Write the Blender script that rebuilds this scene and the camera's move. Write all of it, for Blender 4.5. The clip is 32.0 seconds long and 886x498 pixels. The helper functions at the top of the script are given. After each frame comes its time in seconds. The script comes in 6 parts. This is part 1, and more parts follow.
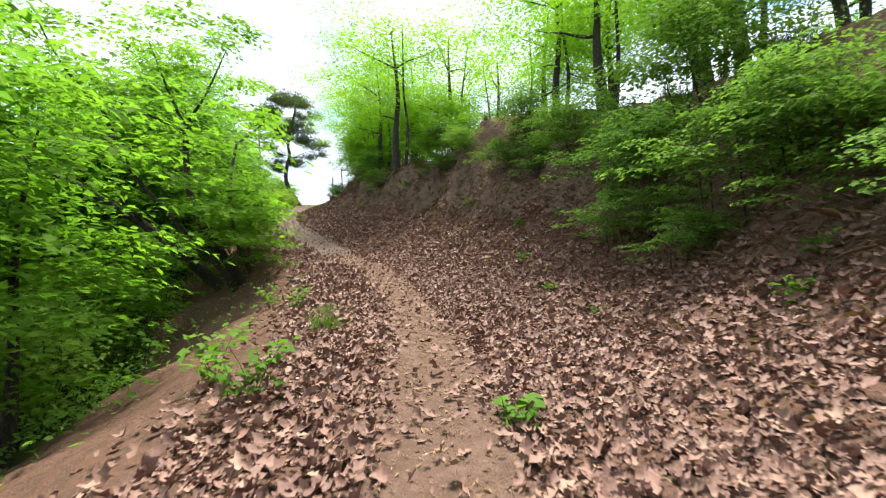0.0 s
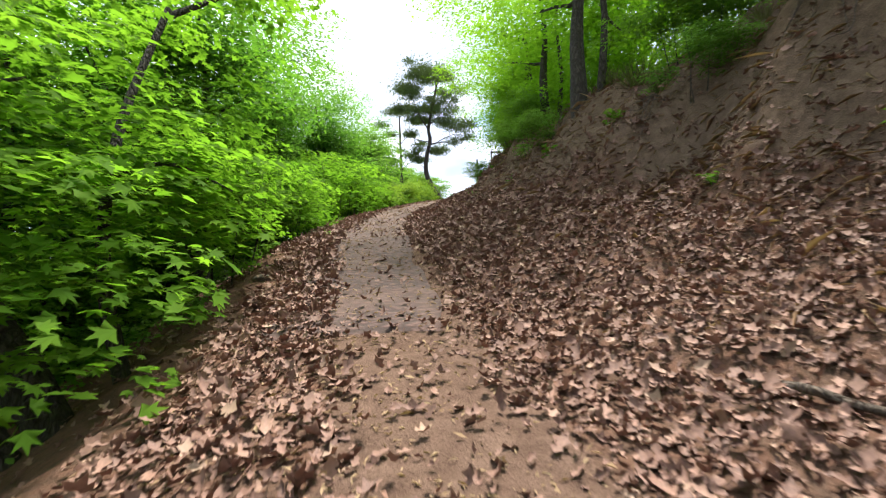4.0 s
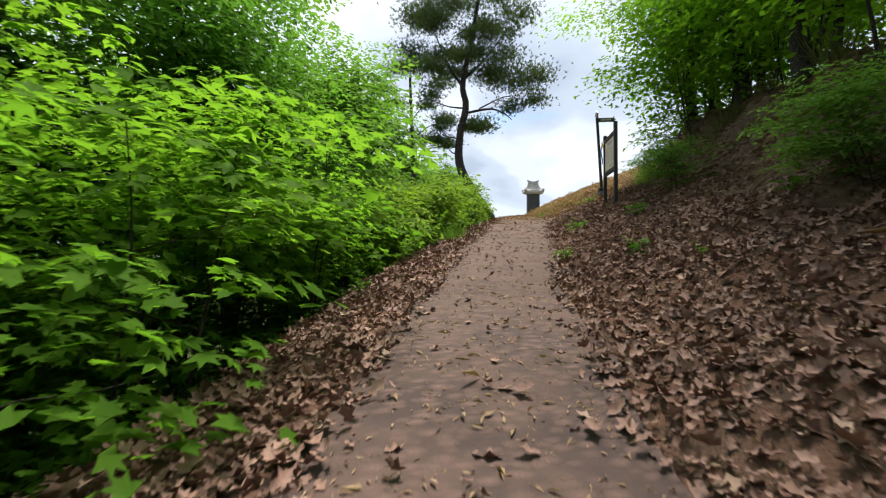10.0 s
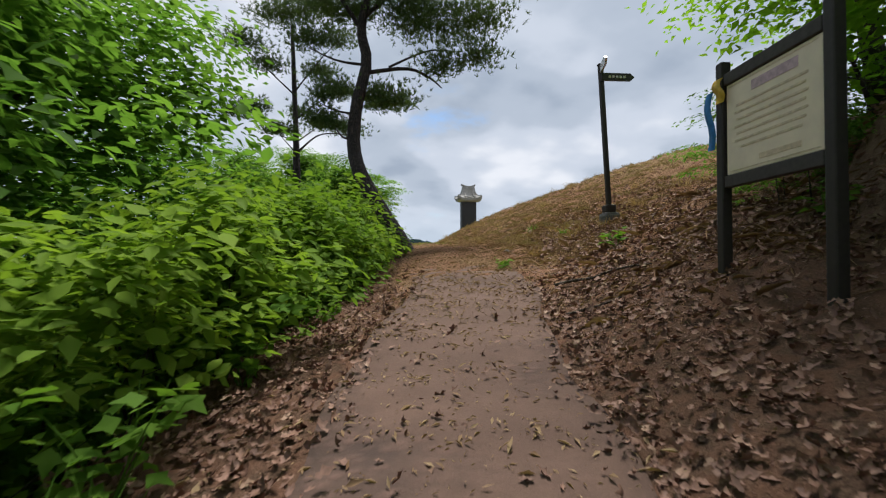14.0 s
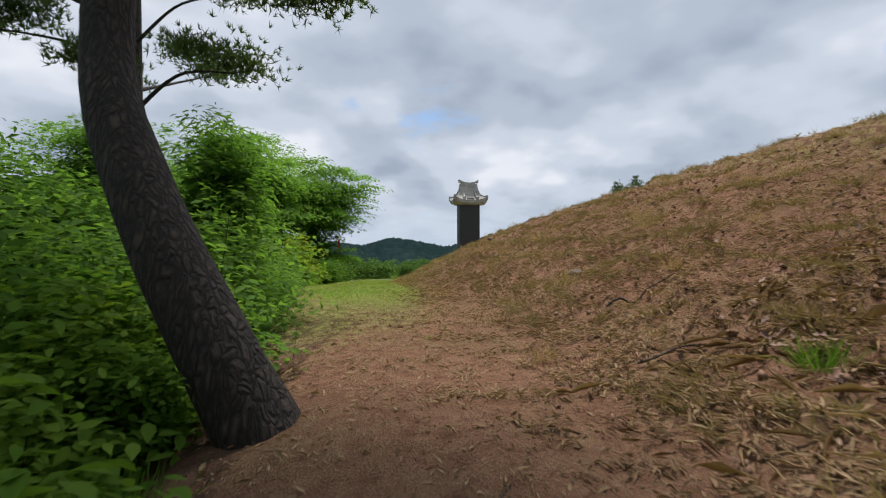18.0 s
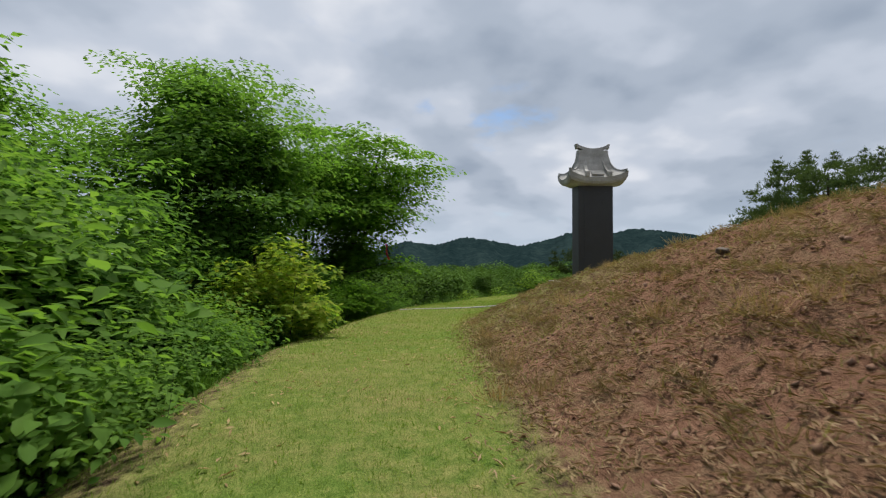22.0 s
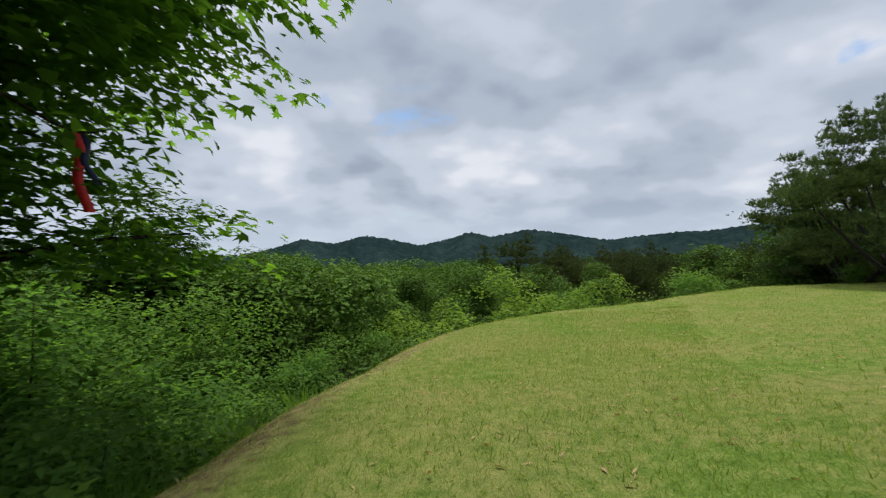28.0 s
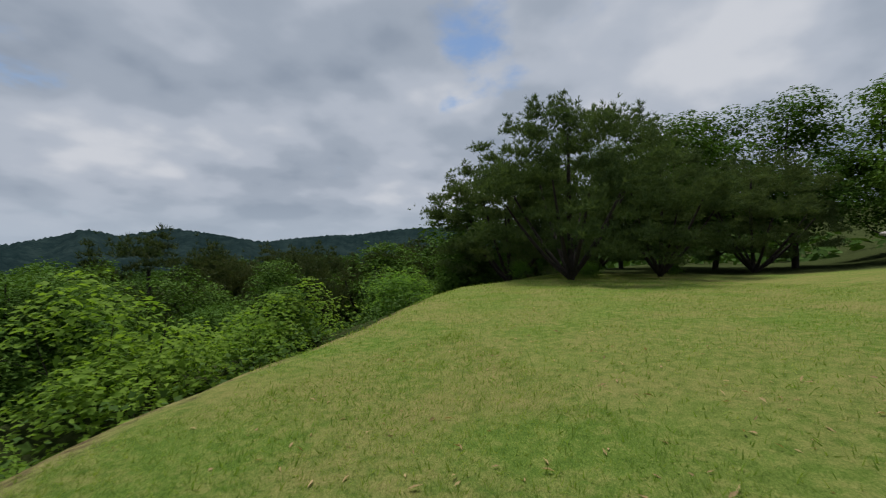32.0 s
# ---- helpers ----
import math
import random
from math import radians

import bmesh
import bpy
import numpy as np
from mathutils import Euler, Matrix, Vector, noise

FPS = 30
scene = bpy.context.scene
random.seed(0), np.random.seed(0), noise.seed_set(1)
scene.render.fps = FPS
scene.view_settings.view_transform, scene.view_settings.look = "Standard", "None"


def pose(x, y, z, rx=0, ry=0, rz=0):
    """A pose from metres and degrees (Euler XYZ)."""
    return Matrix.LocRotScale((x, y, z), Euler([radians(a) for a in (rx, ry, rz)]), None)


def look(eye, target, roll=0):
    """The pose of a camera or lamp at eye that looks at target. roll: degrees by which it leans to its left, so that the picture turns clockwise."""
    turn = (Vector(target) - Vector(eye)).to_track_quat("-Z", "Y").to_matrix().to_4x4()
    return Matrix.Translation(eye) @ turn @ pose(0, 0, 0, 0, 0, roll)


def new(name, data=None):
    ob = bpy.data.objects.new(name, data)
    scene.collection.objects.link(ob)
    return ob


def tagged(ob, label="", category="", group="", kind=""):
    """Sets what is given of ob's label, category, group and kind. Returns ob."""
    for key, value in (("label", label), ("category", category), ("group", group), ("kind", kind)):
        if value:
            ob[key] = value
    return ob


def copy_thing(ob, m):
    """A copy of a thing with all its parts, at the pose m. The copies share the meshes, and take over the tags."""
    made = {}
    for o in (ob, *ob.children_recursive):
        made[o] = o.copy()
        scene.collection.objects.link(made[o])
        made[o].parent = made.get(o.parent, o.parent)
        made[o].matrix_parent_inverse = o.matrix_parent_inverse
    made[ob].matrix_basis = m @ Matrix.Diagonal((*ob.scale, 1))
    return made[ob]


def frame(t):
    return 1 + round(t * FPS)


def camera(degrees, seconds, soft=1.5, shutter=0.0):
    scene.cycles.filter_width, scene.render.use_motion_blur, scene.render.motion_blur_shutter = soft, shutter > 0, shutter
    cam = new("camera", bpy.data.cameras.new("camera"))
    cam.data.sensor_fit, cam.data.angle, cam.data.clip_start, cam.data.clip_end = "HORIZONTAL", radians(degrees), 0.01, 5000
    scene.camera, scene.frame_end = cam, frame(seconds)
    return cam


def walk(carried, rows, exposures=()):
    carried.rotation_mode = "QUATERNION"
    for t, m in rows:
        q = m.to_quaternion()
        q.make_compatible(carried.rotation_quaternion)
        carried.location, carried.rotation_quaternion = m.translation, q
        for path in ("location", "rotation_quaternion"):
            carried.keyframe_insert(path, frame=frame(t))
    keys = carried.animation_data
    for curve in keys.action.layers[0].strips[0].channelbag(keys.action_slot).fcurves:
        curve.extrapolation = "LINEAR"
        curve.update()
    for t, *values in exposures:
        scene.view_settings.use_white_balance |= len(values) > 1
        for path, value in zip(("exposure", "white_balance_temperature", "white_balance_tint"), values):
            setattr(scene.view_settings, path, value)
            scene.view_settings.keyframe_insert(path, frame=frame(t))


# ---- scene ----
cam = camera(87.52, 32.0, soft=1.2, shutter=0.2)
PATH = [  # seconds, place, turn
    (0.0, -2.770, -15.710, -1.365, 90.89, -0.01, -24.68),
    (0.5, -2.096, -14.413, -1.347, 90.85, 0.04, -21.96),
    (1.0, -1.467, -13.112, -1.328, 90.96, 0.01, -18.33),
    (1.5, -0.889, -11.803, -1.319, 90.87, 0.04, -15.72),
    (2.0, -0.420, -10.407, -1.154, 90.91, -0.02, -14.38),
    (2.5, -0.054, -9.022, -1.054, 90.95, -0.03, -11.04),
    (3.0, 0.316, -7.601, -0.961, 90.86, -0.06, -8.32),
    (3.5, 0.605, -6.120, -0.860, 90.87, 0.02, -6.59),
    (5.5, 0.000, 0.000, 0.000, 90.91, 0.02, -0.00),
    (6.0, -0.015, 1.498, 0.237, 90.88, 0.00, 0.95),
    (6.5, -0.107, 2.930, 0.536, 90.86, -0.00, 1.34),
    (7.0, -0.146, 4.300, 0.816, 90.91, -0.04, 1.54),
    (7.5, -0.159, 5.758, 0.994, 90.90, 0.02, 1.94),
    (8.0, -0.157, 7.138, 1.232, 90.90, -0.04, 2.07),
    (8.5, -0.125, 8.555, 1.406, 90.85, -0.04, 1.88),
    (9.0, -0.120, 10.027, 1.632, 90.79, -0.04, 0.51),
    (9.5, 0.010, 11.413, 1.836, 90.74, -0.05, -2.04),
    (10.0, 0.058, 12.720, 2.039, 90.75, 0.01, -4.19),
    (10.5, 0.198, 13.839, 2.296, 90.93, -0.00, -5.88),
    (11.0, 0.419, 15.013, 2.505, 90.89, 0.02, -7.45),
    (11.5, 0.648, 16.111, 2.626, 90.86, -0.02, -8.84),
    (12.0, 0.885, 17.258, 2.845, 90.89, 0.01, -9.50),
    (12.5, 1.144, 18.300, 2.976, 90.90, 0.02, -9.82),
    (13.0, 1.495, 19.295, 3.122, 90.82, 0.10, -9.95),
    (13.5, 1.786, 20.282, 3.341, 90.96, 0.02, -11.03),
    (14.0, 2.000, 21.272, 3.529, 90.94, 0.09, -12.75),
    (14.5, 2.268, 22.192, 3.624, 90.98, 0.06, -14.23),
    (16.5, 3.739, 27.081, 4.484, 90.88, -0.05, -14.90),
    (17.0, 3.934, 28.216, 4.618, 90.91, -0.07, -14.34),
    (17.5, 4.073, 29.301, 4.733, 90.89, 0.09, -13.80),
    (18.0, 4.225, 30.373, 4.794, 90.92, 0.06, -13.62),
    (18.5, 4.463, 31.549, 4.871, 90.87, -0.02, -13.20),
    (19.0, 4.739, 32.721, 5.069, 90.90, -0.02, -11.55),
    (19.5, 4.937, 33.865, 5.161, 90.81, -0.01, -9.74),
    (20.0, 4.983, 35.016, 5.300, 90.96, -0.06, -8.47),
    (20.5, 5.103, 36.082, 5.296, 90.95, -0.06, -6.90),
    (21.0, 5.316, 37.133, 5.324, 90.94, -0.01, -5.86),
    (21.5, 5.473, 38.124, 5.268, 90.88, 0.00, -5.17),
    (22.0, 5.395, 39.200, 5.294, 90.88, -0.03, -4.56),
    (22.5, 5.300, 40.263, 5.260, 90.87, -0.08, -4.07),
    (23.0, 5.251, 41.424, 5.264, 90.88, -0.07, -3.80),
    (23.5, 5.206, 42.606, 5.238, 90.83, -0.03, -3.41),
    (24.0, 5.276, 43.780, 5.204, 90.81, 0.01, -3.04),
    (24.5, 5.190, 44.913, 5.200, 90.88, 0.14, -3.33),
    (26.5, 5.452, 49.851, 4.872, 90.80, -0.10, -7.42),
    (27.0, 5.722, 50.875, 4.851, 90.78, 0.01, -9.77),
    (27.5, 6.048, 51.933, 4.804, 90.79, -0.11, -12.65),
    (28.0, 6.305, 52.979, 4.822, 90.81, -0.13, -16.90),
    (28.5, 6.554, 53.960, 4.886, 90.86, -0.10, -21.63),
    (29.0, 6.818, 54.878, 4.754, 90.88, -0.07, -26.23),
    (29.5, 7.149, 55.901, 4.725, 90.80, 0.04, -34.01),
    (30.0, 7.593, 56.858, 4.700, 90.83, 0.11, -39.42),
    (30.5, 8.224, 57.645, 4.649, 90.93, 0.10, -43.04),
    (31.0, 8.919, 58.445, 4.580, 90.90, 0.24, -47.72),
    (31.5, 9.644, 59.283, 4.573, 90.99, 0.24, -52.45),
    (32.0, 10.441, 60.054, 4.594, 91.03, 0.28, -57.82),
]
EXPOSURES = [(0.0, 1.72), (3.5, 1.75), (6.0, 1.4), (9.0, 1.2), (11.0, 0.9), (13.0, 0.72), (14.5, 0.42), (16.5, 0.46), (18.0, 0.42), (19.0, 0.2), (20.0, 0.08), (22.0, 0.28), (24.0, 0.47), (27.0, 0.5), (28.5, 0.2), (30.0, -0.08), (32.0, -0.05)]
walk(cam, [(t, pose(x, y, z, rx, ry, rz)) for t, x, y, z, rx, ry, rz in PATH], EXPOSURES)

# ---- sky and sun: a bright, broken cloud cover with a few blue gaps ----
SUN_EL, SUN_AZ = radians(71), radians(30)  # height; turn from +y, towards +x


def link(nt, a, b):
    nt.links.new(a, b)


world = bpy.data.worlds.new("sky")
scene.world = world
world.use_nodes = True
nt = world.node_tree
nt.nodes.clear()
w_out = nt.nodes.new("ShaderNodeOutputWorld")
w_bg = nt.nodes.new("ShaderNodeBackground")
w_bg.inputs["Strength"].default_value = 1.0
w_sky = nt.nodes.new("ShaderNodeTexSky")
w_sky.sky_type = "NISHITA"
w_sky.sun_disc = False
w_sky.sun_elevation, w_sky.sun_rotation = SUN_EL, SUN_AZ
w_gain = nt.nodes.new("ShaderNodeMixRGB")
w_gain.blend_type = "MULTIPLY"
w_gain.inputs[0].default_value = 1.0
w_gain.inputs[2].default_value = (0.09, 0.105, 0.118, 1)
link(nt, w_sky.outputs[0], w_gain.inputs[1])
w_co = nt.nodes.new("ShaderNodeTexCoord")
w_sep = nt.nodes.new("ShaderNodeSeparateXYZ")
link(nt, w_co.outputs["Generated"], w_sep.inputs[0])


def wmath(op, a, b=None, clamp=False):
    n = nt.nodes.new("ShaderNodeMath")
    n.operation, n.use_clamp = op, clamp
    for i, v in enumerate((a, b)):
        if v is None:
            continue
        if isinstance(v, (int, float)):
            n.inputs[i].default_value = v
        else:
            link(nt, v, n.inputs[i])
    return n.outputs[0]


# a flat layer of cloud seen from below
w_h = wmath("ADD", wmath("MAXIMUM", w_sep.outputs[2], 0.0), 0.34)
w_comb = nt.nodes.new("ShaderNodeCombineXYZ")
link(nt, wmath("DIVIDE", w_sep.outputs[0], w_h), w_comb.inputs[0])
link(nt, wmath("DIVIDE", w_sep.outputs[1], w_h), w_comb.inputs[1])


def wnoise(scale, detail, rough, off, dist=0.0):
    m = nt.nodes.new("ShaderNodeVectorMath")
    m.operation = "ADD"
    m.inputs[1].default_value = off
    link(nt, w_comb.outputs[0], m.inputs[0])
    n = nt.nodes.new("ShaderNodeTexNoise")
    n.inputs["Scale"].default_value, n.inputs["Detail"].default_value = scale, detail
    n.inputs["Roughness"].default_value, n.inputs["Distortion"].default_value = rough, dist
    link(nt, m.outputs[0], n.inputs["Vector"])
    return n.outputs[0]


def wramp(fac, stops, mode="EASE"):
    r = nt.nodes.new("ShaderNodeValToRGB")
    r.color_ramp.interpolation = mode
    while len(r.color_ramp.elements) < len(stops):
        r.color_ramp.elements.new(0.5)
    for e, (p, c) in zip(r.color_ramp.elements, stops):
        e.position, e.color = p, (*c, 1)
    link(nt, fac, r.inputs[0])
    return r.outputs[0]


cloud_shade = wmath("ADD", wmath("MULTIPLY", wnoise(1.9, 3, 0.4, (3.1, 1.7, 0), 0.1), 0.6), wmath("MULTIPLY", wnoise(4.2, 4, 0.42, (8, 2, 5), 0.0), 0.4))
cloud_col = wramp(cloud_shade, [(0.35, (0.27, 0.32, 0.40)), (0.45, (0.35, 0.40, 0.48)), (0.54, (0.45, 0.495, 0.575)), (0.65, (0.61, 0.635, 0.69))])
gap_noise = wnoise(2.3, 6, 0.55, (1.2, 7.4, 0), 0.3)


def gap(az, el, size):
    d = Vector((-math.sin(radians(az)) * math.cos(radians(el)), math.cos(radians(az)) * math.cos(radians(el)), math.sin(radians(el))))
    n = nt.nodes.new("ShaderNodeVectorMath")
    n.operation = "DOT_PRODUCT"
    n.inputs[1].default_value = d
    link(nt, w_co.outputs["Generated"], n.inputs[0])
    c = math.cos(radians(size))
    return wmath("MULTIPLY", wmath("SUBTRACT", n.outputs["Value"], c, True), 0.17 / (1 - c))


holes = wmath("ADD", wmath("ADD", wmath("ADD", gap(-14, 21.5, 9), gap(-52, 35, 6)), wmath("ADD", gap(-65, 28, 9), gap(-75, 25, 6))), wmath("ADD", gap(-34, 33, 7), gap(100, 45, 16)))
gap_fac = wramp(wmath("ADD", gap_noise, holes), [(0.635, (0, 0, 0)), (0.79, (0.9, 0.9, 0.9))])
w_blue = nt.nodes.new("ShaderNodeMixRGB")
link(nt, gap_fac, w_blue.inputs[0])
link(nt, cloud_col, w_blue.inputs[1])
link(nt, w_gain.outputs[0], w_blue.inputs[2])
# the cover thins into pale haze near the horizon
haze = wramp(wmath("MAXIMUM", w_sep.outputs[2], 0.0), [(0.0, (1, 1, 1)), (0.16, (0, 0, 0))])
w_haze = nt.nodes.new("ShaderNodeMixRGB")
link(nt, wmath("MULTIPLY", haze, 0.75), w_haze.inputs[0])
link(nt, w_blue.outputs[0], w_haze.inputs[1])
w_haze.inputs[2].default_value = (0.43, 0.50, 0.59, 1)
link(nt, w_haze.outputs[0], w_bg.inputs[0])
link(nt, w_bg.outputs[0], w_out.inputs[0])

sun = new("sun", bpy.data.lights.new("sun", "SUN"))
sun.data.energy, sun.data.angle, sun.data.color = 3.9, radians(15), (1.0, 0.95, 0.87)
sun.matrix_world = look((0, 0, 0), (-math.sin(SUN_AZ) * math.cos(SUN_EL), -math.cos(SUN_AZ) * math.cos(SUN_EL), -math.sin(SUN_EL)))

# ---- materials ----
def material(name, rough=0.8, metal=0.0):
    m = bpy.data.materials.new(name)
    m.use_nodes = True
    b = m.node_tree.nodes["Principled BSDF"]
    b.inputs["Roughness"].default_value, b.inputs["Metallic"].default_value = rough, metal
    return m, m.node_tree, b


def node(t, kind, **sets):
    n = t.nodes.new(kind)
    for key, value in sets.items():
        n.inputs[key.replace("_", " ")].default_value = value
    return n


def noise_tex(t, scale, detail=4, rough=0.55, vec=None, dist=0.0):
    n = node(t, "ShaderNodeTexNoise", Scale=scale, Detail=detail, Roughness=rough, Distortion=dist)
    if vec is None:
        g = t.nodes.new("ShaderNodeNewGeometry")
        vec = g.outputs["Position"]
    link(t, vec, n.inputs["Vector"])
    return n.outputs[0]


def obj_co(t):
    return t.nodes.new("ShaderNodeTexCoord").outputs["Object"]


def ramp(t, fac, stops, mode="LINEAR"):
    r = t.nodes.new("ShaderNodeValToRGB")
    r.color_ramp.interpolation = mode
    while len(r.color_ramp.elements) < len(stops):
        r.color_ramp.elements.new(0.5)
    for e, (p, c) in zip(r.color_ramp.elements, stops):
        e.position, e.color = p, (*c, 1)
    link(t, fac, r.inputs[0])
    return r.outputs[0]


def mix(t, fac, a, b, blend="MIX"):
    n = t.nodes.new("ShaderNodeMixRGB")
    n.blend_type = blend
    for i, v in ((0, fac), (1, a), (2, b)):
        if isinstance(v, (int, float)):
            n.inputs[i].default_value = v
        elif isinstance(v, tuple):
            n.inputs[i].default_value = (*v, 1)
        else:
            link(t, v, n.inputs[i])
    return n.outputs[0]


def bump(t, b, height, strength=0.4, dist=0.02):
    n = node(t, "ShaderNodeBump", Strength=strength, Distance=dist)
    link(t, height, n.inputs["Height"])
    link(t, n.outputs[0], b.inputs["Normal"])


def leaf_material(name, dark, mid, light, trans=0.55, rough=0.5):
    """Leaves: each its own tint, light passing through the blade."""
    m, t, b = material(name, rough)
    g = t.nodes.new("ShaderNodeNewGeometry")
    col = mix(t, 0.6, mid, ramp(t, g.outputs["Random Per Island"], [(0.0, dark), (0.5, mid), (1.0, light)]))
    patch = noise_tex(t, 0.9, 3)
    col = mix(t, 0.3, col, ramp(t, patch, [(0.35, dark), (0.65, light)]))
    info = t.nodes.new("ShaderNodeObjectInfo")
    col = mix(t, 1.0, col, ramp(t, info.outputs["Random"], [(0, (0.84, 0.9, 0.85)), (1, (1.12, 1.08, 1.0))]), "MULTIPLY")
    link(t, col, b.inputs["Base Color"])
    b.inputs["Specular IOR Level"].default_value = 0.02
    tr = t.nodes.new("ShaderNodeBsdfTranslucent")
    link(t, mix(t, 1.0, col, (1.6, 1.65, 0.78), "MULTIPLY"), tr.inputs["Color"])
    ms = t.nodes.new("ShaderNodeMixShader")
    ms.inputs[0].default_value = trans
    link(t, b.outputs[0], ms.inputs[1])
    link(t, tr.outputs[0], ms.inputs[2])
    link(t, ms.outputs[0], t.nodes["Material Output"].inputs["Surface"])
    return m


M_LEAF = leaf_material("oak_leaf", (0.05, 0.12, 0.026), (0.085, 0.19, 0.036), (0.13, 0.26, 0.052), 0.62)
M_MAPLE = leaf_material("maple_leaf", (0.06, 0.14, 0.018), (0.1, 0.21, 0.024), (0.15, 0.275, 0.036), 0.62)
M_SHRUB = leaf_material("shrub_leaf", (0.06, 0.132, 0.03), (0.1, 0.195, 0.042), (0.155, 0.262, 0.062), 0.48)
M_RED = leaf_material("young_maple_leaf", (0.11, 0.215, 0.03), (0.17, 0.28, 0.043), (0.3, 0.29, 0.065))
M_CHEST = leaf_material("chestnut_leaf", (0.048, 0.11, 0.026), (0.082, 0.17, 0.038), (0.14, 0.25, 0.058), 0.58)
# chestnut leaf tone raised so the big maple's crown reads as lit
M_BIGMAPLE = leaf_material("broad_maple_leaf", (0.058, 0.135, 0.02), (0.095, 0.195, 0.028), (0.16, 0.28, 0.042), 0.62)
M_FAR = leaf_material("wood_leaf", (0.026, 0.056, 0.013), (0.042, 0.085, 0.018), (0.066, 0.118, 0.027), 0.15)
M_BANK = leaf_material("bank_leaf", (0.075, 0.16, 0.018), (0.12, 0.235, 0.024), (0.17, 0.3, 0.036), 0.7)
M_NEEDLE = leaf_material("pine_needle", (0.044, 0.07, 0.034), (0.074, 0.11, 0.047), (0.12, 0.16, 0.068), 0.3)
M_PINEFAR = leaf_material("far_pine_needle", (0.03, 0.05, 0.022), (0.05, 0.075, 0.028), (0.09, 0.09, 0.045), 0.2)
M_GRASS = leaf_material("grass_blade", (0.1, 0.185, 0.033), (0.157, 0.245, 0.046), (0.265, 0.29, 0.095), 0.4)
M_RIM = leaf_material("slope_leaf", (0.036, 0.082, 0.014), (0.062, 0.125, 0.02), (0.1, 0.175, 0.03), 0.15)
M_CRESTGRASS = leaf_material("bank_grass", (0.05, 0.065, 0.025), (0.09, 0.105, 0.04), (0.17, 0.16, 0.08), 0.3, 0.8)
M_BRINK = leaf_material("brink_leaf", (0.085, 0.16, 0.025), (0.135, 0.225, 0.035), (0.2, 0.3, 0.055), 0.4)
M_HERB = leaf_material("herb_leaf", (0.055, 0.125, 0.022), (0.095, 0.185, 0.03), (0.14, 0.245, 0.045), 0.4)
M_TURF = leaf_material("old_turf", (0.12, 0.085, 0.045), (0.225, 0.165, 0.09), (0.37, 0.29, 0.16), 0.2, 0.85)
M_STRAW = leaf_material("dry_grass", (0.2, 0.13, 0.075), (0.34, 0.235, 0.13), (0.5, 0.38, 0.22), 0.2, 0.8)


def dead_leaf_material():
    m, t, b = material("dead_leaf", 0.75)
    g = t.nodes.new("ShaderNodeNewGeometry")
    info = t.nodes.new("ShaderNodeObjectInfo")
    r = node(t, "ShaderNodeMath")
    r.operation = "ADD"
    link(t, g.outputs["Random Per Island"], r.inputs[0])
    link(t, info.outputs["Random"], r.inputs[1])
    f = node(t, "ShaderNodeMath")
    f.operation = "FRACT"
    link(t, r.outputs[0], f.inputs[0])
    col = ramp(t, f.outputs[0], [(0.0, (0.065, 0.034, 0.027)), (0.35, (0.125, 0.064, 0.046)), (0.7, (0.205, 0.11, 0.078)), (0.9, (0.28, 0.165, 0.115)), (1.0, (0.4, 0.29, 0.2))])
    col = mix(t, 0.5, col, ramp(t, noise_tex(t, 45, 4), [(0.3, (0.1, 0.052, 0.038)), (0.7, (0.28, 0.15, 0.105))]), "MIX")
    link(t, col, b.inputs["Base Color"])
    bump(t, b, noise_tex(t, 120, 3), 0.5, 0.004)
    return m


M_DEAD = dead_leaf_material()


def bark_material(name, dark, light, red=None, scale=21.0, tall=0.35):
    m, t, b = material(name, 0.9)
    co = node(t, "ShaderNodeMapping")
    co.inputs["Scale"].default_value = (1, 1, tall)
    link(t, obj_co(t), co.inputs["Vector"])
    v = node(t, "ShaderNodeTexVoronoi", Scale=scale)
    v.feature = "DISTANCE_TO_EDGE"
    link(t, mix(t, 0.12, co.outputs[0], node_color(t, co.outputs[0], 9)), v.inputs["Vector"])
    crack = ramp(t, v.outputs["Distance"], [(0.0, (0, 0, 0)), (0.3, (1, 1, 1))])
    col = mix(t, crack, dark, ramp(t, noise_tex(t, 9, 6, 0.7), [(0.3, dark), (0.7, light)]))
    if red:
        z = t.nodes.new("ShaderNodeSeparateXYZ")
        link(t, obj_co(t), z.inputs[0])
        col = mix(t, ramp(t, z.outputs[2], [(0.0, (0, 0, 0)), (1.0, (1, 1, 1))]), col, mix(t, 0.5, col, red))
    link(t, col, b.inputs["Base Color"])
    bump(t, b, mix(t, 0.35, crack, noise_tex(t, 40, 5, 0.7)), 1.0, 0.04)
    return m


def node_color(t, vec, scale):
    n = node(t, "ShaderNodeTexNoise", Scale=float(scale), Detail=3.0)
    link(t, vec, n.inputs["Vector"])
    return n.outputs["Color"]


M_BARK = bark_material("bark", (0.022, 0.017, 0.013), (0.085, 0.068, 0.052))
M_PINEBARK = bark_material("pine_bark", (0.014, 0.011, 0.01), (0.085, 0.062, 0.05), None, 20.0, 0.24)
M_TWIG = bark_material("twig_bark", (0.05, 0.035, 0.025), (0.2, 0.15, 0.11))


M_FADED = leaf_material("faded_grass", (0.16, 0.15, 0.06), (0.27, 0.25, 0.1), (0.44, 0.37, 0.19), 0.35, 0.8)
M_THATCH = leaf_material("thatch", (0.15, 0.085, 0.055), (0.25, 0.155, 0.1), (0.44, 0.32, 0.21), 0.1, 0.9)
M_ROOT = bark_material("root_bark", (0.07, 0.05, 0.036), (0.22, 0.16, 0.12))


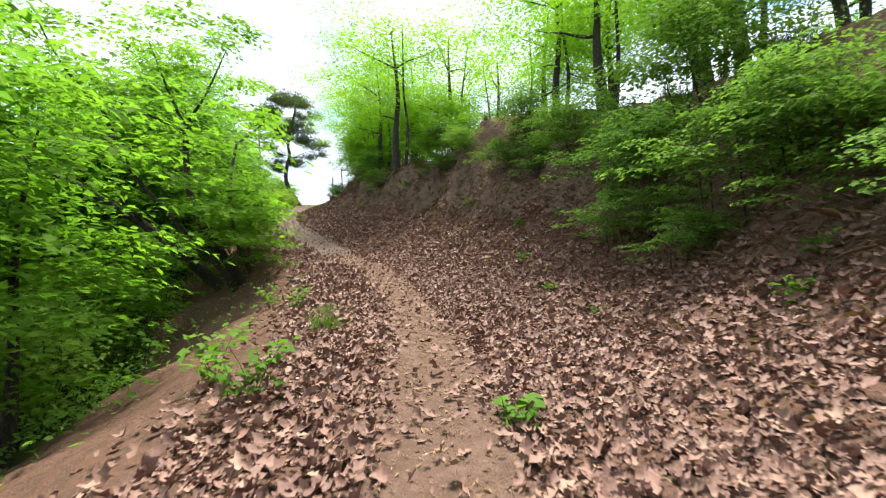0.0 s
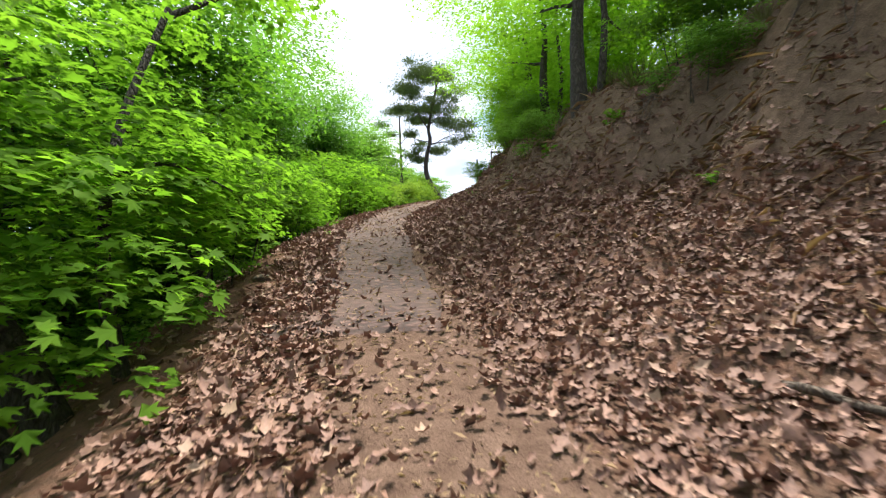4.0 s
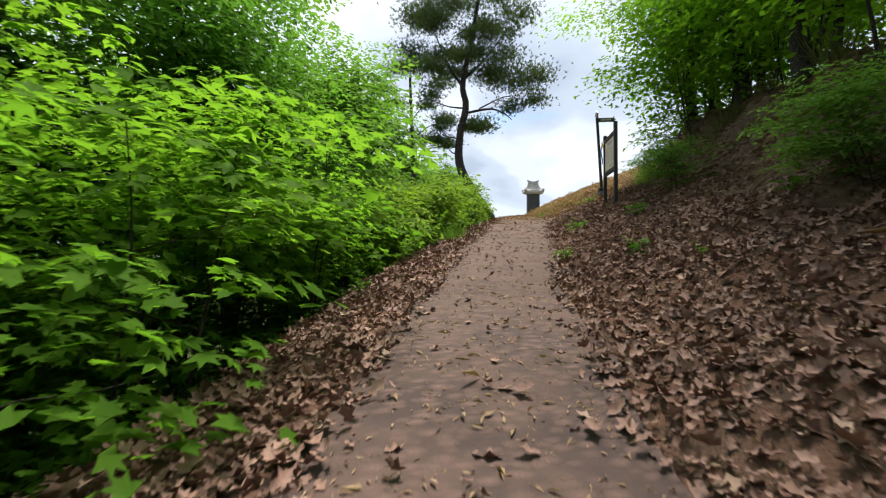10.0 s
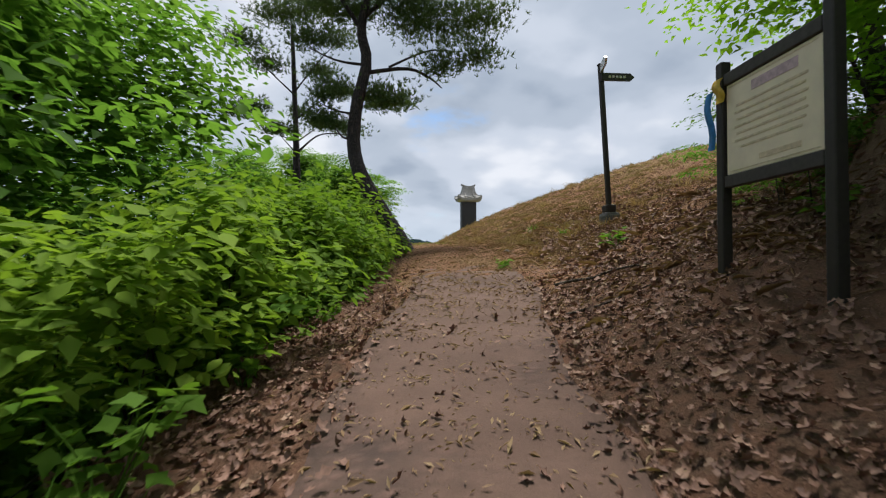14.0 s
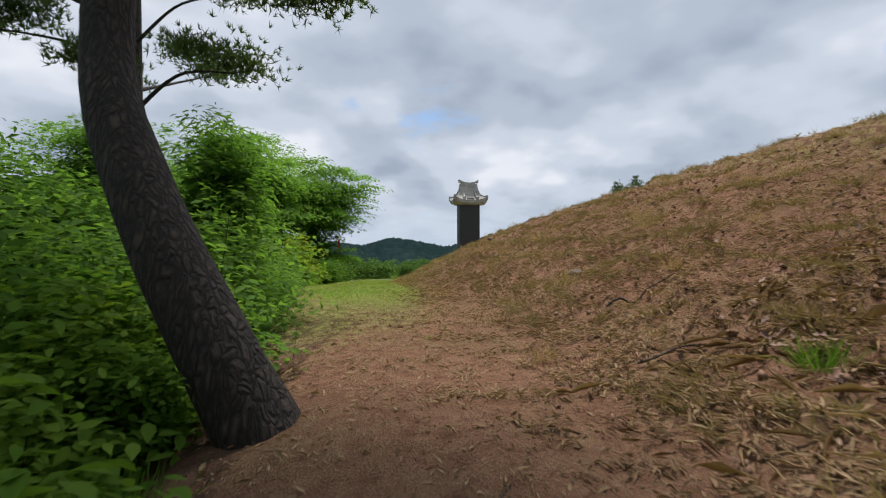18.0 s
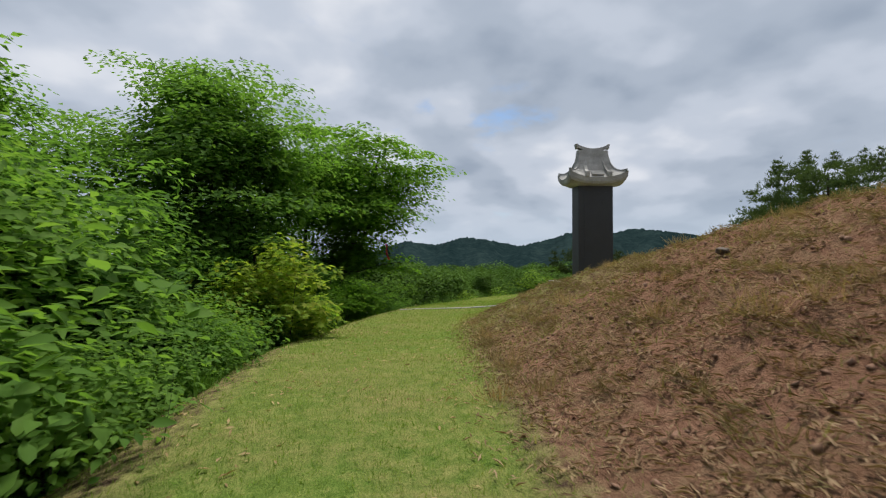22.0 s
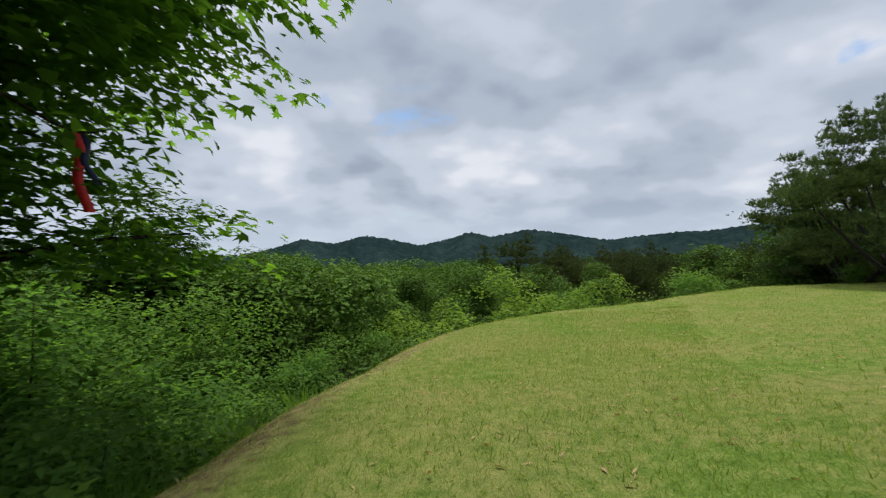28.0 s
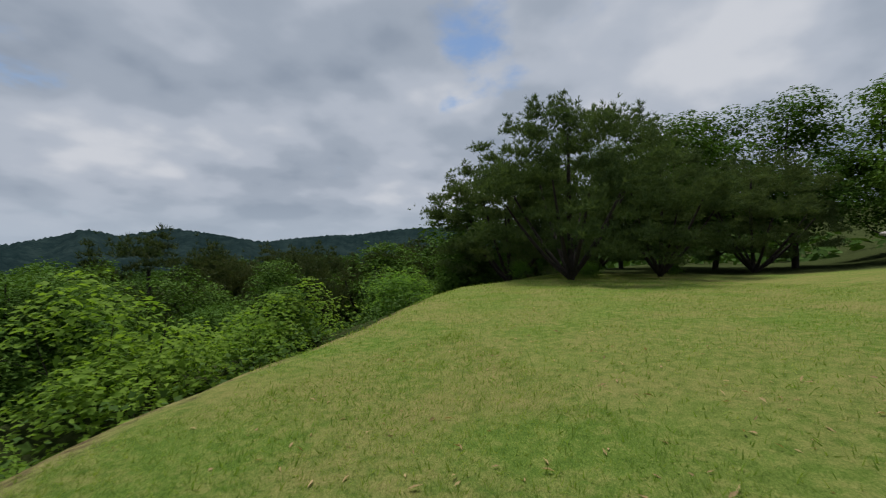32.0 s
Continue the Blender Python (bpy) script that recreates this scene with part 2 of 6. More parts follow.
def ground_material():
    """Zones laid down by the plan: lawn, bare red earth, trodden path; forest soil elsewhere, darkened as shadow
    between leaves.
    """
    m, t, b = material("ground", 0.95)
    def zone(n):
        a = t.nodes.new("ShaderNodeAttribute")
        a.attribute_name = n
        return a.outputs["Fac"]
    fine, mid_n, big = noise_tex(t, 60, 5, 0.65), noise_tex(t, 7, 5, 0.6), noise_tex(t, 0.7, 4)
    # soil and duff toned down so gaps between dead leaves read as shadow
    soil = ramp(t, fine, [(0.25, (0.05, 0.033, 0.025)), (0.55, (0.115, 0.074, 0.054)), (0.8, (0.21, 0.14, 0.1))])
    shadowed_duff = mix(t, ramp(t, mid_n, [(0.4, (0, 0, 0)), (0.6, (1, 1, 1))]), soil, mix(t, 0.6, soil, (0.17, 0.09, 0.062)))
    trod = ramp(t, mix(t, 0.5, fine, mid_n), [(0.3, (0.075, 0.046, 0.034)), (0.5, (0.13, 0.083, 0.062)), (0.7, (0.2, 0.132, 0.1))])
    red = ramp(t, mix(t, 0.55, fine, mid_n), [(0.3, (0.16, 0.083, 0.054)), (0.5, (0.3, 0.166, 0.11)), (0.7, (0.46, 0.277, 0.19))])
    red = mix(t, ramp(t, mix(t, 0.5, big, mid_n), [(0.45, (0, 0, 0)), (0.6, (0.5, 0.5, 0.5))]), red, ramp(t, fine, [(0.3, (0.12, 0.085, 0.045)), (0.7, (0.32, 0.24, 0.13))]))
    turf = ramp(t, mix(t, 0.6, mid_n, fine), [(0.34, (0.046, 0.094, 0.017)), (0.5, (0.11, 0.175, 0.033)), (0.64, (0.215, 0.255, 0.07))])
    turf = mix(t, ramp(t, mix(t, 0.4, big, mid_n), [(0.42, (0, 0, 0)), (0.62, (0.75, 0.75, 0.75))]), turf, ramp(t, fine, [(0.3, (0.16, 0.15, 0.05)), (0.7, (0.3, 0.26, 0.11))]))
    turf = mix(t, ramp(t, noise_tex(t, 0.28, 3, 0.5), [(0.42, (0, 0, 0)), (0.62, (0.45, 0.45, 0.45))]), turf, ramp(t, mix(t, 0.5, fine, mid_n), [(0.3, (0.12, 0.135, 0.036)), (0.7, (0.25, 0.25, 0.085))]))
    bleached = ramp(t, mix(t, 0.5, fine, mid_n), [(0.3, (0.17, 0.13, 0.06)), (0.7, (0.38, 0.31, 0.16))])
    turf = mix(t, ramp(t, zone("lawn"), [(0.3, (0, 0, 0)), (0.8, (1, 1, 1))]), bleached, turf)
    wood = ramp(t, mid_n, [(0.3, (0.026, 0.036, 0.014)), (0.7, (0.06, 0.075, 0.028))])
    def edge(n, k):
        s = node(t, "ShaderNodeMath")
        s.operation = "ADD"
        link(t, zone(n), s.inputs[0])
        w = node(t, "ShaderNodeMath")
        w.operation = "MULTIPLY_ADD"
        link(t, mid_n, w.inputs[0])
        w.inputs[1].default_value, w.inputs[2].default_value = k, -k / 2
        link(t, w.outputs[0], s.inputs[1])
        return ramp(t, s.outputs[0], [(0.35, (0, 0, 0)), (0.65, (1, 1, 1))])
    # soil tone of the cut bank carries an allowance for canopy shade
    bank_soil = ramp(t, mix(t, 0.5, fine, mid_n), [(0.3, (0.06, 0.042, 0.03)), (0.5, (0.14, 0.096, 0.068)), (0.7, (0.26, 0.18, 0.127))])
    col = mix(t, edge("scarp", 0.9), shadowed_duff, bank_soil)
    col = mix(t, edge("trodden", 0.8), col, trod)
    col = mix(t, edge("redearth", 0.9), col, red)
    col = mix(t, edge("lawn", 1.1), col, turf)
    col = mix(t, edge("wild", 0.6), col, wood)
    link(t, col, b.inputs["Base Color"])
    b.inputs["Specular IOR Level"].default_value = 0.0
    relief = mix(t, 1.0, mix(t, 0.6, fine, mid_n), ramp(t, zone("redearth"), [(0.2, (0.35, 0.35, 0.35)), (0.8, (1, 1, 1))]), "MULTIPLY")
    bump(t, b, relief, 1.0, 0.17)
    return m


M_GROUND = ground_material()


def mat_material():
    """Coir matting: rows of thick knotted cord, dusted with earth."""
    m, t, b = material("coir_mat", 0.95)
    uv = t.nodes.new("ShaderNodeUVMap")
    wob = mix(t, 0.04, uv.outputs[0], node_color(t, uv.outputs[0], 7))
    grid = mix(t, 1.0, wob, (9.5, 16.0, 1.0), "MULTIPLY")
    knot = node(t, "ShaderNodeTexVoronoi", Scale=1.0)
    knot.inputs["Randomness"].default_value = 0.8
    link(t, grid, knot.inputs["Vector"])
    cushion = ramp(t, knot.outputs["Distance"], [(0.1, (1, 1, 1)), (0.62, (0, 0, 0))])
    fine, mid_n = noise_tex(t, 90, 5, 0.7), noise_tex(t, 3.0, 5, 0.6)
    cord = ramp(t, fine, [(0.3, (0.085, 0.048, 0.04)), (0.7, (0.178, 0.104, 0.086))])
    weave = mix(t, cushion, (0.05, 0.031, 0.026), cord)
    dust = ramp(t, mix(t, 0.5, fine, mid_n), [(0.3, (0.072, 0.042, 0.032)), (0.7, (0.148, 0.088, 0.067))])
    lie = t.nodes.new("ShaderNodeSeparateXYZ")
    link(t, uv.outputs[0], lie.inputs[0])
    far = node(t, "ShaderNodeMapRange")
    link(t, lie.outputs[1], far.inputs["Value"])
    far.inputs["From Min"].default_value, far.inputs["From Max"].default_value = 15.0, 25.0
    far.inputs["To Min"].default_value, far.inputs["To Max"].default_value = 0.0, 0.22
    over = node(t, "ShaderNodeMath")
    over.operation = "ADD"
    link(t, noise_tex(t, 0.8, 5, 0.65), over.inputs[0])
    link(t, far.outputs[0], over.inputs[1])
    worn = ramp(t, over.outputs[0], [(0.47, (0.0, 0.0, 0.0)), (0.7, (0.95, 0.95, 0.95))])
    link(t, mix(t, worn, weave, dust), b.inputs["Base Color"])
    h = mix(t, 0.35, mix(t, worn, cushion, mid_n), fine)
    bump(t, b, h, 0.7, 0.02)
    return m


M_MAT = mat_material()


def stone_material(name, a, c, scale=30.0, rough=0.75, streak=0.3):
    m, t, b = material(name, rough)
    f = noise_tex(t, scale, 6, 0.7)
    col = ramp(t, f, [(0.3, a), (0.7, c)])
    big = noise_tex(t, 2.2, 5, 0.6)
    col = mix(t, streak, col, mix(t, 1.0, col, ramp(t, big, [(0.3, (0.55, 0.55, 0.52)), (0.7, (1.15, 1.15, 1.15))]), "MULTIPLY"))
    link(t, col, b.inputs["Base Color"])
    bump(t, b, noise_tex(t, scale * 4, 3), 0.25, 0.004)
    return m


M_GRANITE = stone_material("pale_granite", (0.24, 0.235, 0.225), (0.46, 0.45, 0.435), 40.0, 0.8, 0.8)
M_KERB = stone_material("kerb_granite", (0.2, 0.19, 0.17), (0.4, 0.38, 0.35), 50.0, 0.8, 0.6)
M_BLACK = stone_material("dark_stone", (0.012, 0.014, 0.017), (0.026, 0.028, 0.032), 60.0, 0.55, 0.5)
M_PLINTH = stone_material("plinth_stone", (0.05, 0.052, 0.052), (0.11, 0.11, 0.108), 50.0, 0.6, 0.5)
M_CLOD = stone_material("red_clod", (0.13, 0.07, 0.045), (0.28, 0.16, 0.105), 25.0, 0.95, 0.6)
M_ROCK = stone_material("field_stone", (0.08, 0.062, 0.05), (0.2, 0.16, 0.13), 12.0, 0.9, 0.6)


def plain_material(name, col, rough, metal=0.0, vary=0.25, scale=25.0):
    m, t, b = material(name, rough, metal)
    d = tuple(v * (1 - vary) for v in col)
    l = tuple(min(1, v * (1 + vary)) for v in col)
    link(t, ramp(t, noise_tex(t, scale, 5, 0.6), [(0.3, d), (0.7, l)]), b.inputs["Base Color"])
    return m


M_POST = plain_material("dark_brown_timber", (0.022, 0.017, 0.015), 0.6)
M_FRAME = plain_material("weathered_timber", (0.05, 0.045, 0.042), 0.75)
M_BOARD = plain_material("board_face", (0.76, 0.66, 0.5), 0.45, 0, 0.08, 6.0)
M_PURPLE = plain_material("purple_paint", (0.5, 0.36, 0.4), 0.5)
M_INK = plain_material("faded_ink", (0.6, 0.49, 0.34), 0.6)
M_BLUE = plain_material("blue_ribbon", (0.02, 0.16, 0.42), 0.6)
M_GOLD = plain_material("yellow_ribbon", (0.55, 0.36, 0.04), 0.6)
M_REDRIB = plain_material("red_ribbon", (0.55, 0.02, 0.025), 0.6)
M_NAVYRIB = plain_material("navy_ribbon", (0.02, 0.03, 0.1), 0.6)
M_ARM = plain_material("sign_arm", (0.03, 0.025, 0.023), 0.5)
M_LETTER = plain_material("sign_letter", (0.6, 0.58, 0.52), 0.6)
M_PALE = plain_material("pale_metal", (0.55, 0.56, 0.56), 0.4, 0.3)
M_ROOFTILE = plain_material("grey_roof", (0.27, 0.25, 0.24), 0.8)
M_DARKWOOD = plain_material("dark_brown_wood", (0.06, 0.03, 0.02), 0.7)
M_WHITE = plain_material("white_paint", (0.7, 0.7, 0.68), 0.6)


def hill_material():
    m, t, b = material("wooded_hill", 1.0)
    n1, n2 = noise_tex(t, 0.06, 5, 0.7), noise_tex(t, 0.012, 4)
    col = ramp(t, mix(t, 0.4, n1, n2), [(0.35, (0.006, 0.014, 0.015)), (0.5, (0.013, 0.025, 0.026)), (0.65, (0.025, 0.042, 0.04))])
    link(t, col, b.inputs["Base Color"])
    b.inputs["Specular IOR Level"].default_value = 0.0
    return m


M_HILL = hill_material()

# ---- the lie of the land ----
# the trail's line and level, from south to north
TY = [-40, -15.7, -13.1, -10.4, -7.6, -4.0, 0, 4.3, 10, 15, 18.3, 21.3, 24, 27, 30, 33, 37, 41, 45, 48, 49.9, 51.9, 54.9, 57.6, 60.1, 71.5]
TX = [-14, -2.8, -1.5, -0.4, 0.25, 0.5, 0.1, -0.15, -0.1, 0.42, 1.14, 2.0, 2.75, 3.7, 4.25, 4.75, 5.3, 5.25, 5.15, 5.3, 5.45, 6.0, 6.8, 8.2, 10.45, 20.8]
TZ = [-4.0, -2.68, -2.63, -2.45, -2.27, -1.87, -1.3, -0.5, 0.32, 1.2, 1.68, 2.23, 2.64, 3.15, 3.5, 3.78, 4.0, 3.98, 3.93, 3.72, 3.61, 3.58, 3.59, 3.42, 3.29, 3.29]


def smooth(a, b, v):
    k = np.clip((np.asarray(v, float) - a) / (b - a), 0, 1)
    return k * k * (3 - 2 * k)


def softplus(v, w):
    return w * np.logaddexp(0, np.asarray(v, float) / w)


def lump(x, y, size, seed):
    """Smooth uneven ground, about -1 to 1."""
    rs = np.random.RandomState(seed)
    out = 0
    for k in range(7):
        a, f, p = rs.uniform(0, 6.28), rs.uniform(0.6, 1.7) / size, rs.uniform(0, 6.28)
        out = out + np.sin(6.28 * f * (x * math.cos(a) + y * math.sin(a)) + p)
    return out / 3.5


def along(y, ys, vs):
    y = np.asarray(y, float)
    return (np.interp(y - 0.6, ys, vs) + np.interp(y, ys, vs) * 2 + np.interp(y + 0.6, ys, vs)) / 4


def trail_x(y):
    return along(y, TY, TX)


# the brink on the valley side, in x
BY = [-40, -16, -8, -4, -1, 3, 6, 12, 18, 24, 29, 33, 37, 44, 48, 52.1, 55.9, 58.3, 59.5, 61.1, 62.8, 64.8, 65.7, 68.2, 69.5, 71]
BX = [-17, -5.1, -2.1, -1.0, -1.1, -1.9, -2.1, -2.0, -0.7, 0.95, 2.7, 3.5, 3.7, 3.35, 3.1, 3.95, 5.55, 6.5, 7.35, 8.25, 9.75, 12.85, 16.05, 22.35, 26.75, 48.8]


def land(x, y):
    x, y = np.asarray(x, float), np.asarray(y, float)
    yc = np.clip(y, -40, 70.9)
    u = x - trail_x(yc)
    z = along(yc, TY, TZ)
    # valley side
    bx = along(yc, BY, BX)
    slope = (along(yc + 0.5, BY, BX) - along(yc - 0.5, BY, BX))
    d = (bx - x) / np.sqrt(1 + slope**2)
    d = np.maximum(d, (y - 70.9) * 0.9)
    fall = np.interp(yc, [-16, 0, 6, 24, 32, 46, 52, 70], [0.55, 0.6, 0.75, 0.7, 0.7, 0.75, 0.85, 0.8])
    dd = softplus(d - 0.1, 0.22)
    drop = fall * np.minimum(dd, 7) + 0.32 * np.clip(dd - 7, 0, 60) + 0.05 * np.clip(dd - 67, 0, 260)
    lip = 0.16 * smooth(-1.3, 0.2, d) * (1 - smooth(34, 40, yc))
    z = z - drop - lip
    # hill side
    w = smooth(-1.5, 4.5, yc)
    us = np.maximum(u, 0)
    bank = (1 - w) * 0.12 * np.maximum(us - 1.2, 0) ** 2 * (us < 40)
    bank = np.minimum(bank, 1.9 + 0.05 * us)
    bank2 = w * 0.45 * np.minimum(softplus(us - 0.85, 0.12), 2.6)
    s0 = np.interp(yc, [-16, -1, 5, 24], [4.5, 4.7, 3.2, 3.5])
    s_h = np.interp(yc, [-40, -1, 4, 8, 13, 18, 24.5, 27, 30], [2.3, 2.7, 2.5, 1.9, 1.9, 1.8, 1.9, 1.0, 0.0])
    scarp = s_h * smooth(-0.2, 2.0 + 1.0 * (1 - smooth(3, 8, yc)), us - s0 + 0.35 * lump(x, y, 3.0, 5) + 0.15 * lump(x, y, 0.9, 6)) + 0.10 * np.clip(us - s0 - 1.5, 0, 30)
    trailside = bank + bank2 + scarp
    ms = np.interp(yc, [24, 30, 38, 44, 48, 50.5, 52, 53.2, 56], [0.36, 0.40, 0.48, 0.53, 0.53, 0.5, 0.34, 0.12, 0.03])
    mh = np.interp(yc, [24, 30, 36, 40, 43, 46, 48, 50, 51, 52, 53, 54.5, 57, 61], [3.0, 3.4, 4.0, 3.3, 2.5, 1.95, 1.58, 1.12, 0.86, 0.62, 0.42, 0.3, 0.2, 0.2])
    mt = np.interp(yc, [24, 30, 34, 44, 48, 52], [0.9, 1.2, 1.2, 1.4, 1.4, 1.1])
    raw = ms * softplus(us - mt, 0.25)
    mound = mh - softplus(mh - raw, 0.12 * mh) + softplus(mh, 0.12 * mh) - mh
    k = smooth(24.5, 29, yc)
    right = (1 - k) * trailside + k * mound
    z = z + right * (d < 3)
    # beyond the lawn, woods climb again to the east
    far = np.hypot(x - 10, y - 55)
    east = smooth(60, 400, x - 0.35 * (y - 60)) * smooth(50, 160, far)
    z = z + 26 * east
    # unevenness
    onlawn = smooth(34, 38, yc)
    rough_amp = 0.02 + 0.05 * smooth(1.0, 3.0, u) + 0.06 * smooth(0, 2, d) - 0.02 * smooth(1.6, 2.6, u) * smooth(29, 32, yc) * (1 - smooth(48, 51, yc))
    z = z + rough_amp * (1 - 0.75 * onlawn * (1 - smooth(1.0, 2.2, u) * (1 - smooth(48, 52, yc)))) * (lump(x, y, 1.6, 1) + 0.6 * lump(x, y, 0.6, 2))
    # trampled clods and hollows on the mound
    z = z + 0.065 * smooth(1.2, 2.4, u) * smooth(29, 32, yc) * (1 - smooth(49.5, 51.5, yc)) * (0.6 * lump(x, y, 0.5, 7) + 0.6 * lump(x, y, 0.27, 8))
    z = z + 0.9 * smooth(8, 40, d) * lump(x, y, 18, 3)
    return z


def zones(x, y):
    """Weights of lawn, red earth, trodden trail and wild growth."""
    yc = np.clip(y, -40, 70.9)
    u = x - trail_x(yc)
    d = along(yc, BY, BX) - x
    toe = np.interp(yc, [30, 34, 40, 46, 50, 52.2, 53.6], [-0.3, 0.3, 1.2, 1.6, 1.7, 2.6, 60])
    lawn = (0.5 * smooth(33.6, 36.5, yc + 0.5 * u * (yc < 40)) + 0.5 * smooth(36.5, 42, yc)) * (1 - smooth(-0.9, 0.45, u - toe)) * (1 - 0.5 * smooth(-0.9, 0.1, d))
    crest = smooth(4.9, 6.8, u) * smooth(28, 33, yc)
    lawn = np.maximum(lawn, 0.42 * crest)
    lawn = np.maximum(lawn, 0.55 * smooth(34, 36.5, yc) * smooth(-1.4, -0.8, d) * (1 - smooth(0.5, 1.1, d)))
    lawn = np.maximum(lawn, 0.56 * smooth(42, 49, yc) * (u < 14))
    redearth = smooth(24.5, 28.5, yc) * (1 - lawn) * smooth(-1.4, -0.8, u)
    half = np.interp(yc, [-16, -6, -3, 0, 4, 26, 30], [0.6, 0.55, 0.6, 0.6, 0.6, 0.65, 1.0])
    mid_x = np.interp(yc, [-16, -9, -3, 2, 6], [0, -0.1, 0.45, 0.3, 0.0])
    trodden = (1 - smooth(half - 0.2, half + 0.25, np.abs(u - mid_x))) * (1 - smooth(30, 33, yc))
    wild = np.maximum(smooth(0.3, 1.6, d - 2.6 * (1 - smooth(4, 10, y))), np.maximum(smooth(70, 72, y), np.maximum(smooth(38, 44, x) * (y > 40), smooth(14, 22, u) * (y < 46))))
    return lawn, redearth, trodden, wild


def leaf_line(y):
    """How far up the bank, measured from the trail, the dead leaves reach."""
    return np.interp(y, [-16, -9, -3, 2, 6, 12, 20, 25, 29], [4.3, 4.8, 4.75, 4.4, 3.0, 2.9, 3.1, 3.2, 3.4])


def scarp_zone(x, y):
    """The bare face of the cut bank, its soil toned for the canopy's shade."""
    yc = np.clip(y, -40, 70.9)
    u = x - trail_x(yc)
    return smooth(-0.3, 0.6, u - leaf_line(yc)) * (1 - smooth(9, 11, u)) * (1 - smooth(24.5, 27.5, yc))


def np_mesh(name, V, F, mat=None, smooth_shade=False):
    V, F = np.asarray(V, np.float32), np.asarray(F, np.int32)
    me = bpy.data.meshes.new(name)
    n, k = F.shape
    me.vertices.add(len(V))
    me.vertices.foreach_set("co", V.ravel())
    me.loops.add(n * k)
    me.loops.foreach_set("vertex_index", F.ravel())
    me.polygons.add(n)
    me.polygons.foreach_set("loop_start", np.arange(n, dtype=np.int32) * k)
    if smooth_shade:
        me.polygons.foreach_set("use_smooth", np.ones(n, bool))
    me.update(calc_edges=True)
    if mat:
        me.materials.append(mat)
    return me


def grid_faces(nx, ny):
    i = np.arange(nx - 1)[None, :] + nx * np.arange(ny - 1)[:, None]
    i = i.ravel()
    return np.stack([i, i + 1, i + nx + 1, i + nx], 1)


def reach(lo, hi, step, far, grow=1.16):
    """Lines at an even step from lo to hi, then ever wider out to far on both sides."""
    mid = list(np.arange(lo, hi, step))
    a, b, s = [], [], step
    v, wv = lo, hi
    while wv < hi + far:
        s *= grow
        v, wv = v - s, wv + s
        a.insert(0, v)
        b.append(wv)
    return np.array(a + mid + [hi] + b)


gx, gy = reach(-4.5, 13.0, 0.13, 2600), reach(-17.0, 62.0, 0.16, 2600)
GX, GY = np.meshgrid(gx, gy)
GZ = land(GX, GY)
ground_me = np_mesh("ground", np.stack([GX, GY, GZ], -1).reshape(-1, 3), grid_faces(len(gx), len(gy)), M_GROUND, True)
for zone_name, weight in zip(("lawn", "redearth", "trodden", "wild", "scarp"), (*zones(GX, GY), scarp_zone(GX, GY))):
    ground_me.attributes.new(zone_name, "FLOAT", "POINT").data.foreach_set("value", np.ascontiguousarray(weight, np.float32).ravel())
ground = tagged(new("ground", ground_me), "hillside of leaf-strewn soil, red earth and mown lawn", "ground", kind="structure")


def part(name, me, parent, label="", at=None):
    ob = new(name, me)
    ob.parent = parent
    if at is not None:
        ob.matrix_basis = at
    if label:
        ob["label"] = label
    return ob


def thing(name, label, category, m=None, group="", kind=""):
    ob = new(name)
    if m is not None:
        ob.matrix_basis = m
    return tagged(ob, label, category, group, kind)


def bm_mesh(name, bm, mat, smooth_shade=False):
    me = bpy.data.meshes.new(name)
    bm.normal_update()
    bm.to_mesh(me)
    bm.free()
    me.materials.append(mat)
    if smooth_shade:
        for p in me.polygons:
            p.use_smooth = True
    return me


def box(name, size, mat, at=(0, 0, 0), bevel=0.0, turn=None, taper=None):
    """A bevelled block round the point at; taper scales its top in x and y."""
    bm = bmesh.new()
    bmesh.ops.create_cube(bm, size=1.0)
    for v in bm.verts:
        if taper and v.co.z > 0:
            v.co.x *= taper
            v.co.y *= taper
        v.co = Vector((v.co.x * size[0], v.co.y * size[1], v.co.z * size[2]))
    if bevel:
        bmesh.ops.bevel(bm, geom=bm.edges[:], offset=bevel, segments=2, profile=0.6, affect="EDGES")
    m = Matrix.Translation(at) @ (turn if turn else Matrix())
    bmesh.ops.transform(bm, matrix=m, verts=bm.verts)
    return bm_mesh(name, bm, mat)


def tube(P, R, n=8, wob=0.0, seed=0):
    """A round, tapering limb along the points P with radii R: vertices and quads."""
    P, R = np.asarray(P, float), np.asarray(R, float)
    rs = np.random.RandomState(seed)
    T = np.gradient(P, axis=0)
    T /= np.linalg.norm(T, axis=1, keepdims=True) + 1e-9
    A = np.cross(T, (0.31, 0.95, 0.05))
    A /= np.linalg.norm(A, axis=1, keepdims=True) + 1e-9
    B = np.cross(T, A)
    a = np.linspace(0, 2 * np.pi, n, endpoint=False)
    rr = R[:, None] * (1 + wob * rs.uniform(-1, 1, (len(P), n)))
    V = P[:, None] + rr[..., None] * (np.cos(a)[None, :, None] * A[:, None] + np.sin(a)[None, :, None] * B[:, None])
    i = np.arange(len(P) - 1)[:, None] * n
    j = np.arange(n)[None, :]
    F = np.stack([i + j, i + (j + 1) % n, i + n + (j + 1) % n, i + n + j], -1).reshape(-1, 4)
    return V.reshape(-1, 3), F


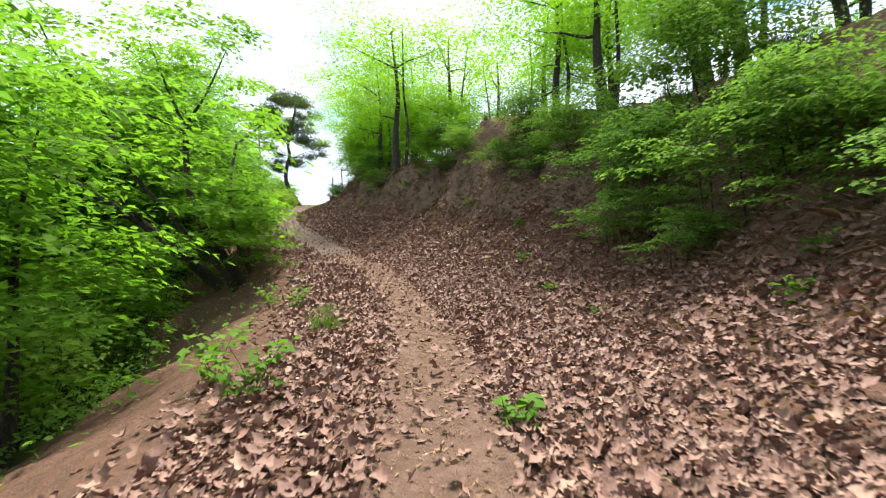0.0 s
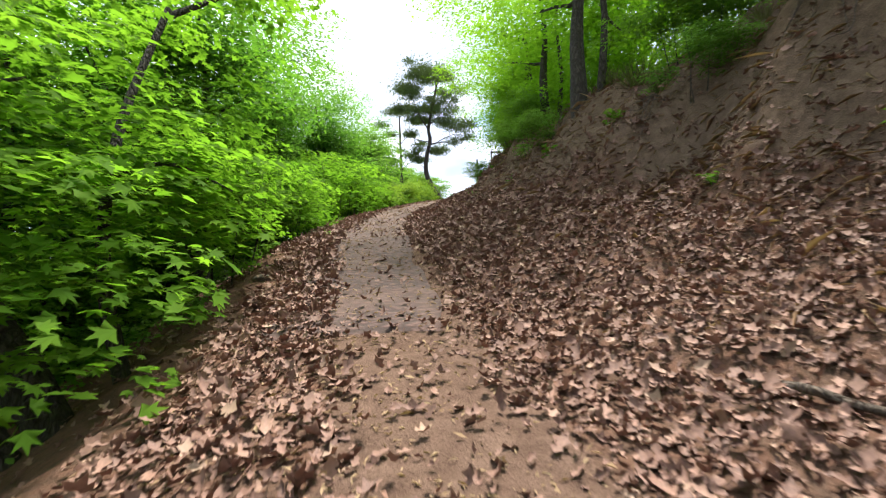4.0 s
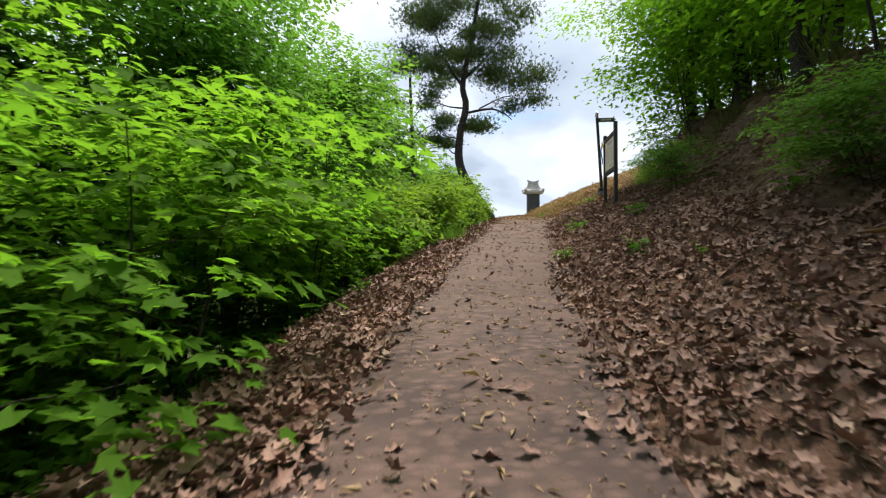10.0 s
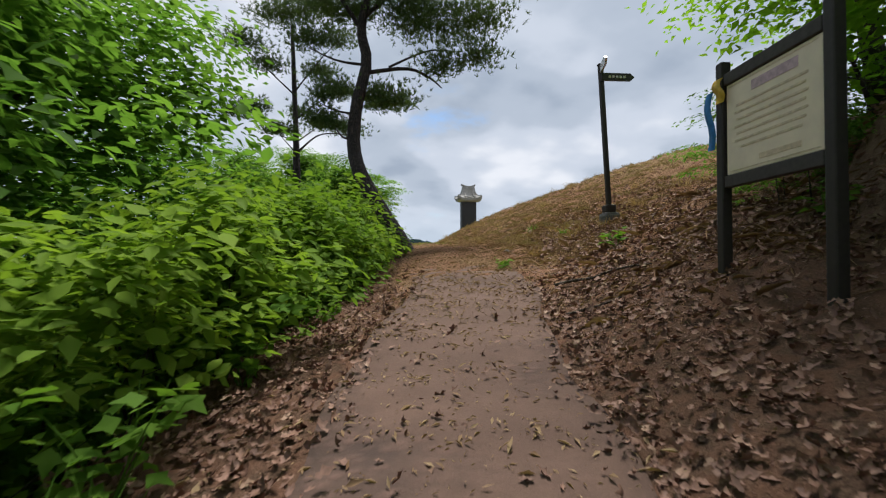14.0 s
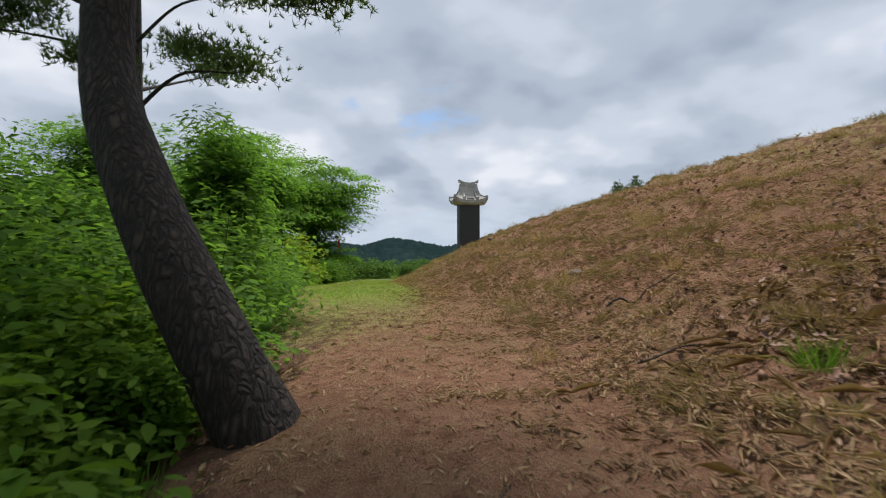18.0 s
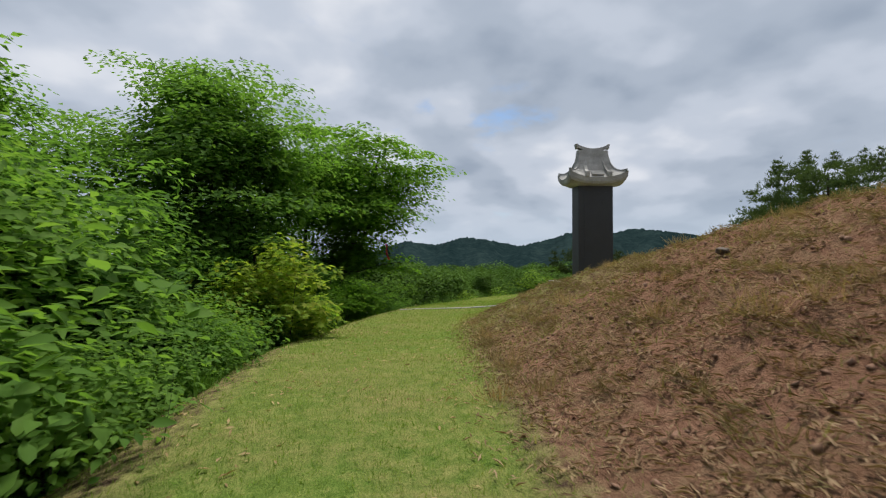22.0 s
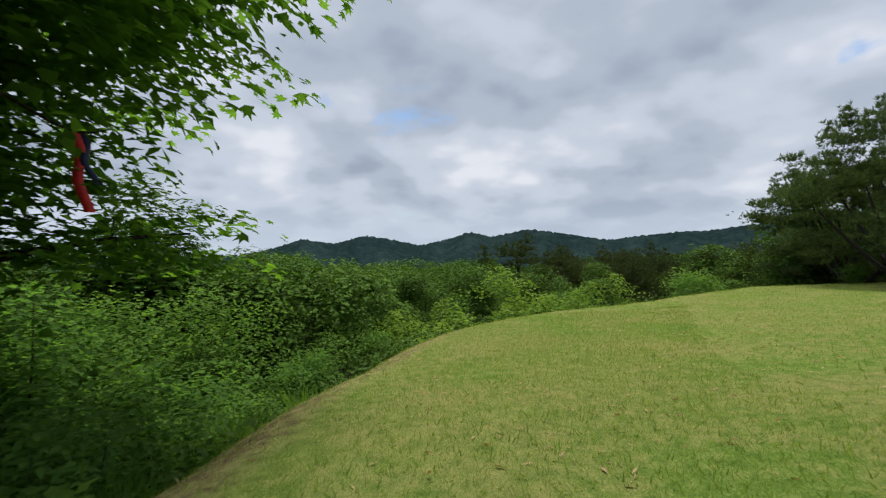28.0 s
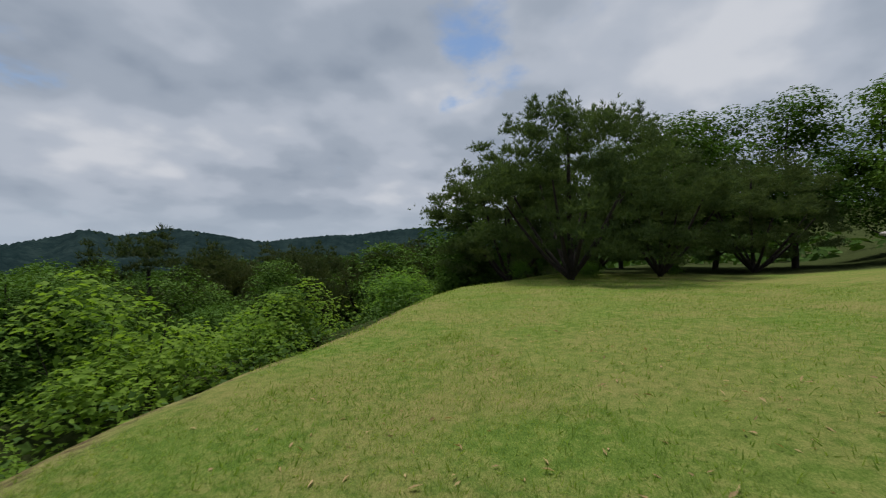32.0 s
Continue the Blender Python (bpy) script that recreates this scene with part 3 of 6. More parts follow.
def curve_pts(keys, n):
    """A smooth line through the keys."""
    K = np.asarray(keys, float)
    s = np.linspace(0, len(K) - 1, n)
    i = np.clip(s.astype(int), 0, len(K) - 2)
    f = (s - i)[:, None]
    p0, p1, p2, p3 = K[np.maximum(i - 1, 0)], K[i], K[i + 1], K[np.minimum(i + 2, len(K) - 1)]
    return 0.5 * (2 * p1 + (p2 - p0) * f + (2 * p0 - 5 * p1 + 4 * p2 - p3) * f**2 + (3 * p1 - p0 - 3 * p2 + p3) * f**3)


def join(parts_list):
    V, F, o = [], [], 0
    for v, f in parts_list:
        V.append(v)
        F.append(f + o)
        o += len(v)
    return np.concatenate(V), np.concatenate(F)


# ---- the matting on the trail ----
def trail_mat():
    ys = np.arange(-0.5, 29.0, 0.1)
    us = np.array([-0.84, -0.83, -0.6, -0.3, 0, 0.3, 0.6, 0.78, 0.79])
    rs = np.random.RandomState(4)
    wob = 0.05 * np.sin(ys * 1.7) + 0.03 * np.sin(ys * 4.1)
    X = trail_x(ys)[:, None] + us[None, :] * (1 + 0 * ys[:, None]) + wob[:, None] * (np.abs(us) > 0.7)
    Y = np.repeat(ys[:, None], len(us), 1)
    Z = land(X, Y) + 0.035 - 0.04 * smooth(25.5, 29.0, Y) + 0.012 * lump(X, Y, 0.5, 91) * smooth(24.5, 27.5, Y)
    Z[:, 0] -= 0.05
    Z[:, -1] -= 0.05
    Z[0] -= 0.06
    Z[-1] -= 0.06
    me = np_mesh("trail_mat", np.stack([X, Y, Z], -1).reshape(-1, 3), grid_faces(len(us), len(ys)), M_MAT, True)
    uv = me.uv_layers.new(name="UVMap")
    vi = np.empty(len(me.loops), np.int32)
    me.loops.foreach_get("vertex_index", vi)
    UV = np.stack([np.repeat(us[None, :], len(ys), 0), Y], -1).reshape(-1, 2)
    uv.data.foreach_set("uv", UV[vi].astype(np.float32).ravel())
    tagged(new("path_matting", me), "brown coir matting on the trail, dusty and worn", "path", kind="structure")


trail_mat()


# ---- wooded hills on the skyline ----
def ridge(name, dist, azs, els, low, seed, depth=260):
    azs, els = azs[::-1], els[::-1]
    az = np.linspace(azs[0], azs[-1], 760)
    keyed = np.interp(az, azs, els)
    pad = np.pad(keyed, 4, "edge")
    el = np.convolve(pad, np.array([1, 2, 3, 4, 5, 4, 3, 2, 1]) / 25, "valid") + 0.035 * np.sin(az * 7.3) + 0.03 * np.sin(az * 17.1)
    rs = np.random.RandomState(seed)
    rows = []
    for k, (dd, hk) in enumerate([(-1.0, 0.0), (-0.75, 0.3), (-0.5, 0.58), (-0.25, 0.82), (-0.1, 0.95), (0, 1.0), (0.15, 0.93), (0.6, 0.4)]):
        r = dist + dd * depth
        top = 5 + dist * np.tan(np.radians(el))
        h = low + (top - low) * hk + rs.uniform(-1.6, 1.6, len(az)) * (0.4 + hk) + 9 * np.sin(az * 1.3 + k) * (0 < k < 4)
        rows.append(np.stack([5 - r * np.sin(np.radians(az)), 50 + r * np.cos(np.radians(az)), h], -1))
    V = np.concatenate(rows)
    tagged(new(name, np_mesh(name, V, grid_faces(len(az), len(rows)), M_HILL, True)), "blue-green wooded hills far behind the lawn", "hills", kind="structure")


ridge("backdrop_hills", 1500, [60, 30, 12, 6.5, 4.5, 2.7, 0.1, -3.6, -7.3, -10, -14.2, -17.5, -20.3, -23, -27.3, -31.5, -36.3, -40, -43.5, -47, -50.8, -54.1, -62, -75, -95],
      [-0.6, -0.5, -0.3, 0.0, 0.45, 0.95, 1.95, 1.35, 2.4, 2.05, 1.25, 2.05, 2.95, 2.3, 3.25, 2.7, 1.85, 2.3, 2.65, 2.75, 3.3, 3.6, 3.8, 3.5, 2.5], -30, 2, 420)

# ---- leaves and crowns ----
KITE = (np.array([(0, 0, 0), (-0.27, 0.42, 0.08), (0, 1, -0.08), (0.27, 0.42, 0.08)]), np.array([(0, 1, 2), (0, 2, 3)]))
OVATE = (np.array([(0, 0, 0), (-0.2, 0.22, 0.05), (-0.25, 0.52, 0.06), (0, 1, -0.1), (0.25, 0.52, 0.06), (0.2, 0.22, 0.05)]), np.array([(0, 1, 2), (0, 2, 3), (0, 3, 4), (0, 4, 5)]))
LANCE = (np.array([(0, 0, 0), (-0.13, 0.45, 0.03), (0, 1, -0.12), (0.13, 0.45, 0.03)]), np.array([(0, 1, 2), (0, 2, 3)]))
STAR = (np.array([(0, 0, 0), (-0.18, 0.1, 0), (-0.62, 0.18, -0.05), (-0.3, 0.42, 0.03), (-0.5, 0.78, -0.06), (-0.14, 0.62, 0.03), (0, 1.05, -0.08), (0.14, 0.62, 0.03), (0.5, 0.78, -0.06), (0.3, 0.42, 0.03), (0.62, 0.18, -0.05), (0.18, 0.1, 0)]),
        np.array([(0, i, i + 1) for i in range(1, 11)]))
LOBED = (np.array([(0, 0, 0), (-0.42, 0.4, -0.05), (-0.17, 0.58, 0.05), (0, 1, -0.1), (0.17, 0.58, 0.05), (0.42, 0.4, -0.05)]), np.array([(0, 1, 2), (0, 2, 3), (0, 3, 4), (0, 4, 5)]))
NEEDLES = (np.array([(-0.09, 0, 0), (0.09, 0, 0), (0, 1, 0)]), np.array([(0, 1, 2)]))
CURLED = (np.array([(0, 0, 0.05), (0, 0.5, -0.06), (0.03, 1, 0.16), (-0.2, 0.16, 0.14), (-0.13, 0.34, 0.04), (-0.34, 0.54, 0.24), (-0.14, 0.72, 0.06), (0.22, 0.2, 0.05), (0.12, 0.38, 0.02), (0.32, 0.58, 0.2), (0.15, 0.76, 0.08)]),
          np.array([(0, 3, 4), (0, 4, 1), (4, 5, 1), (1, 5, 6), (1, 6, 2), (0, 8, 7), (0, 1, 8), (8, 1, 9), (1, 10, 9), (1, 2, 10)]))


def leaf_cloud(P, N, size, shape, rs, spin=None, fold=0.0):
    """One leaf of the shape at each point P, facing N: vertices and triangles."""
    T, F = shape
    n = len(P)
    N = N / (np.linalg.norm(N, axis=1, keepdims=True) + 1e-9)
    a = rs.normal(size=(n, 3)) if spin is None else spin
    D = a - (a * N).sum(1, keepdims=True) * N
    D /= np.linalg.norm(D, axis=1, keepdims=True) + 1e-9
    S = np.cross(D, N)
    size = np.broadcast_to(size, (n,))
    L = T[None] * size[:, None, None]
    L = L * np.stack([rs.uniform(0.8, 1.2, n), np.ones(n), rs.uniform(0.3, 1.6, n)], -1)[:, None, :]
    V = P[:, None] + L[..., :1] * S[:, None] + L[..., 1:2] * D[:, None] + L[..., 2:] * N[:, None]
    Fa = F[None] + (np.arange(n) * len(T))[:, None, None]
    return V.reshape(-1, 3), Fa.reshape(-1, 3)


def spray_crown(rs, centres, radii, per, size, shape, flat=0.45, mid=None):
    """Clumps of leaves: domed tufts that face outwards, or flat drooping layers where flat is small."""
    P, N = [], []
    mid = np.mean(centres, axis=0) if mid is None else mid
    for c, r in zip(centres, radii):
        k = max(6, int(per * r * r))
        q = rs.normal(size=(k, 3))
        q /= np.linalg.norm(q, axis=1, keepdims=True)
        q[:, 2] = np.where(rs.rand(k) < 0.6, np.abs(q[:, 2]), q[:, 2])
        out = (c - mid) / (np.linalg.norm(c - mid) + 0.3)
        if flat < 0.25:
            p = q * r * np.sqrt(rs.uniform(0.02, 1.0, (k, 1)))
            p[:, 2] = p[:, 2] * flat - 0.22 * (p[:, 0] ** 2 + p[:, 1] ** 2) / max(r, 0.2)
            p += np.outer(p @ out, out) * (0.35, 0.35, 0.0)
            nn = (0, 0, 1.0) + rs.normal(size=(k, 3)) * 0.24 + p * (0.35 / r) + out * (0.25, 0.25, 0)
        else:
            p = q * r * rs.uniform(0.05, 1.0, (k, 1)) ** 0.33
            p[:, 2] *= flat + 0.25
            p[:, 2] -= 0.12 * (p[:, 0] ** 2 + p[:, 1] ** 2) / max(r, 0.2)
            nn = q * 0.35 + out * 0.2 + (0, 0, 0.9) + rs.normal(size=(k, 3)) * 0.3
        P.append(c + p)
        N.append(nn)
    P, N = np.concatenate(P), np.concatenate(N)
    return leaf_cloud(P, N, size * rs.uniform(0.6, 1.25, len(P)), shape, rs)


def wander(rs, a, b, n, sway):
    a, b = np.asarray(a, float), np.asarray(b, float)
    s = np.linspace(0, 1, n)[:, None]
    L = np.linalg.norm(b - a)
    q = rs.normal(size=(n, 3)) * sway * L
    q[0] = q[-1] = 0
    k = (q + np.roll(q, 1, 0) + np.roll(q, -1, 0)) / 3
    k[0] = k[-1] = 0
    return a + (b - a) * s + k


def broadleaf(name, label, seed, height, spread, leaf, shape, mat, stems=1, low=0.25, clusters=60, per=150, lean=(0, 0), bark=None, trunk_r=0.12, crad=0.75, flat=0.4, category="tree", fill=0.5):
    """A broadleaved tree or shrub, its base at the origin: trunk, limbs and a ragged crown."""
    rs = np.random.RandomState(seed)
    bark = bark or M_BARK
    tree = thing(name, label, category)
    ends = []
    for s in range(stems):
        a = rs.uniform(0, 6.28)
        off = np.array([math.cos(a), math.sin(a), 0]) * (0.12 * stems * (s > 0))
        out = np.array([lean[0], lean[1], 0]) * height + np.array([math.cos(a), math.sin(a), 0]) * spread * (0.35 if stems > 1 else 0.08)
        top = off + out + (0, 0, height * rs.uniform(0.72, 0.9))
        line = curve_pts(wander(rs, off - (0, 0, 0.5), top, 6, 0.03), 14)
        r = trunk_r * (1.0 if s == 0 else rs.uniform(0.5, 0.8))
        rad = r * np.linspace(1.0, 0.14, 14) + r * 0.35 * np.exp(-np.linspace(0, 8, 14))
        part("trunk", np_mesh("trunk", *tube(line, rad, 9, 0.07, seed + s), bark, True), tree)
        ends.append(line[-1])
        for b in range(max(2, 7 // stems)):
            f = rs.uniform(low + 0.1, 0.95)
            p = line[int(f * 13)]
            ang = rs.uniform(0, 6.28)
            reach_ = spread * rs.uniform(0.55, 1.0) * (1.15 - 0.55 * f)
            e = p + np.array([math.cos(ang) * reach_, math.sin(ang) * reach_, reach_ * rs.uniform(0.15, 0.6)])
            bl = curve_pts(wander(rs, p, e, 5, 0.06), 9)
            part("limb", np_mesh("limb", *tube(bl, r * (1 - 0.7 * f) * np.linspace(0.55, 0.07, 9), 6, 0.05, seed + b), bark, True), tree)
            ends += [e, bl[5]]
    ends = np.array(ends)
    top_c = np.array([lean[0] * height * 0.7, lean[1] * height * 0.7, 0])
    C = []
    while len(C) < clusters:
        if rs.rand() < 0.5:
            c = ends[rs.randint(len(ends))] + rs.normal(size=3) * (0.35, 0.35, 0.3) * np.array([1, 1, 1]) * spread * 0.35
        else:
            q = rs.normal(size=3)
            q /= np.linalg.norm(q)
            q *= rs.uniform(0.55, 1.0)
            zc = height * (low + 1) / 2
            c = top_c + q * (spread, spread, height * (1 - low) / 2) + (0, 0, zc)
        if c[2] > height * low * 0.7:
            C.append(c)
    C = np.array(C)
    rad = crad * rs.uniform(0.6, 1.35, len(C))
    outer = spray_crown(rs, C, rad, per, leaf, shape, flat)
    core = top_c + (C - top_c - (0, 0, height * 0.55)) * 0.62 + (0, 0, height * 0.55)
    inner = spray_crown(rs, core[::2], rad[::2] * 1.15, per * fill, leaf * 1.25, KITE, 0.6)
    part("crown", np_mesh("crown", *join([outer, inner]), mat), tree)
    return tree


def pine_pad(rs, c, r, needles, size, deep=0.35):
    """A flat pad of needle tufts."""
    k = int(needles * r * r)
    q = rs.normal(size=(k, 3)) * (r * 0.43)
    q[:, 2] = np.abs(q[:, 2]) * deep - 0.05 * r
    P, D = [], []
    for j in range(9):
        P.append(c + q)
        d = rs.normal(size=(k, 3)) * 0.7 + (0, 0, 0.75) + q * (0.5 / r)
        D.append(d / np.linalg.norm(d, axis=1, keepdims=True))
    P, D = np.concatenate(P), np.concatenate(D)
    N = np.cross(D, rs.normal(size=D.shape))
    return leaf_cloud(P, N, size * rs.uniform(0.7, 1.2, len(P)), NEEDLES, rs, D)


def pine(name, label, seed, keys, radius, branches, pads, m, needle=0.19, per=60, mat=None, deep=0.35):
    """A pine with the trunk along keys; branches and needle pads at given places."""
    rs = np.random.RandomState(seed)
    tree = thing(name, label, "tree", m)
    line = curve_pts(keys, 30)
    rad = radius * np.linspace(1.0, 0.3, 30) + radius * 0.5 * np.exp(-np.linspace(0, 14, 30))
    part("trunk", np_mesh("trunk", *tube(line, rad, 14, 0.05, seed), M_PINEBARK, True), tree)
    for bk, br in branches:
        bl = curve_pts(bk, 12)
        part("limb", np_mesh("limb", *tube(bl, br * np.linspace(1, 0.25, 12), 7, 0.06, seed), M_PINEBARK, True), tree)
    foliage = join([pine_pad(rs, np.array(c, float), r, per, needle, deep) for c, r in pads])
    part("crown", np_mesh("crown", *foliage, mat or M_NEEDLE), tree)
    return tree


def place(proto, spots, sink=0.12):
    """The first spot takes the prototype, the others copies; a spot: x, y, turn, size, height over the land."""
    for i, (x, y, turn, size, *dz) in enumerate(spots):
        m = pose(x, y, float(land(x, y)) - sink * size + (dz[0] if dz else 0), 0, 0, turn) @ Matrix.Scale(size, 4)
        if i == 0:
            first = (proto, m)
        else:
            copy_thing(proto, m)
    if spots:
        first[0].matrix_basis = first[1]


def place_top(proto, tall, spots):
    """Sets copies so that each crown's top comes to a given height; a spot: x, y, turn, top."""
    place(proto, [(x, y, turn, max(0.5, (top - float(land(x, y))) / tall)) for x, y, turn, top in spots], 0.0)


# trees of the slope below the trail
oak_a = broadleaf("oak_tree", "tall leafy oak tree on the slope below the trail", 11, 9.5, 2.9, 0.13, KITE, M_LEAF, 1, 0.32, 80, 220, (-0.02, 0.02), trunk_r=0.17, crad=0.95, flat=0.3, fill=0.3)
oak_b = broadleaf("oak_tree", "slender leafy tree with a thin dark trunk in the woods", 12, 8.0, 2.3, 0.12, KITE, M_LEAF, 1, 0.5, 62, 240, (-0.06, 0.0), trunk_r=0.15, crad=0.8, flat=0.3, fill=0.3)
maple_multi = broadleaf("maple_tree", "maple with several dark stems leaning out over the slope", 13, 7.2, 2.9, 0.115, STAR, M_MAPLE, 4, 0.36, 100, 100, (-0.4, 0.15), trunk_r=0.13, crad=0.85, flat=0.13, fill=0.3)
maple_bush = broadleaf("maple_shrub", "bright green maple shrub beside the trail", 14, 3.3, 1.5, 0.10, STAR, M_MAPLE, 5, 0.12, 95, 130, (0, 0), trunk_r=0.03, crad=0.55, flat=0.12, category="shrub")
maple_big = broadleaf("maple_tree", "spreading maple with bright layered leaves", 15, 6.0, 2.6, 0.115, STAR, M_MAPLE, 2, 0.3, 90, 100, (0, 0), trunk_r=0.10, crad=0.8, flat=0.13)
place(maple_multi, [(-6.4, -8.0, 40, 1.1), (-3.4, 5.6, 10, 0.95), (-5.4, 3.6, -20, 0.9)])


def stemmed_maple():
    """The old maple at the bend: dark stems that lean out over the slope, leaves in flat layers."""
    rs = np.random.RandomState(113)
    x0, y0, z0 = -2.4, -0.3, -2.5
    tree = thing("maple_tree", "old maple with dark stems leaning far out over the slope", "tree", pose(x0, y0, z0))
    stems = [([(-2.2, -0.5, -3.1), (-2.3, -0.4, -2.5), (-2.74, -0.3, -1.69), (-3.5, -0.2, -0.53), (-3.9, -0.1, 0.63), (-4.0, -0.3, 2.45)], 0.19),
             ([(-2.7, 0.2, -3.1), (-3.1, 0.4, -2.31), (-4.1, 0.45, -1.34), (-5.09, 0.38, -0.43), (-6.47, 0.31, 0.47), (-7.8, 0.32, 1.3)], 0.2),
             ([(-2.4, -0.6, -3.0), (-2.9, -0.6, -1.9), (-4.0, -0.7, -0.6), (-5.2, -0.9, 0.9), (-5.9, -1.0, 2.6)], 0.11),
             ([(-1.95, -0.2, -3.0), (-2.05, 0.0, -2.2), (-2.6, 0.5, -0.8), (-2.8, 1.1, 0.8), (-2.6, 1.8, 2.6)], 0.10)]
    limbs = [([(-4.0, -0.3, 2.4), (-4.44, -0.3, 3.43), (-4.95, -0.2, 4.85)], 0.055), ([(-4.0, -0.3, 2.45), (-3.49, -0.4, 3.37), (-2.94, -0.5, 4.75)], 0.055), ([(-4.0, -0.3, 2.3), (-5.6, -0.1, 2.94), (-6.55, 0.1, 3.18)], 0.045),
             ([(-5.9, -1.0, 2.5), (-6.6, -1.4, 3.4), (-7.2, -1.2, 4.6)], 0.05), ([(-2.6, 1.8, 2.5), (-2.0, 2.4, 3.2), (-1.4, 2.9, 4.0)], 0.05), ([(-3.7, -0.2, 0.0), (-3.0, -0.8, 0.5), (-2.0, -1.3, 0.5)], 0.04),
             ([(-2.7, 0.8, 0.2), (-2.0, 0.6, 0.3), (-1.3, 0.5, 0.0)], 0.035), ([(-5.1, 0.4, -0.4), (-5.6, -0.6, 0.3), (-6.2, -1.6, 0.8)], 0.05)]
    off = np.array([x0, y0, z0])
    for keys, r in stems:
        line = curve_pts(np.array(keys) - off, 20)
        part("trunk", np_mesh("trunk", *tube(line, r * np.linspace(1.0, 0.4, 20) + r * 0.4 * np.exp(-np.linspace(0, 9, 20)), 10, 0.08, int(r * 1000)), M_BARK, True), tree)
    tips = []
    for keys, r in limbs:
        line = curve_pts(np.array(keys) - off, 12)
        tips += [line[-1], line[8], line[5]]
        part("limb", np_mesh("limb", *tube(line, r * np.linspace(1.0, 0.25, 12), 7, 0.06, int(r * 1000)), M_BARK, True), tree)
    C = [t + rs.normal(size=3) * (0.7, 0.7, 0.35) for t in tips for _ in range(3)]
    while len(C) < 135:
        c = np.array([rs.uniform(-8.5, -1.1), rs.uniform(-3.4, 3.6), rs.uniform(0.4, 6.2)]) - off
        if (c[0] + 2.4) ** 2 / 36 + c[1] ** 2 / 14 + (c[2] - 5.2) ** 2 / 12 < 1.0:
            C.append(c)
    # low sprays over the edge of the trail
    C += [np.array(p) - off for p in ((-1.7, -0.9, -0.6), (-1.4, -0.4, -0.9), (-1.6, 0.4, -0.3), (-1.3, 0.9, 0.1), (-1.9, -1.4, -0.1), (-1.5, 0.0, -1.2), (-2.2, 1.2, -0.4), (-1.2, 1.6, -0.1))]
    C += [np.array(p) - off + rs.normal(size=3) * 0.25 for p in ((-2.75, -2.6, -0.1), (-1.95, -2.7, -0.3), (-2.7, -1.1, -0.05), (-1.8, -1.3, -0.2), (-1.8, -1.3, -0.9), (-3.0, -2.6, -0.8), (-3.05, -1.05, -0.7), (-2.2, -2.7, -0.8), (-2.35, -1.2, 0.5), (-3.6, -2.2, 0.2), (-3.4, -3.2, -0.5)) for _ in range(2)]
    C += [np.array([rs.uniform(-3.4, -1.8), rs.uniform(-1.6, 2.2), rs.uniform(-0.7, 1.4)]) - off for _ in range(22)]
    C = np.array(C)
    C[:, 0] = np.minimum(C[:, 0], -1.75 - x0)
    part("crown", np_mesh("crown", *spray_crown(rs, C, 0.8 * rs.uniform(0.6, 1.3, len(C)), 135, 0.125, STAR, 0.14), M_MAPLE), tree)


stemmed_maple()
place(oak_a, [(-7.4, -12.0, 70, 1.35), (-8.0, 8.0, 200, 1.25), (-11.0, 5.0, 20, 1.6), (-10.6, 12.0, 120, 1.4), (-9.5, 14.2, 260, 1.3), (-8.6, 21.2, 100, 1.5), (-4.2, 25.0, 60, 1.25), (-2.9, 29.6, 150, 1.15), (-6.0, 23.0, 220, 1.2), (-6.4, 4.6, 80, 1.1)])
place(oak_b, [(-4.4, 7.4, 0, 1.25), (-5.6, 15.5, 90, 1.5), (-3.9, 21.6, 30, 1.3), (-9.5, -16, 150, 1.1), (-5.6, 24, 210, 1.0), (-7.5, 31, 60, 1.0)])
place(maple_big, [(-5.6, 12.9, 0, 0.8), (-5.9, -7.2, 130, 1.2), (-5.9, 8.2, 40, 1.15), (-6.2, 10.6, 290, 1.2)])
place(maple_bush, [(-4.9, 1.0, 10, 0.95), (-5.8, -2.2, 80, 1.0), (-6.8, 2.6, 150, 1.1), (-5.2, 4.4, 220, 0.85), (-7.6, -5.0, 290, 1.1), (-3.2, 14.8, 0, 1.25), (-2.9, 16.8, 70, 1.3), (-3.9, 13.2, 130, 1.1), (-2.4, 18.8, 200, 1.25), (-1.9, 20.6, 20, 0.95), (-4.0, 17.6, 100, 1.4), (-2.5, 3.2, 60, 0.75), (-3.4, 10.4, 40, 0.85), (-3.2, 7.7, 110, 0.95), (-3.5, 9.2, 20, 1.05), (-4.4, 8.4, 200, 1.25), (-4.2, 11.4, 300, 1.1),
                   (-1.2, 21.8, 250, 0.7), (-2.6, 20.6, 150, 1.0), (3.0, 53.4, 40, 0.75), (3.5, 54.6, 90, 0.6)])
# bright M_BRINK leaves stand in for sunlight that the oaks keep off
slope_bush = broadleaf("slope_shrub", "leafy shrub below the trail, sunlit look put in bright leaves", 17, 3.6, 1.8, 0.15, LOBED, M_BRINK, 4, 0.05, 75, 80, (0, 0), trunk_r=0.04, crad=0.65, flat=0.25, category="shrub")
place(slope_bush, [(-7.6, 1.6, 0, 1.0), (-9.2, 4.4, 70, 1.2), (-7.6, 6.6, 140, 1.1), (-10.2, 9.0, 210, 1.4), (-8.4, -1.6, 280, 1.1), (-12.4, 5.6, 30, 1.5), (-11.4, 1.2, 100, 1.3), (-6.6, 9.0, 170, 1.0), (-12.6, 12.0, 240, 1.6), (-6.4, -4.4, 20, 0.8), (-9.4, -6.0, 60, 1.2)])

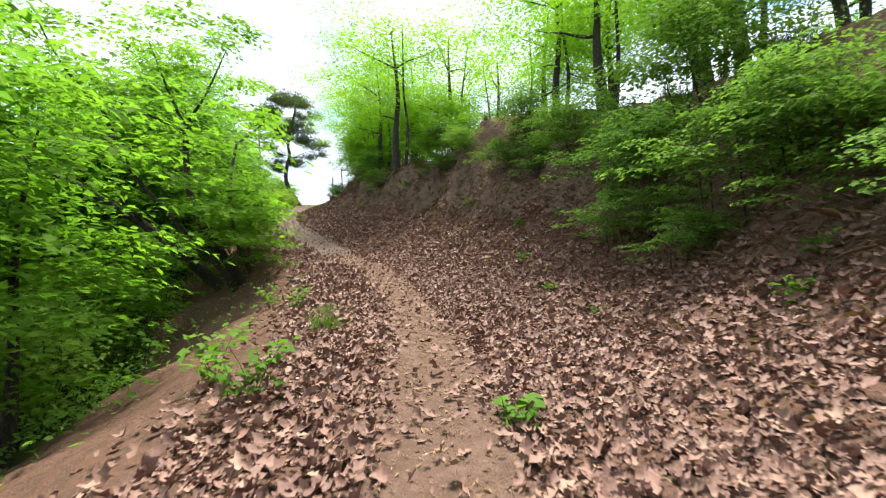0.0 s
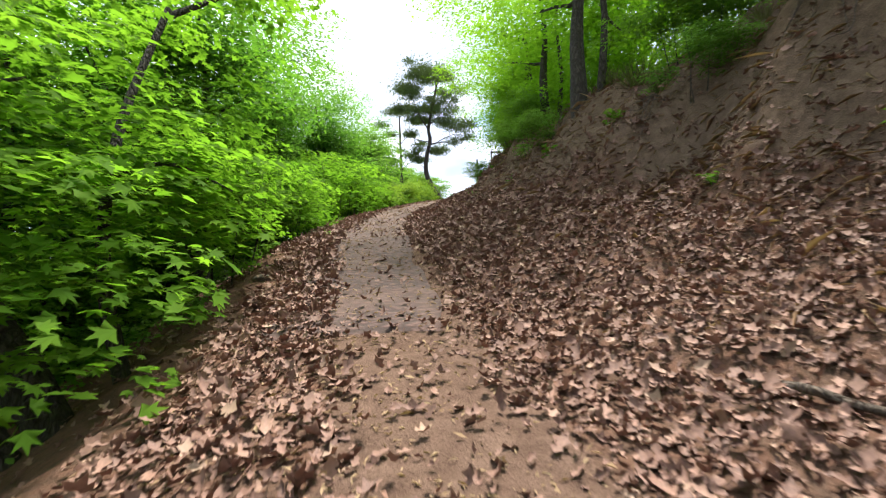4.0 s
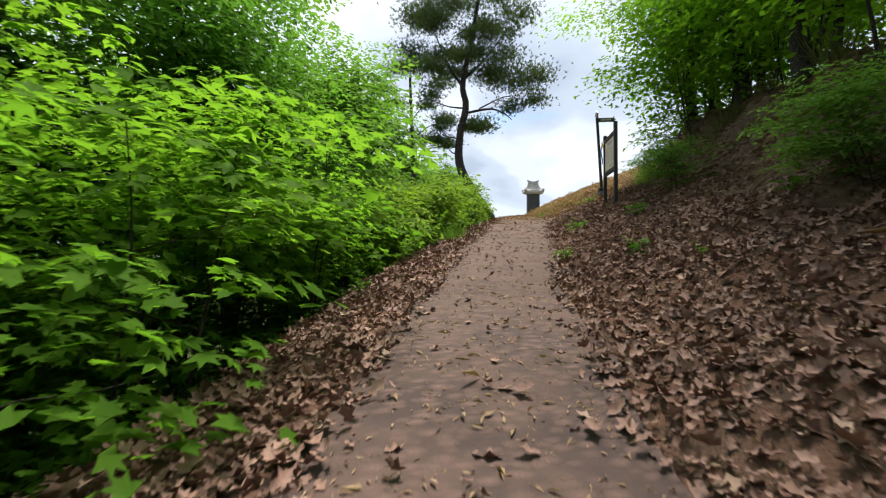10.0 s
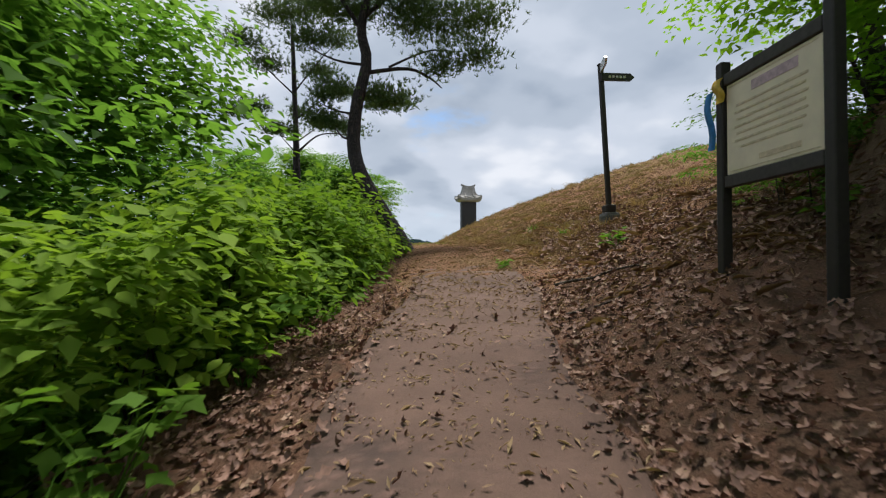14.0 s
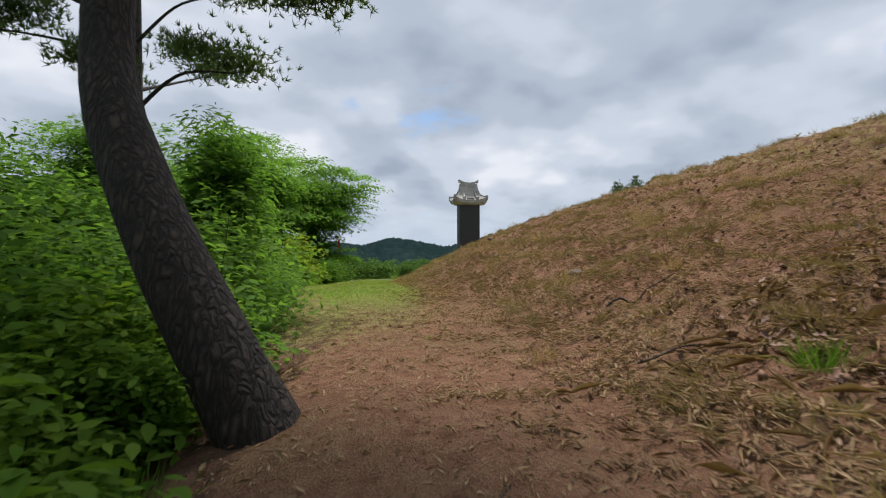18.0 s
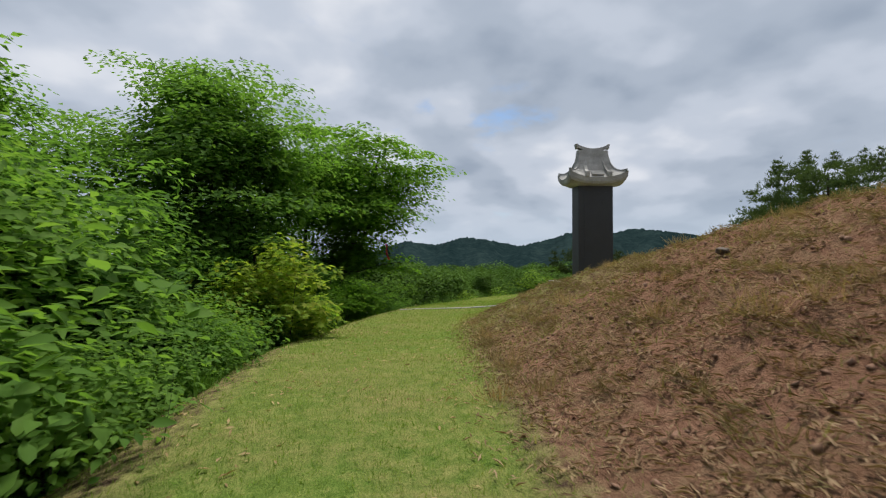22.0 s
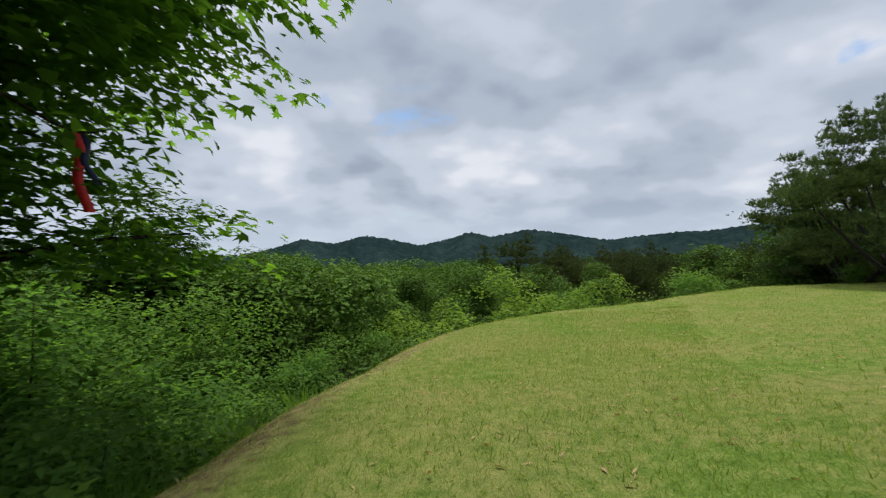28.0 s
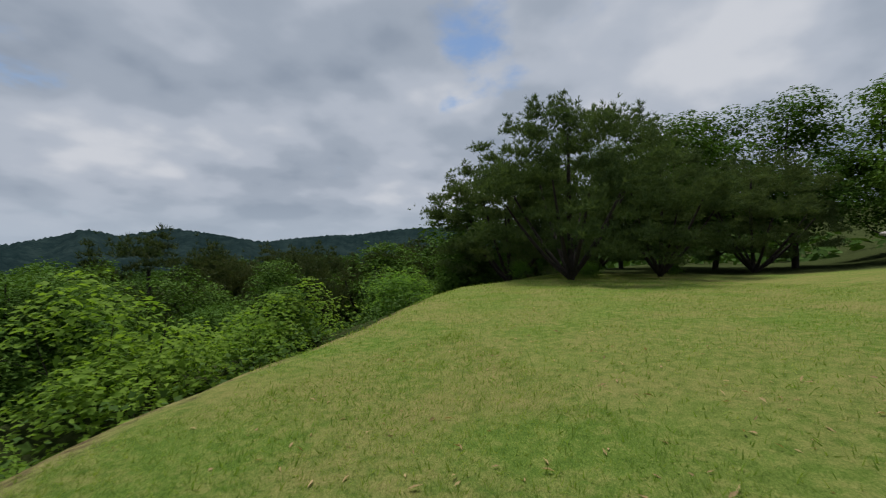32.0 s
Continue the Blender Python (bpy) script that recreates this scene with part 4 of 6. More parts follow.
# trees and shrubs on top of the cut bank
bank_tree = broadleaf("bank_tree", "leafy tree on the cut bank overhanging the trail", 21, 7.6, 3.0, 0.125, KITE, M_BANK, 2, 0.26, 92, 95, (-0.16, 0.0), trunk_r=0.17, crad=0.85, flat=0.24, fill=0.2)
place(bank_tree, [(4.7, 5.8, 0, 1.25), (5.4, 10.6, 20, 1.1), (5.9, 15.4, -15, 1.1), (6.6, 19.8, 10, 1.05), (7.8, 22.8, 30, 1.05), (7.8, -4.8, 20, 1.15), (9.2, -0.8, -30, 1.15), (8.2, 6.5, 60, 1.2), (8.4, 12.6, 20, 1.25), (8.0, -9.0, 10, 1.1), (8.4, 17.6, 40, 1.2), (7.9, 24.8, 0, 1.0), (9.8, 26.4, 30, 1.05), (11.4, -9.5, 15, 1.2), (11.8, -5.0, 80, 1.25), (12.2, -0.5, 140, 1.2), (11.8, 4.0, 200, 1.25), (12.0, 9.0, 260, 1.2), (9.6, -13.0, 300, 1.15), (15.5, -3.0, 20, 1.4), (15.5, 3.5, 100, 1.4), (14.5, -9.0, 160, 1.4)])
thicket = broadleaf("bank_thicket", "dense leafy thicket on top of the bank", 23, 3.4, 2.0, 0.13, KITE, M_BANK, 4, 0.0, 80, 120, (-0.1, 0), trunk_r=0.04, crad=0.65, flat=0.5, category="shrub", fill=0.8)
place(thicket, [(6.4, 15.2, 0, 0.85), (6.4, 18.0, 60, 1.1), (6.9, 20.6, 120, 1.15), (7.4, 23.2, 200, 1.15), (8.8, 25.2, 20, 1.1), (6.2, 12.4, 300, 0.75), (6.8, 9.6, 80, 1.1), (8.6, 17.0, 30, 1.5), (8.2, 12.0, 140, 1.5), (8.8, 21.8, 220, 1.5), (7.0, 3.8, 260, 0.9), (6.4, 2.7, 150, 0.45)])
bank_shrub = broadleaf("bank_shrub", "arching shrub with feathery leaf sprays on the bank", 22, 2.2, 1.5, 0.10, KITE, M_SHRUB, 4, 0.12, 60, 330, (-0.15, 0), trunk_r=0.025, crad=0.5, flat=0.12, category="shrub")
place(bank_shrub, [(5.8, 0.6, 0, 0.55), (6.0, -1.8, 70, 0.6), (5.5, 2.6, 140, 0.5), (6.1, -3.4, 200, 0.6), (3.9, -12.3, 30, 0.7), (4.9, -9.4, 0, 0.9), (4.2, -11.4, 80, 0.9), (5.6, -7.6, 150, 0.95), (6.3, -5.2, 30, 0.9), (3.3, -13.2, 200, 0.8), (4.3, -9.0, 60, 0.6), (4.1, 7.5, 90, 0.55), (4.3, 16.6, 10, 0.55), (6.0, -9.6, 40, 1.2), (6.0, 3.6, 70, 0.8),
                   (7.0, -2.4, 0, 0.9), (9.4, 27.6, 110, 0.9), (5.0, 10.6, 20, 0.7), (4.8, 13.0, 50, 0.6), (3.6, -10.8, 120, 0.45), (5.2, 21.2, 30, 0.5), (7.2, 25.4, 90, 0.5)])

# shrubs on the brink between the woods and the lawn
edge_shrub = broadleaf("edge_shrub", "dense green shrub along the edge of the lawn", 31, 2.2, 1.25, 0.105, OVATE, M_SHRUB, 4, 0.05, 75, 160, (0, 0), trunk_r=0.03, crad=0.48, flat=0.4, category="shrub")
place(edge_shrub, [(1.0, 29.3, 0, 0.9), (1.4, 31.5, 70, 1.0), (1.9, 35.4, 140, 1.3), (1.9, 37.6, 200, 1.4), (1.7, 39.8, 260, 1.4), (1.6, 42.0, 310, 1.45), (1.5, 44.2, 30, 1.3), (1.4, 46.4, 90, 1.2), (2.6, 38.8, 20, 0.7), (2.5, 41.2, 110, 0.7),
                   (2.35, 43.4, 190, 0.65), (0.6, 33.0, 20, 1.3), (-1.2, 30.0, 80, 1.4), (2.0, 45.4, 10, 0.9), (2.1, 46.8, 60, 0.8), (1.4, 47.6, 100, 1.2), (1.0, 49.8, 20, 1.2), (2.9, 51.6, 200, 0.7), (2.0, 51.9, 80, 1.0), (1.9, 47.9, 300, 0.8), (0.6, 26.6, 40, 0.75), (-0.6, 24.5, 120, 0.8), (-0.2, 28.0, 0, 1.2),
                   (4.15, 57.1, 190, 0.8), (4.65, 59.1, 0, 0.9), (2.95, 59, 70, 1.2), (4.7, 60.3, 20, 0.75), (5.3, 61.9, 110, 0.7), (6.3, 63.4, 200, 0.75), (7.6, 64.9, 290, 0.75), (4.6, 64.0, 40, 1.1)])
low_shrub = broadleaf("low_shrub", "low leafy shrub spilling over the lawn's edge", 32, 1.0, 0.75, 0.1, OVATE, M_SHRUB, 4, 0.05, 30, 190, (0, 0), trunk_r=0.015, crad=0.36, flat=0.4, category="shrub")
place(low_shrub, [(float(along(y, BY, BX)) - 0.6 - 0.2 * math.sin(y * 2.3), y, 47 * y, 0.8 + 0.25 * math.sin(y * 3.1)) for y in np.arange(34.2, 50.5, 0.95)])
broad_shrub = broadleaf("broad_leaved_shrub", "lush shrub with broad bright leaves beside the leaning pine", 40, 2.4, 1.2, 0.16, OVATE, M_BRINK, 5, 0.03, 60, 170, (0, 0), trunk_r=0.025, crad=0.48, flat=0.4, category="shrub")
place(broad_shrub, [(1.5, 28.0, 0, 0.95), (1.9, 30.0, 70, 0.95), (2.2, 32.0, 140, 0.85), (0.7, 26.2, 200, 0.9), (0.1, 24.4, 260, 0.85), (0.9, 31.2, 310, 1.25), (2.5, 34.7, 30, 0.7), (2.35, 33.7, 60, 0.62), (1.9, 34.0, 120, 0.85), (2.75, 34.2, 220, 0.45), (-0.6, 22.6, 90, 0.85)])
red_maple = broadleaf("young_maple", "young maple with reddish-yellow new leaves at the lawn's edge", 33, 2.5, 1.15, 0.135, STAR, M_RED, 3, 0.06, 80, 130, (0, 0), trunk_r=0.03, crad=0.45, flat=0.3, category="shrub")
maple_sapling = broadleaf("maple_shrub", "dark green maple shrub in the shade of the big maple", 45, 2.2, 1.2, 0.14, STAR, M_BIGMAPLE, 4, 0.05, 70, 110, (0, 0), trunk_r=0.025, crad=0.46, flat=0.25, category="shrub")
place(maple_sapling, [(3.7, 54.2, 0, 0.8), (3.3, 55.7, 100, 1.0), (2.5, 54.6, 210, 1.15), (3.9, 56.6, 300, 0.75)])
place(red_maple, [(2.7, 49.0, 0, 1.0), (2.0, 48.2, 90, 0.95), (2.2, 50.3, 200, 0.95)])
tall_shrub = broadleaf("tall_shrub", "tall dense shrub rising behind the lawn's edge", 37, 4.8, 1.9, 0.125, OVATE, M_SHRUB, 4, 0.06, 110, 140, (0, 0), trunk_r=0.05, crad=0.65, flat=0.5, category="shrub")
place(tall_shrub, [(0.3, 36.5, 0, 0.9), (0.2, 41.0, 70, 1.05), (0.3, 44.0, 140, 1.15), (-0.2, 47.0, 200, 1.15), (-1.6, 43, 260, 1.3), (0.2, 33.6, 310, 0.8), (-0.6, 38.6, 30, 1.1)])
back_shrub = broadleaf("tall_shrub", "tall dark shrub under the big maple", 39, 4.8, 1.7, 0.13, KITE, M_CHEST, 3, 0.03, 100, 140, (0, 0), trunk_r=0.06, crad=0.65, flat=0.5, category="shrub")
place_top(back_shrub, 5.0, [(0.6, 55.4, 20, 7.0), (-0.9, 58.2, 100, 7.6), (1.7, 53.8, 200, 5.6), (-2.2, 55.4, 300, 8.0), (2.8, 56.4, 60, 5.2), (2.4, 59.4, 10, 4.9), (-3.4, 60.8, 90, 7.0), (0.6, 61.4, 40, 5.4)])
place_top(copy_thing(tall_shrub, Matrix()), 4.6, [(4.0, 62.6, 30, 4.2), (2.6, 60.4, 100, 4.3)])
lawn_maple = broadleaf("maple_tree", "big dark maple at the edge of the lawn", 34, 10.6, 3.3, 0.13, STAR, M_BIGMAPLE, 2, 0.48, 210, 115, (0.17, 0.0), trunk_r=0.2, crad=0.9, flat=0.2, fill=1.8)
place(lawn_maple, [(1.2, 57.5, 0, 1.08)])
big_oak = broadleaf("oak_tree", "broad dense tree behind the lawn-edge shrubs", 38, 10.4, 3.4, 0.15, KITE, M_CHEST, 2, 0.34, 200, 170, (0.05, 0.0), trunk_r=0.2, crad=0.95, flat=0.22, fill=1.2)
place(big_oak, [(-0.3, 52.0, 0, 1.05), (-2.6, 47.5, 120, 1.0), (-6.6, 19.0, 200, 0.95)])
chestnut = broadleaf("chestnut_tree", "chestnut with long hanging leaves among the shrubs", 35, 5.6, 1.7, 0.22, LANCE, M_CHEST, 2, 0.2, 70, 190, (0.05, 0), trunk_r=0.08, crad=0.6, flat=0.5)
place(chestnut, [(2.2, 40.0, 200, 0.84), (0.7, 42.2, 0, 0.95), (0.7, 45.4, 80, 0.95), (-0.4, 38.6, 160, 1.1)])
lawn_oak = broadleaf("oak_tree", "leafy tree behind the lawn-edge shrubs", 36, 6.8, 2.4, 0.17, OVATE, M_CHEST, 1, 0.1, 95, 115, (0, 0), trunk_r=0.12, crad=0.8)
place(lawn_oak, [(-5.5, 50.5, 70, 1.4), (-2.5, 44.0, 100, 1.1), (-2.6, 40, 30, 0.95), (-3.0, 34.5, 60, 1.3), (-1.5, 58.5, 100, 1.0), (-2.6, 29.5, 20, 1.35), (-5.5, 36, 200, 1.4), (-1.9, 26.0, 100, 1.15)])


# the leaning pine at the top of the trail, and the thin one behind it
PX, PY = 3.75, 33.7
PZ = float(land(PX, PY))
main_pads = [((1.44, 0.48, 6.34), 1.43), ((2.16, 0.33, 5.53), 0.92), ((0.16, 0.76, 7.0), 1.27), ((1.1, 0.48, 5.16), 0.81), ((-0.29, 1.11, 4.36), 0.79), ((-0.76, 1.42, 4.6), 0.63), ((-2.31, 1.58, 3.87), 0.75), ((-1.91, 1.68, 4.77), 0.76), ((2.33, 0.07, 6.57), 0.91)]
main_pads += [((0.03, 4.7, 5.4), 0.85), ((0.5, 4.6, 5.5), 0.7), ((-0.5, 4.5, 5.3), 0.55), ((-2.2, 1.2, 4.4), 0.5), ((-1.85, 1.2, 3.6), 0.45), ((-2.6, 1.3, 6.0), 0.8)]
rs_p = np.random.RandomState(3)
for lev, wide, cnt in ((7.5, 2.6, 4), (8.5, 3.1, 5), (9.6, 2.9, 6), (10.6, 2.4, 4), (11.5, 1.5, 3)):
    a0 = rs_p.uniform(0, 6.28)
    for k in range(cnt):
        a, rr = a0 + 6.28 * k / cnt + rs_p.uniform(-0.3, 0.3), wide * rs_p.uniform(0.5, 1.0)
        main_pads.append(((-1.0 + rs_p.uniform(-2.2, 2.2), 1.4 + rs_p.uniform(-2, 2), lev + rs_p.uniform(-0.5, 0.5)), rs_p.uniform(0.35, 0.65)))
        main_pads.append(((-1.0 + rr * math.cos(a), 1.4 + rr * math.sin(a), lev + rs_p.uniform(-0.7, 0.7)), rs_p.uniform(0.8, 1.4)))
pine("pine_tree", "leaning red pine with scaly bark and a flat-topped crown", 41,
     [(0.15, 0.0, -0.5), (0, 0, 0.0), (-0.55, 0.25, 1.0), (-1.1, 0.7, 2.1), (-1.32, 1.0, 3.0), (-1.25, 1.1, 4.2), (-0.95, 1.2, 5.6), (-1.1, 1.3, 6.6), (-0.8, 1.4, 8.2), (-0.5, 1.4, 9.8), (-0.3, 1.4, 11.0)], 0.27,
     [([(-1.3, 1.0, 3.3), (-1.6, 1.1, 3.3), (-1.85, 1.2, 3.6)], 0.05), ([(-1.1, 1.1, 5.2), (0.2, 1.2, 5.5), (0.9, 1.2, 5.3), (1.3, 1.2, 5.0)], 0.07), ([(-0.3, 1.2, 5.5), (0.9, 1.2, 6.1), (1.9, 1.3, 6.2)], 0.04),
      ([(-1.0, 1.3, 7.0), (0.0, 1.3, 8.0), (1.2, 1.4, 9.6)], 0.08), ([(-1.1, 1.3, 6.6), (-1.9, 1.3, 7.8), (-2.5, 1.4, 9.4)], 0.08), ([(-1.2, 1.1, 4.4), (-0.6, 2.5, 5.2), (0.0, 4.4, 5.3)], 0.05), ([(-1.25, 1.1, 4.0), (-1.8, 1.2, 4.1), (-2.3, 1.2, 4.3)], 0.04), ([(-0.95, 1.2, 5.5), (-1.8, 1.3, 5.6), (-2.6, 1.3, 5.9)], 0.05)],
     main_pads, pose(PX, PY, PZ), needle=0.14, per=430, deep=0.85)
QX, QY, QZ = 0.35, 41.0, 1.6
thin_pads = [((0.7, 3.12, 8.16), 0.75), ((-1.34, 2.93, 7.7), 0.55), ((-0.12, 3.23, 8.73), 0.6), ((2.0, -0.6, 7.0), 0.8), ((1.2, -0.6, 7.3), 0.5), ((1.8, -0.7, 8.5), 0.7), ((-0.5, -0.8, 6.8), 0.6), ((-1.6, -0.8, 7.6), 0.7), ((-2.3, -0.5, 7.5), 0.6), ((1.5, -0.7, 10.6), 0.9), ((-1.1, -0.6, 9.4), 0.8), ((-2.0, -0.4, 10.3), 0.9), ((0.0, 0.0, 11.8), 1.1), ((0.8, 0.3, 9.6), 0.8), ((0.9, -0.2, 12.2), 0.9), ((-1.0, 0.3, 11.8), 0.9)]
pine("pine_tree", "straight pine with scaly bark rising from the shrubs", 42, [(0.05, 0, -0.6), (0.03, 0, 1.5), (0.0, 0, 3.5), (-0.02, 0, 5.2), (-0.05, 0.1, 6.6), (-0.15, 0.3, 9.0), (-0.25, 0.4, 11.6)], 0.235,
     [([(0, 0, 6.2), (0.9, -0.3, 6.9), (2.0, -0.6, 6.9)], 0.05), ([(-0.1, 0.1, 6.6), (0.3, 1.61, 7.38), (0.7, 3.12, 8.16)], 0.045), ([(-0.1, 0.1, 6.7), (-0.72, 1.51, 7.2), (-1.34, 2.93, 7.7)], 0.035), ([(0, 0, 7.0), (-1.0, -0.4, 7.3), (-2.3, -0.5, 7.4)], 0.045), ([(0, 0, 6.1), (-0.3, -0.5, 6.4), (-0.6, -0.8, 6.7)], 0.035), ([(0, 0, 7.6), (0.9, -0.5, 8.2), (1.8, -0.7, 8.4)], 0.04), ([(-0.1, 0.2, 8.6), (-1.0, -0.3, 9.3), (-2.0, -0.4, 10.2)], 0.04), ([(-0.1, 0.2, 8.8), (0.8, -0.4, 9.8), (1.5, -0.7, 10.5)], 0.04)],
     [(c, r * 1.2) for c, r in thin_pads], pose(QX, QY, QZ), needle=0.14, per=420, deep=0.55)


# pines beyond the lawn
def spread_pine(seed, stems, height, spread, n_pads, pad_r, per, low=0.2, needle=0.22, mat=None, label="spreading many-stemmed pine at the far side of the lawn"):
    rs = np.random.RandomState(seed)
    branches, pads = [], []
    keys = [(0, 0, -0.4), (0.05, 0, 0.5), (0.15, 0.1, height * 0.45), (0.1, 0.1, height * 0.9)]
    for s in range(stems):
        a = 6.28 * s / stems + rs.uniform(-0.3, 0.3)
        e = np.array([math.cos(a), math.sin(a), 0]) * spread * rs.uniform(0.6, 0.95)
        zt = height * rs.uniform(0.35, 0.85)
        branches.append(([(0, 0, 0.2), tuple(e * 0.35 + (0, 0, zt * 0.3)), tuple(e * 0.75 + (0, 0, zt * 0.7)), tuple(e + (0, 0, zt))], 0.13))
    for k in range(n_pads):
        a, rr = rs.uniform(0, 6.28), spread * math.sqrt(rs.rand())
        top = height * (1 - 0.22 * (rr / spread) ** 2)
        pads.append(((math.cos(a) * rr + 0.3, math.sin(a) * rr, top * (low + (1 - low) * rs.rand() ** 0.7)), pad_r * rs.uniform(0.6, 1.3)))
    # young leaders standing up out of the crown
    for k in range(n_pads // 9):
        a, rr = rs.uniform(0, 6.28), spread * 0.85 * math.sqrt(rs.rand())
        top = height * (1 - 0.22 * (rr / spread) ** 2)
        for j in range(3):
            pads.append(((math.cos(a) * rr + 0.3, math.sin(a) * rr, top + 0.1 + 0.34 * j), pad_r * (0.5 - 0.1 * j)))
    return pine("pine_tree", label, seed, keys, 0.2, branches, pads, pose(0, 0, 0), needle, per, mat, 0.7)


big_pine = spread_pine(51, 8, 7.9, 4.9, 120, 0.85, 150, 0.12, 0.22)
place(big_pine, [(32.2, 66.6, 0, 1.0), (37.5, 72.0, 120, 0.95), (38.25, 63.5, 200, 0.8), (42.25, 68, 260, 0.95), (44.75, 59, 60, 0.85)])
mid_pine = spread_pine(52, 4, 6.5, 3.0, 60, 0.85, 150, 0.1, 0.2, M_PINEFAR, "dark pine standing in the wooded valley")
place_top(mid_pine, 7.0, [(28.3, 98, 0, 6.3), (33.75, 87, 90, 4.9), (39.5, 84.5, 10, 5.2), (44.5, 82, 60, 5.3), (37.75, 95, 170, 5.1), (50.5, 78, 210, 5.6), (52.75, 91, 20, 6.0), (45.75, 100, 300, 5.6), (58.75, 80, 90, 6.2), (62.75, 95, 140, 6.6), (31, 92, 60, 4.6)])

# bright shrubs along the far brink of the lawn
brink_shrub = broadleaf("brink_shrub", "bright green shrub below the brink of the lawn", 61, 2.0, 1.2, 0.13, LOBED, M_BRINK, 4, 0.05, 34, 150, (0, 0), trunk_r=0.03, crad=0.5, flat=0.5, category="shrub")
place(brink_shrub, [(11.95, 67.7, 0, 1.0), (13.65, 68.1, 70, 1.1), (15.35, 68.4, 140, 1.15), (17.05, 68.9, 200, 1.0), (18.75, 69.8, 260, 0.95), (20.55, 70.8, 300, 0.9), (10.55, 66.5, 40, 0.9), (14.35, 70, 110, 1.3), (11.35, 69, 10, 1.2), (17.75, 71, 30, 1.2), (8.95, 65.1, 80, 0.8)], 0.5)
rim_tree = broadleaf("rim_tree", "bright leafy tree below the edge of the lawn", 63, 4.6, 2.0, 0.17, LOBED, M_RIM, 3, 0.08, 70, 130, (0, 0), trunk_r=0.07, crad=0.62, flat=0.4)
place_top(rim_tree, 4.8, [(5.7, 66.4, 0, 5.1), (8.2, 71.4, 120, 4.7), (3.6, 67.6, 60, 5.0)])
round_bush = broadleaf("round_bush", "round dark bush on the rim of the lawn", 62, 1.9, 1.1, 0.13, KITE, M_SHRUB, 3, 0.03, 60, 170, (0, 0), trunk_r=0.03, crad=0.45, flat=0.7, category="shrub")
place(round_bush, [(23.65, 70.5, 0, 1.0), (27.75, 71.8, 60, 0.6), (33.75, 69.9, 10, 0.55), (36.25, 67, 100, 0.5), (39.75, 63, 150, 0.55), (34.25, 66.1, 60, 0.45)])

# the woods in the valley and on the slopes round the lawn
valley_tree = broadleaf("valley_tree", "full-crowned tree in the wooded valley", 71, 7.5, 3.2, 0.48, KITE, M_FAR, 1, 0.08, 75, 13, (0, 0), trunk_r=0.14, crad=1.15)
valley_tree_b = broadleaf("valley_tree", "tall rounded tree in the wooded valley", 72, 9.0, 3.0, 0.5, KITE, M_FAR, 1, 0.08, 80, 12.5, (0, 0), trunk_r=0.15, crad=1.15)
for proto, sd, cnt in ((valley_tree, 1, 24), (valley_tree_b, 2, 22)):
    rs = np.random.RandomState(sd)
    spots = []
    while len(spots) < cnt:
        x, y = rs.uniform(-55, 75), rs.uniform(-30, 150)
        bx = float(along(min(y, 70.9), BY, BX))
        d = bx - x if y < 67.5 else max(bx - x if y < 70.5 else 0, y - 67.5)
        near = 7 if y > 50 else 12
        sz = rs.uniform(0.75, 1.25)
        if (y > 49 and x < 40 and float(land(x, y)) + 8.5 * sz > 3.5) or d < near or d > 85 or (y < 35 and d > 35) or (x > 26 and y < 80) or (-9 < x < 0 and y < 33):
            continue
        spots.append((x, y, rs.uniform(0, 360), sz))
    for _ in range(10):
        spots.append((rs.uniform(30, 95), rs.uniform(78, 150), rs.uniform(0, 360), rs.uniform(1.1, 1.6)))
    place(proto, spots, 0.3)
slope_tree = broadleaf("slope_tree", "sunlit tree further down the wooded slope", 75, 7.0, 3.0, 0.3, KITE, M_LEAF, 1, 0.06, 80, 34, (0, 0), trunk_r=0.12, crad=1.0)
rs = np.random.RandomState(9)
place(slope_tree, [(rs.uniform(-12.5, -7.5) - 0.25 * abs(k % 3) - 3.0 * (k < 10), -19 + 2.3 * k, rs.uniform(0, 360), rs.uniform(0.8, 1.2)) for k in range(23)], 0.4)
rim_tree = broadleaf("rim_tree", "leafy round-crowned tree on the steep slope under the lawn", 73, 5.0, 2.3, 0.15, KITE, M_RIM, 2, 0.2, 26, 330, (0, 0), trunk_r=0.1, crad=0.9, flat=0.4, fill=0.5)
rs = np.random.RandomState(19)
spots = []
for gap_d, step, top in ((4.2, 6.2, 2.3), (8.6, 6.8, 3.3), (14.0, 7.2, 4.1)):
    s = 0.0
    while s < 34:
        y = 56.5 + s * 0.62 if s < 20 else 68.9 + (s - 20) * 0.18
        bx, by = float(along(y, BY, BX)), y
        q = np.array([-0.75, 0.66]) if s < 20 else np.array([-0.3, 0.95])
        x1, y1 = bx + q[0] * gap_d + rs.uniform(-0.7, 0.7), by + q[1] * gap_d + rs.uniform(-0.7, 0.7)
        spots.append((x1, y1, rs.uniform(0, 360), top + rs.uniform(-1.0, 0.9)))
        s += step
place_top(rim_tree, 4.7, spots[::2])
rim_light = broadleaf("rim_tree", "bright leafy tree on the steep slope under the lawn", 77, 5.0, 2.3, 0.15, KITE, M_RIM, 2, 0.2, 30, 300, (0, 0), trunk_r=0.1, crad=0.95, flat=0.22, fill=0.5)
place_top(rim_light, 4.7, spots[1::2])
far_rim = [(rs.uniform(-12, 30), rs.uniform(80, 112), rs.uniform(0, 360), rs.uniform(2.6, 4.2)) for _ in range(26)]
